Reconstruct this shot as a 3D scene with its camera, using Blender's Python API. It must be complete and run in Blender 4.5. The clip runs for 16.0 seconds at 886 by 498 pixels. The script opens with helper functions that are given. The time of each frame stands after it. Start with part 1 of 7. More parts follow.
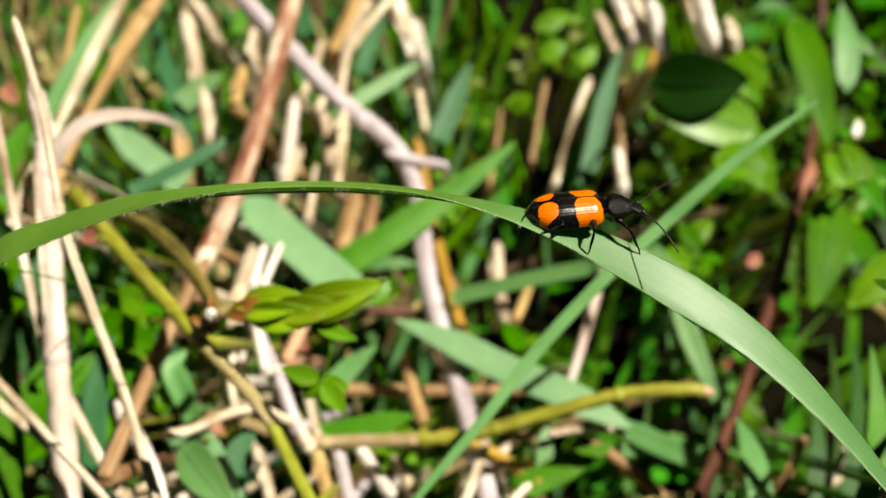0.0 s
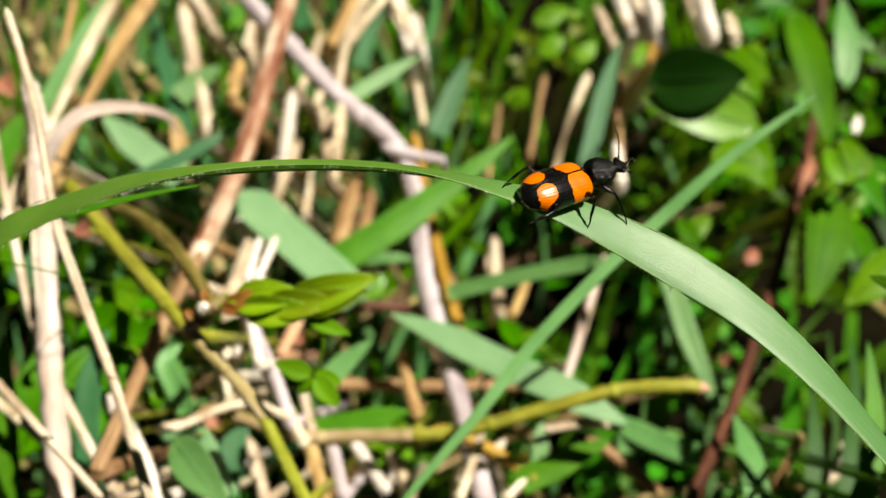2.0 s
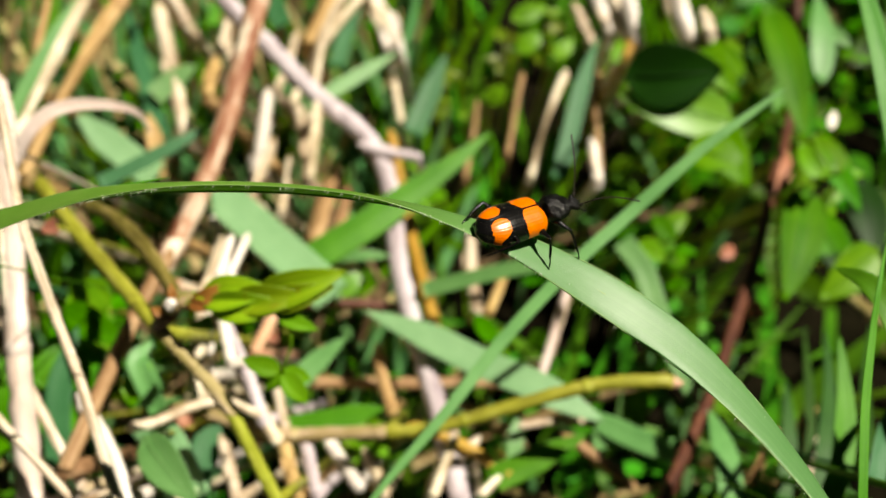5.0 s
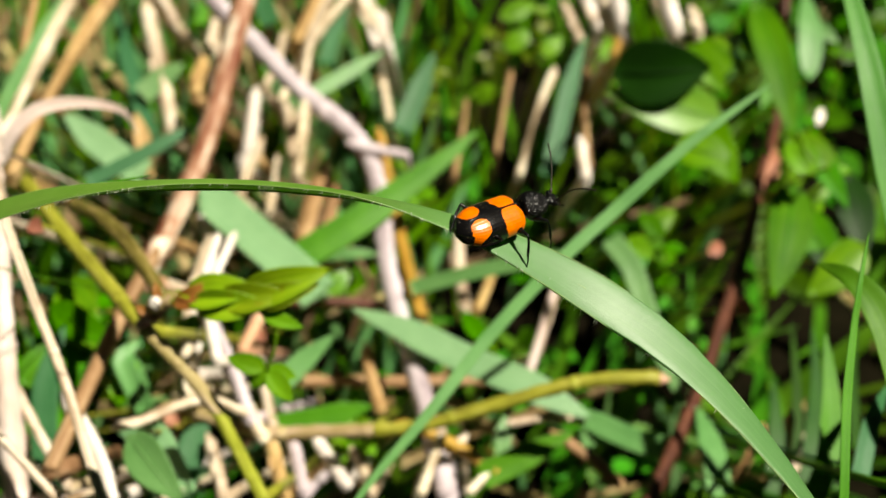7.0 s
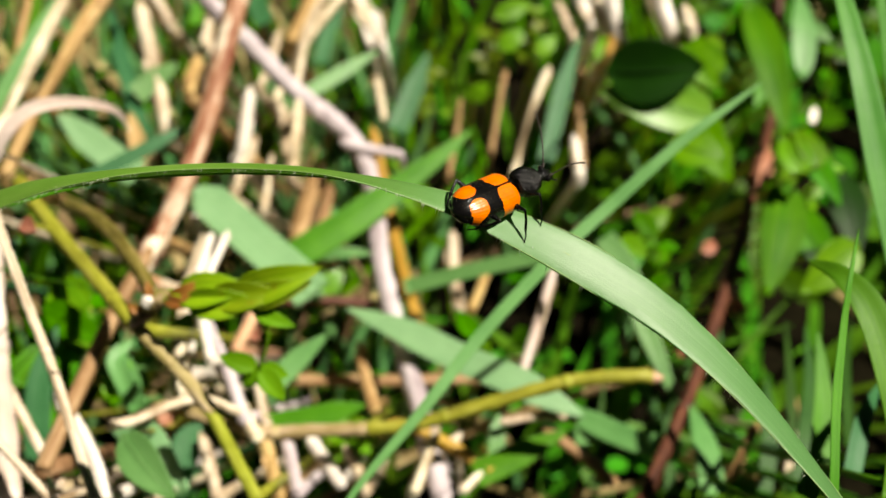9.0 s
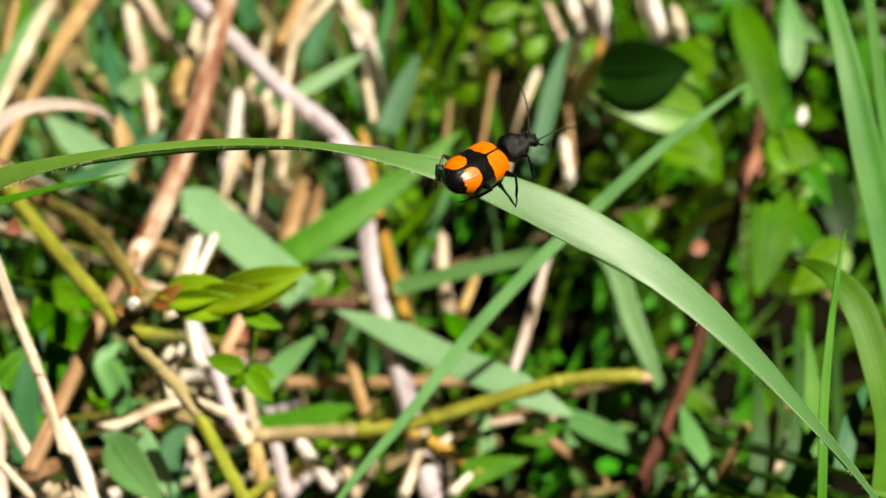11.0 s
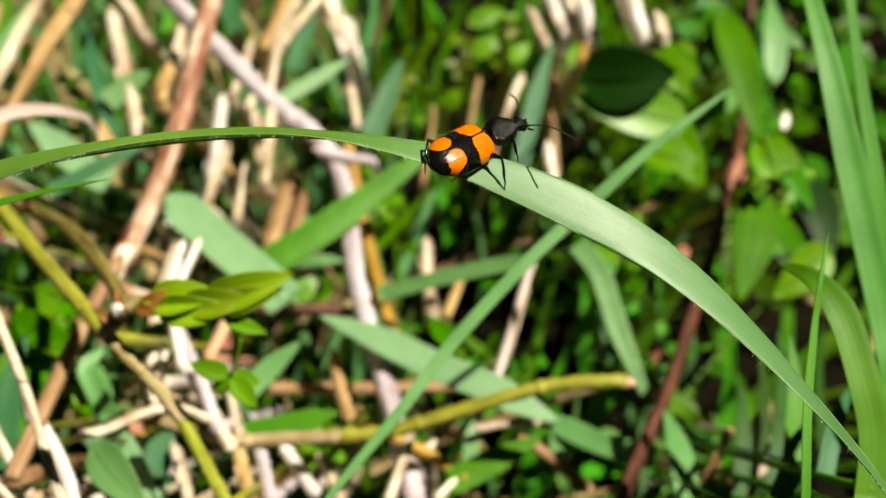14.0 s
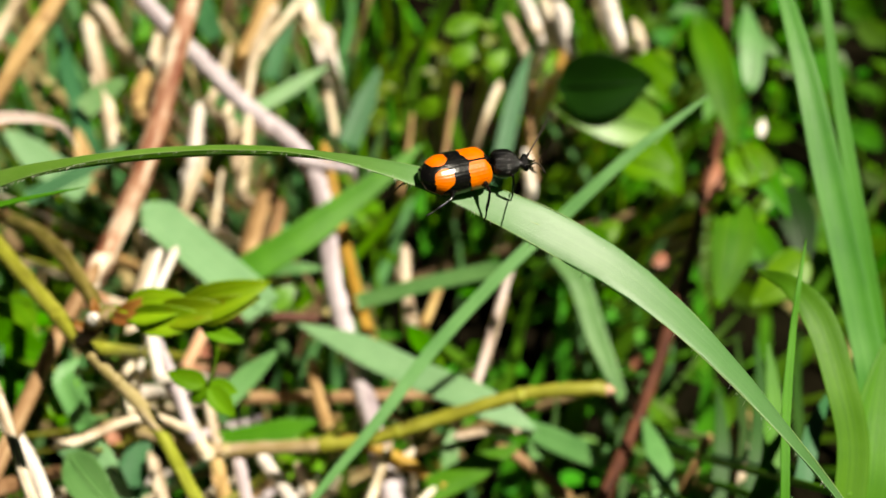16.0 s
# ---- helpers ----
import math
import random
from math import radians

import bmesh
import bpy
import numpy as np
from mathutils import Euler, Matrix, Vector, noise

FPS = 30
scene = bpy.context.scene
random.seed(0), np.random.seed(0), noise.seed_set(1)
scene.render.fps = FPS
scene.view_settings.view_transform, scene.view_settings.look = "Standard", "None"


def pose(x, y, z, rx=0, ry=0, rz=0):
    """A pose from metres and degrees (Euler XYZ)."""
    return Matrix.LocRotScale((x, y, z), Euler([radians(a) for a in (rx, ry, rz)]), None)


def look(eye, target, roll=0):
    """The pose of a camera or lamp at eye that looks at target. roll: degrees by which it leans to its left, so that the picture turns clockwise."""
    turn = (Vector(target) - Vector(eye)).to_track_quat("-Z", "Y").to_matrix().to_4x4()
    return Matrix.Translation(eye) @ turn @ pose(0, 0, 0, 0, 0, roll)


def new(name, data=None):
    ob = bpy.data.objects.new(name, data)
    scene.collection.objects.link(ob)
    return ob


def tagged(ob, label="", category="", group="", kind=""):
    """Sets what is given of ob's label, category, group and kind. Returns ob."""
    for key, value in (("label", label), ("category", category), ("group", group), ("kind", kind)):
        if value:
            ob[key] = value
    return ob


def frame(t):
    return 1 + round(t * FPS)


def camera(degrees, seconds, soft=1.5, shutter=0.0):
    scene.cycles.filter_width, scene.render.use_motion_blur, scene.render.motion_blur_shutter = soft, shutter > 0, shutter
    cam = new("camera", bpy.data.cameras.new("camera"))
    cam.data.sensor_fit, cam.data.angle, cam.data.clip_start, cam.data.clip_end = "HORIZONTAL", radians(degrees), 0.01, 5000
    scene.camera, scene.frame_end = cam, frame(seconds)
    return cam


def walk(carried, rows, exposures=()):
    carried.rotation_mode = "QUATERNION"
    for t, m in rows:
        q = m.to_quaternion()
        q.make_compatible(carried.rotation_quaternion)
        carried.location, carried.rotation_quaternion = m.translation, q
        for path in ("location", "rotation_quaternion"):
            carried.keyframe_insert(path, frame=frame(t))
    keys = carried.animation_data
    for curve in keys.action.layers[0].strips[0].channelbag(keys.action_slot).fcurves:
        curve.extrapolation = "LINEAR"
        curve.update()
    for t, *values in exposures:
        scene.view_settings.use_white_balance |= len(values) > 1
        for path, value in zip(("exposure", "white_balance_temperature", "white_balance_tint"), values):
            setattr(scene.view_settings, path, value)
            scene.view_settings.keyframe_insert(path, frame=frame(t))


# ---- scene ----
MM = 0.001
SOIL = -36.0

# ---- camera ----
cam = camera(40, 16.0, soft=1.5)
cam.data.dof.use_dof = True
cam.data.dof.focus_distance = 0.0935
cam.data.dof.aperture_fstop = 37.0
walk(cam, [
    (0, pose(0.00000, 0.00000, 0.15500, 52.00, -0.00, 0.00)),
    (0.5, pose(0.00021, -0.00009, 0.15496, 51.91, -0.05, -0.00)),
    (1, pose(0.00063, 0.00006, 0.15481, 51.86, 0.10, 0.20)),
    (1.5, pose(0.00110, -0.00001, 0.15469, 51.84, 0.18, 0.19)),
    (2, pose(0.00093, 0.00056, 0.15438, 51.79, -0.13, 0.22)),
    (2.5, pose(0.00197, 0.00025, 0.15442, 51.83, 0.11, 0.18)),
    (3, pose(0.00268, 0.00014, 0.15415, 51.84, 0.25, 0.05)),
    (3.5, pose(0.00253, 0.00075, 0.15364, 51.83, -0.12, -0.03)),
    (4, pose(0.00289, 0.00056, 0.15361, 51.86, -0.19, -0.16)),
    (6.5, pose(0.00410, 0.00044, 0.15328, 51.82, -0.22, -0.55)),
    (7, pose(0.00463, 0.00038, 0.15331, 51.81, -0.17, -0.66)),
    (7.5, pose(0.00517, 0.00041, 0.15302, 51.84, -0.14, -0.72)),
    (8, pose(0.00511, 0.00045, 0.15294, 51.84, -0.21, -0.77)),
    (8.5, pose(0.00556, 0.00036, 0.15287, 51.86, -0.11, -0.81)),
    (9, pose(0.00530, 0.00015, 0.15315, 51.84, -0.15, -0.81)),
    (11.5, pose(0.00599, 0.00027, 0.15248, 52.05, -0.27, -1.35)),
    (12, pose(0.00588, 0.00016, 0.15265, 52.07, -0.38, -1.45)),
    (12.5, pose(0.00602, 0.00003, 0.15271, 52.13, -0.30, -1.55)),
    (13, pose(0.00590, 0.00021, 0.15264, 52.17, -0.41, -1.66)),
    (13.5, pose(0.00594, 0.00040, 0.15254, 52.19, -0.52, -1.75)),
    (14, pose(0.00584, 0.00022, 0.15255, 52.28, -0.59, -1.85)),
    (14.5, pose(0.00560, -0.00002, 0.15270, 52.36, -0.60, -2.06)),
    (15, pose(0.00543, -0.00008, 0.15276, 52.45, -0.88, -2.28)),
    (15.5, pose(0.00574, 0.00011, 0.15232, 52.60, -1.05, -2.66)),
    (16, pose(0.00582, 0.00052, 0.15235, 52.65, -1.10, -2.76)),
], exposures=[(0.0, 0.64, 7650, 3), (16.0, 0.68, 7750, 3)])

# ---- light: clear sky and a high sun, a little behind the camera ----
SUN = Vector((0.42, -0.18, 0.89)).normalized()
world = bpy.data.worlds.new("sky")
scene.world = world
world.use_nodes = True
wn = world.node_tree
sky = wn.nodes.new("ShaderNodeTexSky")
sky.sky_type = "NISHITA"
sky.sun_disc = False
sky.sun_elevation = math.asin(SUN.z)
sky.sun_rotation = math.atan2(SUN.x, SUN.y)
wn.links.new(sky.outputs[0], wn.nodes["Background"].inputs[0])
wn.nodes["Background"].inputs[1].default_value = 0.0024
sun = new("sun", bpy.data.lights.new("sun", "SUN"))
sun.data.energy = 5.0
sun.data.angle = radians(0.53)
sun.data.color = (1.0, 0.955, 0.94)
sun.matrix_world = look((0, 0, 0), -SUN)


# ---- materials ----
def nodes_of(name, rough=0.5, spec=0.5):
    m = bpy.data.materials.new(name)
    m.use_nodes = True
    b = m.node_tree.nodes["Principled BSDF"]
    b.inputs["Roughness"].default_value = rough
    b.inputs["Specular IOR Level"].default_value = spec
    return m, m.node_tree, b


def ramp(nt, fac, stops):
    r = nt.nodes.new("ShaderNodeValToRGB")
    e = r.color_ramp.elements
    while len(e) < len(stops):
        e.new(0.5)
    for i, (at, c) in enumerate(stops):
        e[i].position, e[i].color = at, (*c, 1)
    nt.links.new(fac, r.inputs[0])
    return r.outputs[0]


def noise_of(nt, vec, scale, detail=4.0, rough=0.55):
    n = nt.nodes.new("ShaderNodeTexNoise")
    n.inputs["Scale"].default_value, n.inputs["Detail"].default_value, n.inputs["Roughness"].default_value = scale, detail, rough
    nt.links.new(vec, n.inputs["Vector"])
    return n.outputs["Fac"]


def stretched(nt, vec, sx, sy, sz=1.0):
    mp = nt.nodes.new("ShaderNodeMapping")
    mp.inputs["Scale"].default_value = (sx, sy, sz)
    nt.links.new(vec, mp.inputs["Vector"])
    return mp.outputs[0]


def mathn(nt, op, a, b):
    n = nt.nodes.new("ShaderNodeMath")
    n.operation = op
    for i, v in enumerate((a, b)):
        if isinstance(v, (int, float)):
            n.inputs[i].default_value = v
        else:
            nt.links.new(v, n.inputs[i])
    return n.outputs[0]


def mix(nt, fac, a, b, how="MIX"):
    n = nt.nodes.new("ShaderNodeMix")
    n.data_type, n.blend_type = "RGBA", how
    for i, v in ((0, fac), (6, a), (7, b)):
        if isinstance(v, (int, float)):
            n.inputs[i].default_value = v
        elif isinstance(v, tuple):
            n.inputs[i].default_value = (*v, 1)
        else:
            nt.links.new(v, n.inputs[i])
    return n.outputs[2]


def bump_of(nt, b, height, strength, dist):
    n = nt.nodes.new("ShaderNodeBump")
    n.inputs["Strength"].default_value, n.inputs["Distance"].default_value = strength, dist
    nt.links.new(height, n.inputs["Height"])
    nt.links.new(n.outputs[0], b.inputs["Normal"])


def spread(nt, colour, amount, islands):
    """Hue, saturation and value that differ from piece to piece."""
    if islands:
        rnd = nt.nodes.new("ShaderNodeNewGeometry").outputs["Random Per Island"]
    else:
        rnd = nt.nodes.new("ShaderNodeObjectInfo").outputs["Random"]
    h = nt.nodes.new("ShaderNodeHueSaturation")
    nt.links.new(colour, h.inputs["Color"])
    nt.links.new(mathn(nt, "ADD", mathn(nt, "MULTIPLY", rnd, 0.05 * amount), 0.5 - 0.025 * amount), h.inputs["Hue"])
    nt.links.new(mathn(nt, "ADD", mathn(nt, "MULTIPLY", rnd, 0.7 * amount), 1.0 - 0.35 * amount), h.inputs["Value"])
    return h.outputs[0]


def leaf_material(name, dark, light, rough=0.42, veins=26.0, light_through=0.35, islands=False, vary=0.6, dry=None, spec=0.5, grain=0.0, wax=0.0, fine_scale=2600.0, sheen_tint=None):
    """Green blade or leaf: lengthwise veins over the width, mottling, some light let through."""
    m, nt, b = nodes_of(name, rough, spec)
    uv = nt.nodes.new("ShaderNodeUVMap").outputs[0]
    pos = nt.nodes.new("ShaderNodeTexCoord").outputs["Object"]
    streak = noise_of(nt, stretched(nt, uv, veins, 0.02), 1.0, 3.0)
    patch = noise_of(nt, pos, 160.0, 5.0)
    fac = mathn(nt, "ADD", mathn(nt, "MULTIPLY", streak, 0.55), mathn(nt, "MULTIPLY", patch, 0.45))
    col = ramp(nt, fac, [(0.33, dark), (0.66, light)])
    if sheen_tint:
        # greyer green on the outer half paints in the blade's sky sheen
        sep = nt.nodes.new("ShaderNodeSeparateXYZ")
        nt.links.new(pos, sep.inputs[0])
        far = ramp(nt, mathn(nt, "ADD", mathn(nt, "MULTIPLY", sep.outputs[0], 40.0), 0.35), [(0.25, (0, 0, 0)), (0.75, (1, 1, 1))])
        col = mix(nt, far, col, ramp(nt, fac, [(0.33, sheen_tint[0]), (0.66, sheen_tint[1])]))
    if dry:
        spots = ramp(nt, noise_of(nt, pos, 420.0, 6.0, 0.7), [(0.60, (0, 0, 0)), (0.70, (1, 1, 1))])
        col = mix(nt, spots, col, dry)
    col = spread(nt, col, vary, islands)
    nt.links.new(col, b.inputs["Base Color"])
    b.inputs["Coat Weight"].default_value = wax
    b.inputs["Coat Roughness"].default_value = 0.42
    b.inputs["Coat IOR"].default_value = 1.5 + 0.35 * wax
    if grain:
        tg = nt.nodes.new("ShaderNodeTangent")
        tg.direction_type, tg.uv_map = "UV_MAP", "uv"
        nt.links.new(tg.outputs[0], b.inputs["Tangent"])
        b.inputs["Anisotropic"].default_value = grain
        b.inputs["Anisotropic Rotation"].default_value = 0.0
    fine = noise_of(nt, pos, fine_scale, 2.0)
    rgh = mathn(nt, "ADD", mathn(nt, "MULTIPLY", fine, 0.22), rough - 0.11)
    nt.links.new(rgh, b.inputs["Roughness"])
    bump_of(nt, b, mathn(nt, "ADD", mathn(nt, "MULTIPLY", streak, 0.8), mathn(nt, "MULTIPLY", fine, 0.25 if fine_scale < 5000 else 1.1)), 0.35, 0.00012)
    if light_through:
        tr = nt.nodes.new("ShaderNodeBsdfTranslucent")
        nt.links.new(mix(nt, 1.0, col, (1.0, 1.0, 0.30), "MULTIPLY"), tr.inputs["Color"])
        mx = nt.nodes.new("ShaderNodeMixShader")
        mx.inputs[0].default_value = light_through
        out = nt.nodes["Material Output"]
        nt.links.new(b.outputs[0], mx.inputs[1])
        nt.links.new(tr.outputs[0], mx.inputs[2])
        nt.links.new(mx.outputs[0], out.inputs["Surface"])
    return m


def stem_material(name, dark, mid, light, rough=0.7, islands=False, vary=0.4, long=0.05, around=7.0, crisp=0.0):
    """Dry or woody stem: long fibres, blotches and a rough skin."""
    m, nt, b = nodes_of(name, rough, 0.3)
    uv = nt.nodes.new("ShaderNodeUVMap").outputs[0]
    pos = nt.nodes.new("ShaderNodeTexCoord").outputs["Object"]
    fibre = noise_of(nt, stretched(nt, uv, around, long), 1.0, 4.0, 0.6)
    blot = noise_of(nt, pos, 120.0, 5.0, 0.65)
    fac = mathn(nt, "ADD", mathn(nt, "MULTIPLY", fibre, 0.6), mathn(nt, "MULTIPLY", blot, 0.4))
    col = spread(nt, ramp(nt, fac, [(0.34 + crisp, dark), (0.5, mid), (0.64 - crisp, light)]), vary, islands)
    nt.links.new(col, b.inputs["Base Color"])
    bump_of(nt, b, fibre, 0.6, 0.0003)
    return m


M = {}
# foot green brightened and outer half greyed, painting in light and sky sheen
M["blade"] = leaf_material("grass_blade_green", (0.13, 0.34, 0.022), (0.25, 0.47, 0.075), 0.46, 60.0, 0.46, vary=0.0, spec=0.8, grain=0.3, wax=0.44, fine_scale=9000.0, sheen_tint=((0.09, 0.285, 0.062), (0.175, 0.40, 0.135)))
M["blade_rib"] = leaf_material("grass_blade_rib", (0.22, 0.38, 0.105), (0.32, 0.48, 0.1785), 0.45, 6.0, 0.3, vary=0.0)
M["hair"] = nodes_of("blade_hair", 0.4)[0]
M["hair"].node_tree.nodes["Principled BSDF"].inputs["Base Color"].default_value = (0.62, 0.68, 0.52, 1)
M["blue_grass"] = leaf_material("blue_green_grass", (0.085, 0.25, 0.062), (0.19, 0.42, 0.135), 0.45, 18.0, 0.3, vary=0.35)
M["mint"] = leaf_material("pale_mint_grass", (0.16, 0.36, 0.15), (0.30, 0.54, 0.27), 0.5, 18.0, 0.3, vary=0.2, spec=0.5, wax=0.2)
M["fresh_grass"] = leaf_material("fresh_green_grass", (0.045, 0.19, 0.0048), (0.11, 0.33, 0.015), 0.5, 18.0, 0.35, vary=0.35, spec=0.25)
M["tall_grass"] = leaf_material("tall_blade_green", (0.030, 0.18, 0.0108), (0.085, 0.31, 0.027), 0.45, 14.0, 0.3, vary=0.2, spec=0.25)
M["dark_grass"] = leaf_material("deep_green_grass", (0.022, 0.115, 0.036), (0.058, 0.21, 0.075), 0.5, 18.0, 0.3, vary=0.4, spec=0.3)
M["herb"] = leaf_material("herb_leaf_green", (0.028, 0.155, 0.001), (0.085, 0.31, 0.0025), 0.5, 5.0, 0.38, vary=0.5, spec=0.12)
# darker copy of the grass greens; the hollow's shade put into colour
M["shade_toned_grass"] = leaf_material("shade_toned_grass", (0.012, 0.055, 0.005), (0.03, 0.10, 0.009), 0.5, 18.0, 0.2, vary=0.4, spec=0.2)
# herb green cut to near black, painting the shade on these leaves
M["herb_shade_tone"] = leaf_material("herb_leaf_shade_tone", (0.004, 0.024, 0.0008), (0.009, 0.045, 0.0015), 0.5, 5.0, 0.10, vary=0.2, spec=0.15)
M["lime"] = leaf_material("lime_leaf", (0.06, 0.20, 0.0015), (0.165, 0.38, 0.004), 0.45, 5.0, 0.4, vary=0.3, spec=0.2)
M["clover"] = leaf_material("young_leaf_green", (0.08, 0.26, 0.006), (0.20, 0.44, 0.015), 0.4, 5.0, 0.4, vary=0.3, spec=0.25)
M["glossy_leaf"] = leaf_material("glossy_leaf_green", (0.09, 0.31, 0.0108), (0.22, 0.48, 0.033), 0.42, 5.0, 0.35, vary=0.2, spec=0.8, wax=0.4)
M["bud"] = leaf_material("bud_leaf_yellow_green", (0.13, 0.26, 0.0048), (0.35, 0.50, 0.018), 0.4, 7.0, 0.3, vary=0.7, dry=(0.30, 0.10, 0.012))
M["moss"] = leaf_material("yellow_green_leaf", (0.06, 0.13, 0.0018), (0.20, 0.30, 0.006), 0.45, 5.0, 0.35, vary=0.9)
M["bract"] = leaf_material("bud_scale_red_brown", (0.20, 0.06, 0.012), (0.42, 0.20, 0.036), 0.5, 7.0, 0.2, vary=0.6)
M["straw"] = stem_material("dry_straw", (0.27, 0.185, 0.105), (0.58, 0.465, 0.33), (0.86, 0.79, 0.6278), 0.40, around=5.0, crisp=0.06)
M["reed"] = stem_material("bleached_reed", (0.40, 0.27, 0.21), (0.62, 0.50, 0.44), (0.78, 0.69, 0.65), 0.45, around=4.0)
M["tan"] = stem_material("tan_straw", (0.22, 0.12, 0.043), (0.42, 0.26, 0.1032), (0.60, 0.44, 0.2236), 0.6)
M["brown"] = stem_material("brown_cane", (0.13, 0.07, 0.02752), (0.31, 0.18, 0.0817), (0.48, 0.33, 0.1806), 0.6)
M["red_cane"] = stem_material("red_brown_cane", (0.20, 0.055, 0.026), (0.44, 0.235, 0.14), (0.84, 0.73, 0.5676), 0.5, around=3.0, crisp=0.07)
M["grey_twig"] = stem_material("grey_lilac_twig", (0.28, 0.22, 0.24), (0.55, 0.47, 0.50), (0.80, 0.73, 0.78), 0.75)
M["ochre"] = stem_material("ochre_stalk", (0.24, 0.125, 0.01204), (0.40, 0.235, 0.0301), (0.54, 0.36, 0.086), 0.5)
M["olive"] = stem_material("olive_twig", (0.16, 0.15, 0.0215), (0.28, 0.30, 0.0301), (0.42, 0.42, 0.0774), 0.45, long=0.12)
# darker, browner olive than the other runners
M["dark_olive"] = stem_material("dark_olive_twig", (0.07, 0.055, 0.01204), (0.16, 0.14, 0.02236), (0.30, 0.24, 0.0774), 0.5, long=0.12, crisp=0.05)
M["pink_olive"] = stem_material("pinkish_olive_twig", (0.20, 0.17, 0.043), (0.36, 0.28, 0.1204), (0.56, 0.43, 0.301), 0.5, long=0.12)
M["purple"] = stem_material("dark_purple_stem", (0.026, 0.009, 0.007), (0.075, 0.022, 0.014), (0.18, 0.058, 0.033), 0.5)
M["pink"] = stem_material("pink_scar", (0.36, 0.15, 0.086), (0.55, 0.30, 0.1892), (0.70, 0.50, 0.3612), 0.6)
M["red_leaf"] = leaf_material("withered_red_leaf", (0.20, 0.060, 0.033), (0.48, 0.20, 0.12), 0.6, 6.0, 0.15, vary=0.4)
M["white"] = stem_material("bleached_straw", (0.50, 0.41, 0.33), (0.76, 0.69, 0.62), (0.86, 0.82, 0.79), 0.4)
M["fill_teal"] = leaf_material("hazy_grass", (0.06, 0.20, 0.052), (0.175, 0.40, 0.14), 0.45, 14.0, 0.25, islands=True, vary=0.9, spec=0.4)
M["fill_bright"] = leaf_material("sunny_grass", (0.06, 0.20, 0.0018), (0.19, 0.42, 0.008), 0.45, 8.0, 0.35, islands=True, vary=1.0, spec=0.25)
# litter straw and low leaves darkened in base colour to stand for deep shade
M["fill_straw"] = stem_material("litter_straw_shade_tone", (0.04, 0.022, 0.00946), (0.20, 0.14, 0.05332), (0.56, 0.45, 0.2322), 0.65, islands=True, vary=1.1)
M["fill_leaf"] = leaf_material("low_leaves_shade_tone", (0.007, 0.036, 0.0005), (0.046, 0.155, 0.0015), 0.42, 5.0, 0.06, islands=True, vary=1.2, spec=0.12)
M["fill_grass"] = leaf_material("low_grass", (0.013, 0.070, 0.0025), (0.085, 0.25, 0.012), 0.45, 14.0, 0.08, islands=True, vary=1.2, spec=0.15)


def soil_material():
    m, nt, b = nodes_of("soil_and_litter", 1.0, 0.0)
    pos = nt.nodes.new("ShaderNodeTexCoord").outputs["Object"]
    big, small = noise_of(nt, pos, 14.0, 6.0, 0.6), noise_of(nt, pos, 260.0, 6.0, 0.7)
    # soil kept near black so gaps read as deep shade; turf far out
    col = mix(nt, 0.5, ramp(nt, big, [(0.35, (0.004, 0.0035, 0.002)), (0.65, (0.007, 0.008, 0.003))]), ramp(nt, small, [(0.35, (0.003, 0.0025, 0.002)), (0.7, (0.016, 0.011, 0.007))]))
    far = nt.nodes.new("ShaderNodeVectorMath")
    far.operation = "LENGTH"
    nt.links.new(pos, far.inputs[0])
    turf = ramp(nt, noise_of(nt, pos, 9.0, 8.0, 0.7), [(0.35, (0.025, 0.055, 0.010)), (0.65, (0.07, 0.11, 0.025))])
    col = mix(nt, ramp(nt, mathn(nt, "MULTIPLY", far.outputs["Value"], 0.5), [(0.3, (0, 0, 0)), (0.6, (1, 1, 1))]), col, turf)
    nt.links.new(col, b.inputs["Base Color"])
    bump_of(nt, b, small, 0.8, 0.002)
    return m


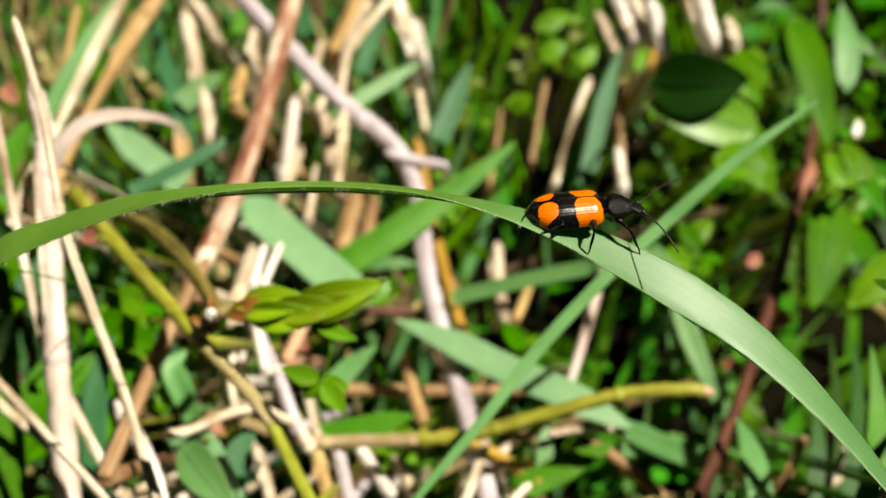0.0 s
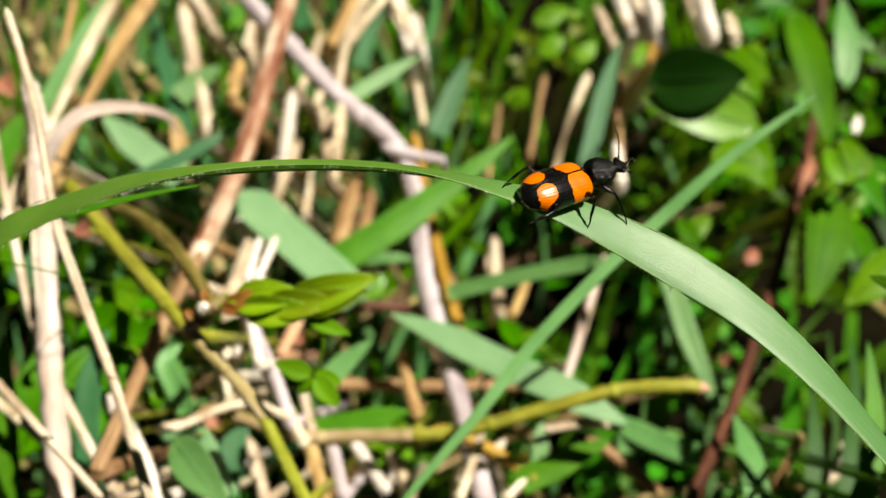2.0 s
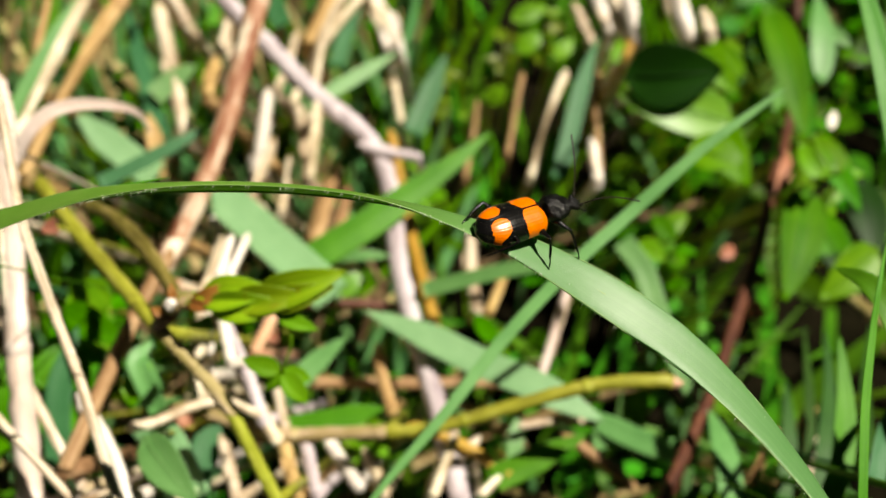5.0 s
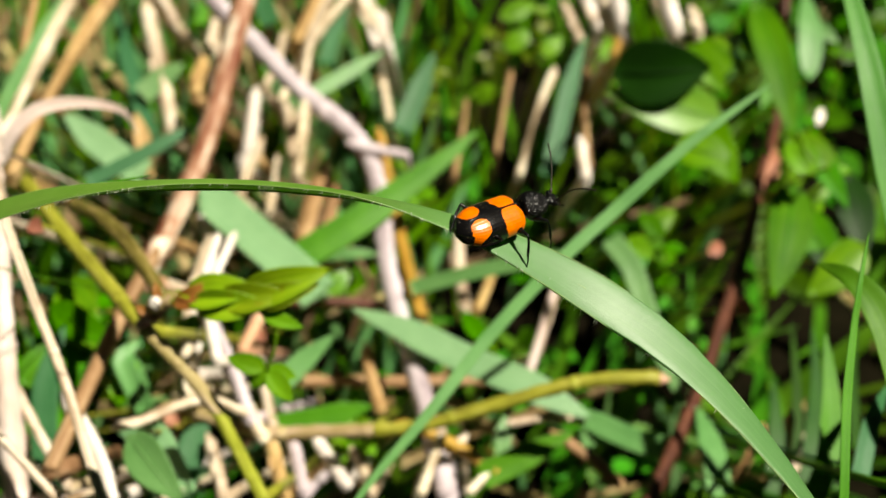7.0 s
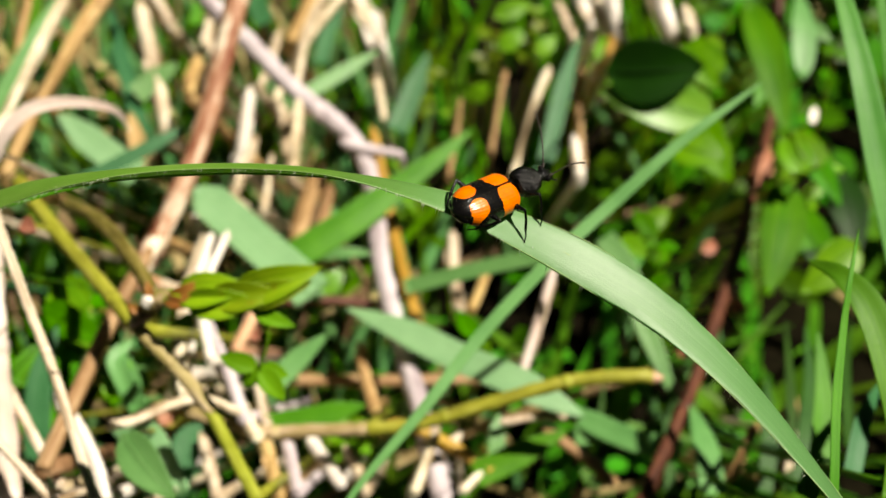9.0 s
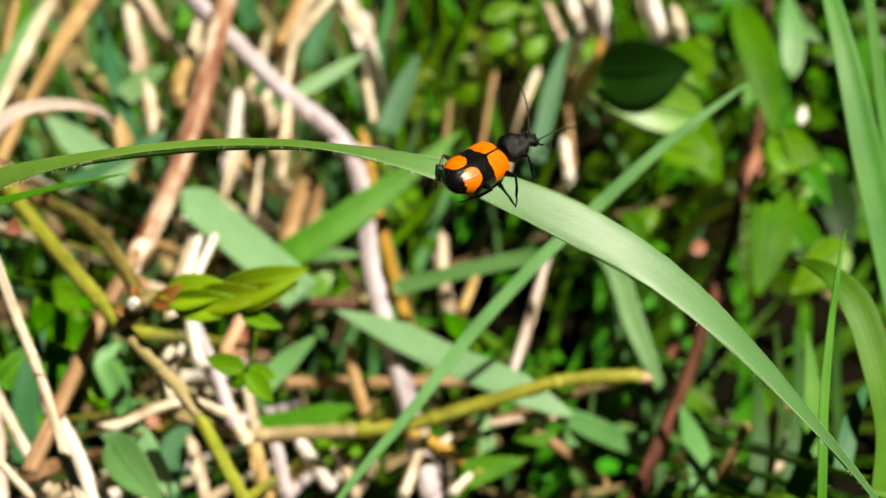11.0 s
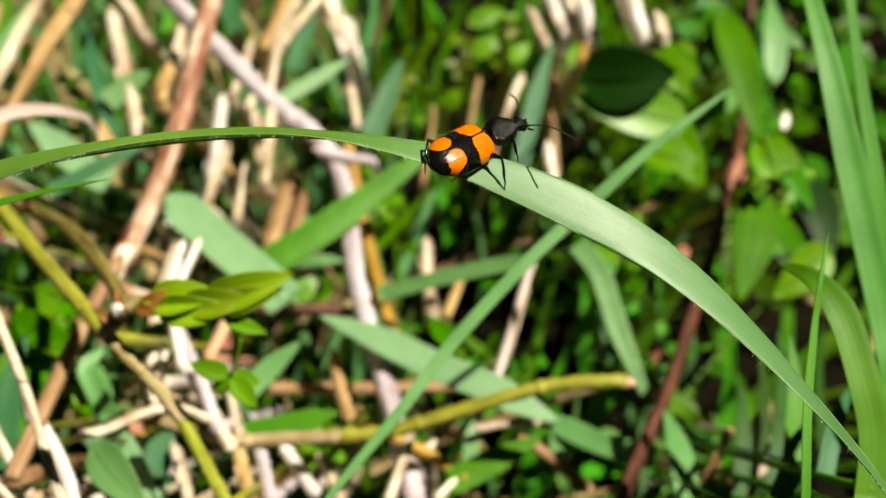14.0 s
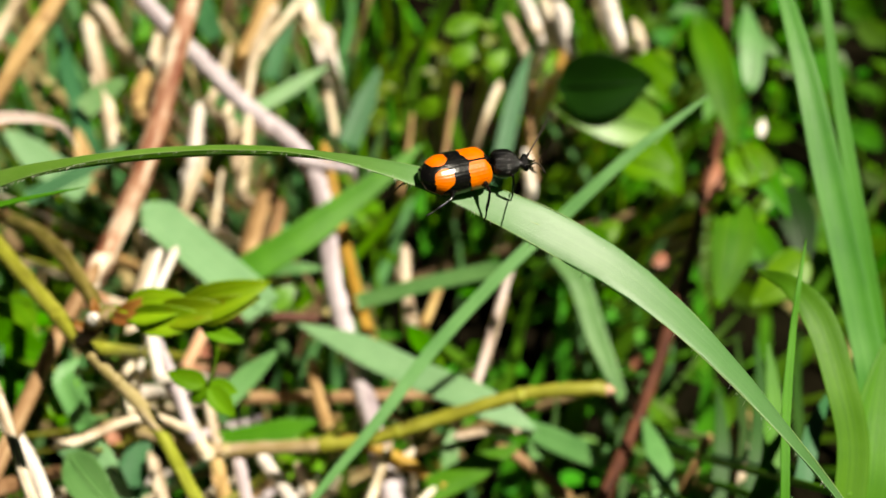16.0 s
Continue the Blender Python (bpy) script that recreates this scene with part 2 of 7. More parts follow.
def elytron_material():
    """Black shining wing case with an orange shoulder field and an orange hind spot, ragged at their rims."""
    m, nt, b = nodes_of("beetle_wing_case", 0.17, 0.45)
    pos = nt.nodes.new("ShaderNodeTexCoord").outputs["Object"]
    n1 = nt.nodes.new("ShaderNodeTexNoise")
    n1.inputs["Scale"].default_value, n1.inputs["Detail"].default_value = 1.0, 2.0
    nt.links.new(stretched(nt, pos, 300.0, 4200.0, 600.0), n1.inputs["Vector"])
    wob = nt.nodes.new("ShaderNodeVectorMath")
    wob.operation = "MULTIPLY_ADD"
    mid = nt.nodes.new("ShaderNodeVectorMath")
    mid.operation = "SUBTRACT"
    nt.links.new(n1.outputs["Color"], mid.inputs[0])
    mid.inputs[1].default_value = (0.5, 0.5, 0.5)
    nt.links.new(mid.outputs[0], wob.inputs[0])
    wob.inputs[1].default_value = (0.00040, 0.00012, 0.0)
    nt.links.new(pos, wob.inputs[2])
    sep = nt.nodes.new("ShaderNodeSeparateXYZ")
    nt.links.new(wob.outputs[0], sep.inputs[0])
    x, ay = sep.outputs[0], mathn(nt, "ABSOLUTE", sep.outputs[1], 0.0)

    def inside(cx, cy, rx, ry, power):
        dx = mathn(nt, "POWER", mathn(nt, "ABSOLUTE", mathn(nt, "DIVIDE", mathn(nt, "SUBTRACT", x, cx), rx), 0.0), power)
        dy = mathn(nt, "POWER", mathn(nt, "ABSOLUTE", mathn(nt, "DIVIDE", mathn(nt, "SUBTRACT", ay, cy), ry), 0.0), power)
        return mathn(nt, "LESS_THAN", mathn(nt, "ADD", dx, dy), 1.0)

    front = mathn(nt, "MULTIPLY", inside(0.00082, 0.00100, 0.00114, 0.00092, 4.5), mathn(nt, "SUBTRACT", 1.0, inside(-0.00066, 0.0, 0.00062, 0.00080, 2.2)))
    front = mathn(nt, "MULTIPLY", front, mathn(nt, "SUBTRACT", 1.0, inside(0.00200, 0.0, 0.00045, 0.00060, 2.0)))
    hind = inside(-0.00246, 0.00090, 0.00080, 0.00074, 2.3)
    mask = mathn(nt, "MAXIMUM", front, hind)
    tone = ramp(nt, noise_of(nt, pos, 900.0, 4.0), [(0.3, (0.64, 0.112, 0.001)), (0.7, (0.80, 0.185, 0.002))])
    black = ramp(nt, noise_of(nt, pos, 1400.0, 3.0), [(0.3, (0.0015, 0.0015, 0.0015)), (0.7, (0.004, 0.0036, 0.0034))])
    nt.links.new(mix(nt, mask, black, tone), b.inputs["Base Color"])
    nt.links.new(mathn(nt, "ADD", mathn(nt, "MULTIPLY", mask, 0.10), 0.24), b.inputs["Roughness"])
    pits = nt.nodes.new("ShaderNodeTexVoronoi")
    pits.inputs["Scale"].default_value = 4200.0
    nt.links.new(pos, pits.inputs["Vector"])
    bump_of(nt, b, pits.outputs["Distance"], 0.14, 0.00005)
    b.inputs["Coat Weight"].default_value = 0.32
    b.inputs["Coat Roughness"].default_value = 0.20
    return m


def chitin(name, rough, scale, strength):
    m, nt, b = nodes_of(name, rough, 0.3)
    pos = nt.nodes.new("ShaderNodeTexCoord").outputs["Object"]
    nt.links.new(ramp(nt, noise_of(nt, pos, 1200.0, 4.0), [(0.3, (0.0012, 0.0012, 0.0012)), (0.7, (0.003, 0.0028, 0.0028))]), b.inputs["Base Color"])
    v = nt.nodes.new("ShaderNodeTexVoronoi")
    v.inputs["Scale"].default_value = scale
    nt.links.new(pos, v.inputs["Vector"])
    bump_of(nt, b, mathn(nt, "ADD", v.outputs["Distance"], noise_of(nt, pos, scale * 0.6, 3.0)), strength, 0.00008)
    return m


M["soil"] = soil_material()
M["elytron"] = elytron_material()
M["punctured"] = chitin("punctured_black_chitin", 0.26, 7000.0, 0.9)
M["chitin"] = chitin("smooth_black_chitin", 0.18, 3000.0, 0.2)
M["bristle"] = nodes_of("pale_bristle", 0.35)[0]
M["bristle"].node_tree.nodes["Principled BSDF"].inputs["Base Color"].default_value = (0.16, 0.12, 0.07, 1)
M["antenna"] = stem_material("antenna_dark_brown", (0.012, 0.010, 0.008), (0.03, 0.024, 0.018), (0.06, 0.05, 0.04), 0.4)


# ---- mesh helpers (all lengths in millimetres until the mesh is made) ----
def mesh_of(name, verts, faces, material, uvs=None, smooth=True):
    me = bpy.data.meshes.new(name)
    me.from_pydata([(x * MM, y * MM, z * MM) for x, y, z in verts], [], faces)
    if uvs is not None:
        lay = me.uv_layers.new(name="uv")
        idx = np.empty(len(me.loops), int)
        me.loops.foreach_get("vertex_index", idx)
        lay.data.foreach_set("uv", np.asarray(uvs, float)[idx].ravel())
    if smooth:
        me.polygons.foreach_set("use_smooth", [True] * len(me.polygons))
    me.materials.append(material)
    me.update()
    return me


def thing(name, label, category, group="", kind="", at=None):
    ob = new(name)
    ob.empty_display_size = 0.01
    if at is not None:
        ob.location = Vector(at) * MM
    return tagged(ob, label, category, group, kind)


def part(name, me, parent, label="", keep_world=True):
    """One mesh object under a thing or a part; the mesh is in world millimetres for things that stand still."""
    ob = new(name, me)
    ob.parent = parent
    if keep_world:
        off = Vector((0, 0, 0))
        p = parent
        while p:
            off += p.location
            p = p.parent
        ob.location = -off
    if label:
        ob["label"] = label
    return ob


def curve(pts, count):
    """A smooth line through the given points, evenly run."""
    p = [Vector(q) for q in pts]
    if len(p) == 2:
        return [p[0].lerp(p[1], i / (count - 1)) for i in range(count)]
    ext = [2 * p[0] - p[1]] + p + [2 * p[-1] - p[-2]]
    out = []
    for k in range(count):
        u = k / (count - 1) * (len(p) - 1)
        i = min(int(u), len(p) - 2)
        f = u - i
        a, b, c, d = ext[i : i + 4]
        out.append(0.5 * (2 * b + (c - a) * f + (2 * a - 5 * b + 4 * c - d) * f * f + (3 * b - a - 3 * c + d) * f**3))
    return out


def tube(name, pts, r0, r1, material, sides=10, rough=0.08, seed=0, steps=None, radii=None, flat=1.0):
    """A tapered, slightly uneven stem along a line."""
    steps = steps or max(8, 6 * len(pts))
    line = curve(pts, steps)
    rnd = random.Random(seed * 977 + len(pts))
    verts, faces, uvs, run = [], [], [], 0.0
    side = None
    for i, c in enumerate(line):
        t = (line[min(i + 1, steps - 1)] - line[max(i - 1, 0)]).normalized()
        side = (side if side else t.orthogonal())
        side = (side - t * side.dot(t)).normalized()
        other = t.cross(side)
        run += (c - line[i - 1]).length if i else 0
        f = i / (steps - 1)
        r = (r0 + (r1 - r0) * f) if radii is None else radii[min(int(f * len(radii)), len(radii) - 1)]
        for k in range(sides):
            a = 2 * math.pi * k / sides
            rr = r * (1 + rough * rnd.uniform(-1, 1))
            verts.append(tuple(c + (side * math.cos(a) + other * (math.sin(a) * flat)) * rr))
            uvs.append((k / sides if k <= sides / 2 else 1 - k / sides, run))
    for i in range(steps - 1):
        for k in range(sides):
            k2 = (k + 1) % sides
            faces.append((i * sides + k, i * sides + k2, (i + 1) * sides + k2, (i + 1) * sides + k))
    faces += [tuple(reversed(range(sides))), tuple(range((steps - 1) * sides, steps * sides))]
    return mesh_of(name, verts, faces, material, uvs)


def strip(line, sides_dir, widths, folds, thick, ups):
    """Solid ribbon: verts, faces and uv of a blade with seven points across, above and below."""
    verts, faces, uvs, run = [], [], [], 0.0
    across = (-1.0, -0.94, -0.5, 0.0, 0.5, 0.94, 1.0)
    k1 = len(across)
    n = len(line)
    for i in range(n):
        run += (line[i] - line[i - 1]).length if i else 0
        fold = folds[i] if isinstance(folds, list) else folds
        for s in (1, -1):
            for a in across:
                h = fold * widths[i] * (abs(a) ** 1.5 - 0.4) + s * thick * 0.5 * (1 - 0.35 * a * a if abs(a) < 0.97 else 0.3)
                verts.append(tuple(line[i] + sides_dir[i] * (a * widths[i] * 0.5) + ups[i] * h))
                uvs.append((a * 0.5 + 0.5, run))
    for i in range(n - 1):
        o, q = i * 2 * k1, (i + 1) * 2 * k1
        for k in range(k1 - 1):
            faces.append((o + k, o + k + 1, q + k + 1, q + k))
            faces.append((o + k1 + k + 1, o + k1 + k, q + k1 + k, q + k1 + k + 1))
        faces.append((o + k1, o, q, q + k1))
        faces.append((o + k1 - 1, o + 2 * k1 - 1, q + 2 * k1 - 1, q + k1 - 1))
    for o in (0, (n - 1) * 2 * k1):
        ring = tuple(range(o, o + k1)) + tuple(range(o + 2 * k1 - 1, o + k1 - 1, -1))
        faces.append(ring if o == 0 else tuple(reversed(ring)))
    return verts, faces, uvs


def blade_profile(f, tip0, tip1):
    """Share of the full width along a blade, drawn in at its ends."""
    w = 1.0
    if tip0:
        w *= min(1.0, (f / tip0) ** 0.7 + 0.03)
    if tip1:
        w *= min(1.0, ((1 - f) / tip1) ** 0.7 + 0.03)
    return w


def ribbon(name, pts, width, face, material, tip0=0.0, tip1=0.3, fold=0.06, thick=0.22, twist=0.0, steps=None):
    """A blade along a line whose upper side looks along face."""
    steps = steps or max(14, 8 * len(pts))
    line = curve(pts, steps)
    face = Vector(face)
    dirs, ups, widths = [], [], []
    for i in range(steps):
        f = i / (steps - 1)
        t = (line[min(i + 1, steps - 1)] - line[max(i - 1, 0)]).normalized()
        up = (face - t * face.dot(t)).normalized()
        up = Matrix.Rotation(radians(twist) * (f - 0.5), 3, t) @ up
        dirs.append(up.cross(t).normalized())
        ups.append(up)
        widths.append(width * blade_profile(f, tip0, tip1))
    v, fc, uv = strip(line, dirs, widths, fold, thick, ups)
    return mesh_of(name, v, fc, material, uv)


def foot_of(end, sink=3.0, lean=(0.02, 1.05)):
    """A line from a point of a plant down into the soil, leaning back."""
    drop = end[2] - SOIL + sink
    return [tuple(end), (end[0] + lean[0] * drop, end[1] + lean[1] * drop, SOIL - sink)]


EYEWARD = Vector((0.0, -0.79, 0.62))
SKYWARD = Vector((-0.1, -0.45, 0.9))


# ---- kinds of things ----
def dry_stem(label, pts, r0, r1, mat, nodes=(), seed=1, name="dry_stem", category="stem", group="dry stems", root=True, rough=0.11):
    ob = thing(name, label, category, group)
    if root:
        part("foot", tube("foot", foot_of(pts[-1]), r1, r1 * 0.9, M[mat], 8, rough, seed + 3, 8, None, 0.8), ob)
    part("stalk", tube("stalk", pts, r0, r1, M[mat], 10, rough, seed, 10 * len(pts), None, 0.8), ob)
    line = curve(pts, 60)
    tip = [tuple(line[0]), tuple(line[0] + (line[0] - line[3]).normalized() * r0 * 1.5)]
    part("broken_end", tube("broken_end", tip, r0 * 0.96, r0 * 0.3, M["pink"] if mat == "olive" else M[mat], 10, 0.10, seed + 7, 6, None, 0.8), ob, "broken end of the stalk")
    if mat in ("straw", "reed", "white", "tan") and r0 > 0.9 and seed % 3 != 1:
        i0, i1 = 6 + seed % 5 * 4, 40 + seed % 4 * 5
        husk = [tuple(line[i] + EYEWARD * (r0 * (0.55 + 0.5 * abs(i - i0) / (i1 - i0)))) for i in range(i0, i1, 6)]
        part("husk", ribbon("husk", husk, r0 * 1.5, EYEWARD + Vector((0.4 * (seed % 2) - 0.2, 0, 0)), M["straw" if mat != "tan" else "tan"], 0.2, 0.5, 0.25, 0.12, 40), ob, "loose papery leaf sheath")
    for f in nodes:
        i = int(f * 58) + 1
        d = (line[i] - line[i - 1]).normalized() * (r0 * 0.9)
        rr = (r0 + (r1 - r0) * f)
        me = tube("node", [tuple(line[i] - d), tuple(line[i]), tuple(line[i] + d)], rr, rr, M[mat], 10, 0.06, seed + i, 9, [rr * q for q in (0.7, 0.94, 1.02, 1.06, 1.09, 1.06, 1.02, 0.94, 0.7)], 0.85)
        part("node", me, ob, "swollen joint on the stalk")
    return ob


def grass_leaf(label, pts, width, mat, face=EYEWARD, tip0=0.0, tip1=0.35, fold=0.05, twist=0.0, name="grass_leaf", group="grass leaves", root=True, rib=True):
    """A blade from its tip (first point) or to its tip (last point), with a stalk down to the soil from the wide end."""
    ob = thing(name, label, "grass", group)
    part("lamina", ribbon("lamina", pts, width, face, M[mat], tip0, tip1, fold, 0.22, twist), ob)
    if rib:
        up = Vector(face).normalized() * (0.13 - 0.02 * width)
        part("midrib", tube("midrib", [tuple(Vector(p) + up * 0.0 - Vector(face) * (0.10 + 0.03 * width)) for p in pts], width * 0.03, width * 0.02, M[mat], 6, 0.03, 3), ob, "raised pale midrib under the blade")
    if root:
        base = pts[-1] if tip0 > tip1 else pts[0]
        nxt = pts[-2] if tip0 > tip1 else pts[1]
        go = (Vector(base) - Vector(nxt)).normalized() * 6
        sh = foot_of(tuple(Vector(base) - go * 0.2))
        part("sheath", tube("sheath", sh, width * 0.14, width * 0.16, M[mat], 8, 0.05, 5), ob)
    return ob


def ovate(name, base, tip, width, face, material, bulge=0.5, fold=0.10, curl=0.08, rows=10, thick=0.16):
    """An ovate leaf from its foot to its point."""
    b, t = Vector(base), Vector(tip)
    ax = t - b
    ln = ax.length
    ax.normalize()
    up = Vector(face)
    up = (up - ax * up.dot(ax)).normalized()
    line, dirs, ups, widths = [], [], [], []
    for i in range(rows):
        f = i / (rows - 1)
        line.append(b + ax * (ln * f) + up * (curl * ln * math.sin(f * math.pi)))
        g = f ** (0.72 if bulge >= 0.5 else 0.5)
        w = math.sin(min(1.0, g) * math.pi) ** 0.75
        widths.append(max(0.04, w) * width)
        dirs.append(up.cross(ax).normalized())
        ups.append(up)
    v, fc, uv = strip(line, dirs, widths, fold, thick, ups)
    return mesh_of(name, v, fc, material, uv)


def herb_leaf(label, base, tip, width, mat, face=EYEWARD, name="broad_leaf", group="broad herb leaves", fold=0.1, curl=0.08):
    ob = thing(name, label, "leaf", group)
    part("lamina", ovate("lamina", base, tip, width, face, M[mat], 0.5, fold, curl), ob)
    b, t, up = Vector(base), Vector(tip), Vector(face).normalized()
    rib = [tuple(b + (t - b) * f + up * (curl * (t - b).length * math.sin(f * math.pi) - 0.03)) for f in (0.0, 0.3, 0.6, 0.92)]
    part("midrib", tube("midrib", rib, 0.22, 0.08, M[mat], 6, 0.03, 2), ob, "pale raised midrib")
    go = (b - t).normalized() * 5
    part("petiole", tube("petiole", foot_of(tuple(b - go * 0.1)), 0.3, 0.42, M["olive"], 7, 0.05, 4), ob, "thin green leaf stalk")
    return ob


# ---- the ground, one sheet to the horizon ----
def build_ground():
    verts, faces = [], []
    rings = [0, 20, 45, 75, 110, 150, 200, 260, 330, 420, 560, 800, 1300, 2500, 6000, 20000, 80000, 400000]
    seg = 64
    for r in rings:
        for k in range(seg):
            a = 2 * math.pi * k / seg
            x, y = 20 + r * math.cos(a), 230 + r * math.sin(a)
            z = 0.0 if r > 2000 else 3.0 * (noise.noise(Vector((x, y, 0)) * 0.03)) + 1.5 * noise.noise(Vector((x, y, 5)) * 0.11)
            verts.append((x, y, z - 2 + SOIL))
    for i in range(len(rings) - 1):
        for k in range(seg):
            k2 = (k + 1) % seg
            faces.append((i * seg + k, i * seg + k2, (i + 1) * seg + k2, (i + 1) * seg + k))
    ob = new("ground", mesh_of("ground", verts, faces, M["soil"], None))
    return tagged(ob, "soil covered with plant litter, blackened as shade", "ground", kind="structure")


build_ground()


# ---- low growth that covers the soil ----
def hollow(x, y):
    """Two bare hollows in the growth; darkened soil colour gives their shade."""
    return 14 < x < 120 and 115 < y < 235 or 0 < x < 62 and 255 < y < 350


def scatter_straw(count, seed):
    rnd = random.Random(seed)
    verts, faces, uvs = [], [], []
    for _ in range(count):
        x, y = rnd.uniform(-160, 200), rnd.uniform(60, 460)
        if x > -12 and y > 205 and rnd.random() < 0.85:
            continue
        if x > 25 and rnd.random() < 0.6 or hollow(x, y) and rnd.random() < 0.9:
            continue
        ln, r = rnd.uniform(30, 90), rnd.choice((0.6, 0.9, 1.2, 1.5, 1.9))
        az = rnd.uniform(0, 2 * math.pi)
        el = rnd.choice((0.15, 0.5, 0.8, 1.05, 1.25)) + rnd.uniform(-0.1, 0.12)
        d = Vector((math.cos(az) * math.cos(el), math.sin(az) * math.cos(el), math.sin(el)))
        if y > 235 and x < 30:
            el = rnd.uniform(1.0, 1.5)
            d = Vector((math.cos(az) * math.cos(el), math.sin(az) * math.cos(el), math.sin(el)))
        a = Vector((x, y, SOIL + rnd.uniform(-2, 5)))
        b = a + d * min(ln, (44 if y > 235 and x < 30 else 32) / max(0.1, d.z))
        bend = Vector((rnd.uniform(-1, 1), rnd.uniform(-1, 1), rnd.uniform(0, 1.2))) * 3
        line = curve([a, (a + b) / 2 + bend, b], 6)
        side = d.orthogonal().normalized()
        other = d.cross(side)
        flat = rnd.uniform(0.3, 0.9)
        o = len(verts)
        for i, c in enumerate(line):
            rr = r * (1 - 0.35 * i / 5) * rnd.uniform(0.9, 1.1)
            for k in range(6):
                an = 2 * math.pi * k / 6
                verts.append(tuple(c + side * (rr * math.cos(an)) + other * (rr * flat * math.sin(an))))
                uvs.append((k / 6, i * ln / 5))
        for i in range(5):
            for k in range(6):
                k2 = (k + 1) % 6
                faces.append((o + i * 6 + k, o + i * 6 + k2, o + i * 6 + 6 + k2, o + i * 6 + 6 + k))
        faces.append(tuple(range(o + 30, o + 36)))
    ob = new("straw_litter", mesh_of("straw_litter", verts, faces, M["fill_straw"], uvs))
    return tagged(ob, "tangle of dry broken straw standing and lying on the soil", "straw", kind="stuff")


def leaf_blob(verts, faces, uvs, base, tip, up, width):
    """A small folded leaf of six faces."""
    ax = tip - base
    sd = up.cross(ax).normalized() * width * 0.5
    o = len(verts)
    pts = [base, base + ax * 0.38 + sd + up * width * 0.12, base + ax * 0.38, base + ax * 0.38 - sd + up * width * 0.12,
           base + ax * 0.72 + sd * 0.75 + up * width * 0.1, base + ax * 0.72 + up * 0.02, base + ax * 0.72 - sd * 0.75 + up * width * 0.1, tip]
    verts += [tuple(p) for p in pts]
    uvs += [(0.5, 0), (0, 3), (0.5, 3), (1, 3), (0.1, 6), (0.5, 6), (0.9, 6), (0.5, 9)]
    faces += [(o, o + 2, o + 1), (o, o + 3, o + 2), (o + 1, o + 2, o + 5, o + 4), (o + 2, o + 3, o + 6, o + 5), (o + 4, o + 5, o + 7), (o + 5, o + 6, o + 7)]


def scatter_leaves(count, seed):
    rnd = random.Random(seed)
    verts, faces, uvs = [], [], []
    for _ in range(count):
        x, y = rnd.uniform(-150, 190), rnd.uniform(70, 430)
        keep = (0.36 if y < 215 else 0.34) + 0.4 * max(0.0, min(1.0, (x - 5) / 50)) - (0.15 if y > 250 and x < 50 else 0)
        if rnd.random() > keep or hollow(x, y) and rnd.random() < 0.9:
            continue
        z = SOIL + rnd.uniform(4, 32) * (0.8 if x < 0 else 1.0)
        a = Vector((x, y, z))
        az = rnd.uniform(0, 2 * math.pi)
        ln = rnd.uniform(4, 10) * (1.6 if x > 40 else 1.0)
        d = Vector((math.cos(az), math.sin(az), rnd.uniform(-0.5, 0.6))).normalized() * ln
        up = Vector((rnd.gauss(0, 0.45), rnd.gauss(-0.3, 0.45), 1)).normalized()
        leaf_blob(verts, faces, uvs, a, a + d, up, ln * rnd.uniform(0.4, 0.75))
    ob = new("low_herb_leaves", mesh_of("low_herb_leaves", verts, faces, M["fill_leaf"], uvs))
    return tagged(ob, "low carpet of small herb leaves, green darkened for shade", "leaves", kind="stuff")


def scatter_grass(count, seed, inner):
    rnd = random.Random(seed)
    verts, faces, uvs = [], [], []
    for _ in range(count):
        if inner:
            x, y = rnd.uniform(-160, 200), rnd.uniform(80, 460)
        else:
            a, r = rnd.uniform(0, 2 * math.pi), rnd.uniform(300, 1500)
            x, y = 20 + r * math.cos(a), 230 + r * math.sin(a)
            if abs(x - 10) < 150 and y < 430 and y > -250:
                continue
        ln = rnd.uniform(30, 70) if inner else rnd.uniform(60, 180)
        w = rnd.uniform(2.0, 6.0) if inner else rnd.uniform(3, 7)
        az = rnd.uniform(0, 2 * math.pi)
        el = rnd.uniform(0.35, 1.25) if inner else rnd.uniform(0.6, 1.4)
        if inner and y > 230:
            el = rnd.uniform(1.0, 1.5)
        d = Vector((math.cos(az) * math.cos(el), math.sin(az) * math.cos(el), math.sin(el)))
        top = min(ln, 34 / max(0.1, d.z)) if inner else ln
        p = Vector((x, y, SOIL - 2))
        sd = d.cross(Vector((0, 0, 1))).normalized()
        up = sd.cross(d)
        o = len(verts)
        for i in range(6):
            f = i / 5
            c = p + d * (top * f) + Vector((0, 0, -1)) * (top * 0.16 * f * f) + sd * (rnd.uniform(-0.3, 0.3))
            ww = w * 0.5 * (1 - f**2.2) + 0.05
            verts += [tuple(c - sd * ww + up * 0.12 * w), tuple(c), tuple(c + sd * ww + up * 0.12 * w)]
            uvs += [(0, f * ln), (0.5, f * ln), (1, f * ln)]
        for i in range(5):
            for k in range(2):
                faces.append((o + i * 3 + k, o + i * 3 + k + 1, o + i * 3 + 4 + k, o + i * 3 + 3 + k))
    nm = "low_grass" if inner else "meadow_grass"
    ob = new(nm, mesh_of(nm, verts, faces, M["fill_grass"], uvs))
    return tagged(ob, "short green grass between the litter" if inner else "meadow grass round the spot", "grass", kind="stuff")


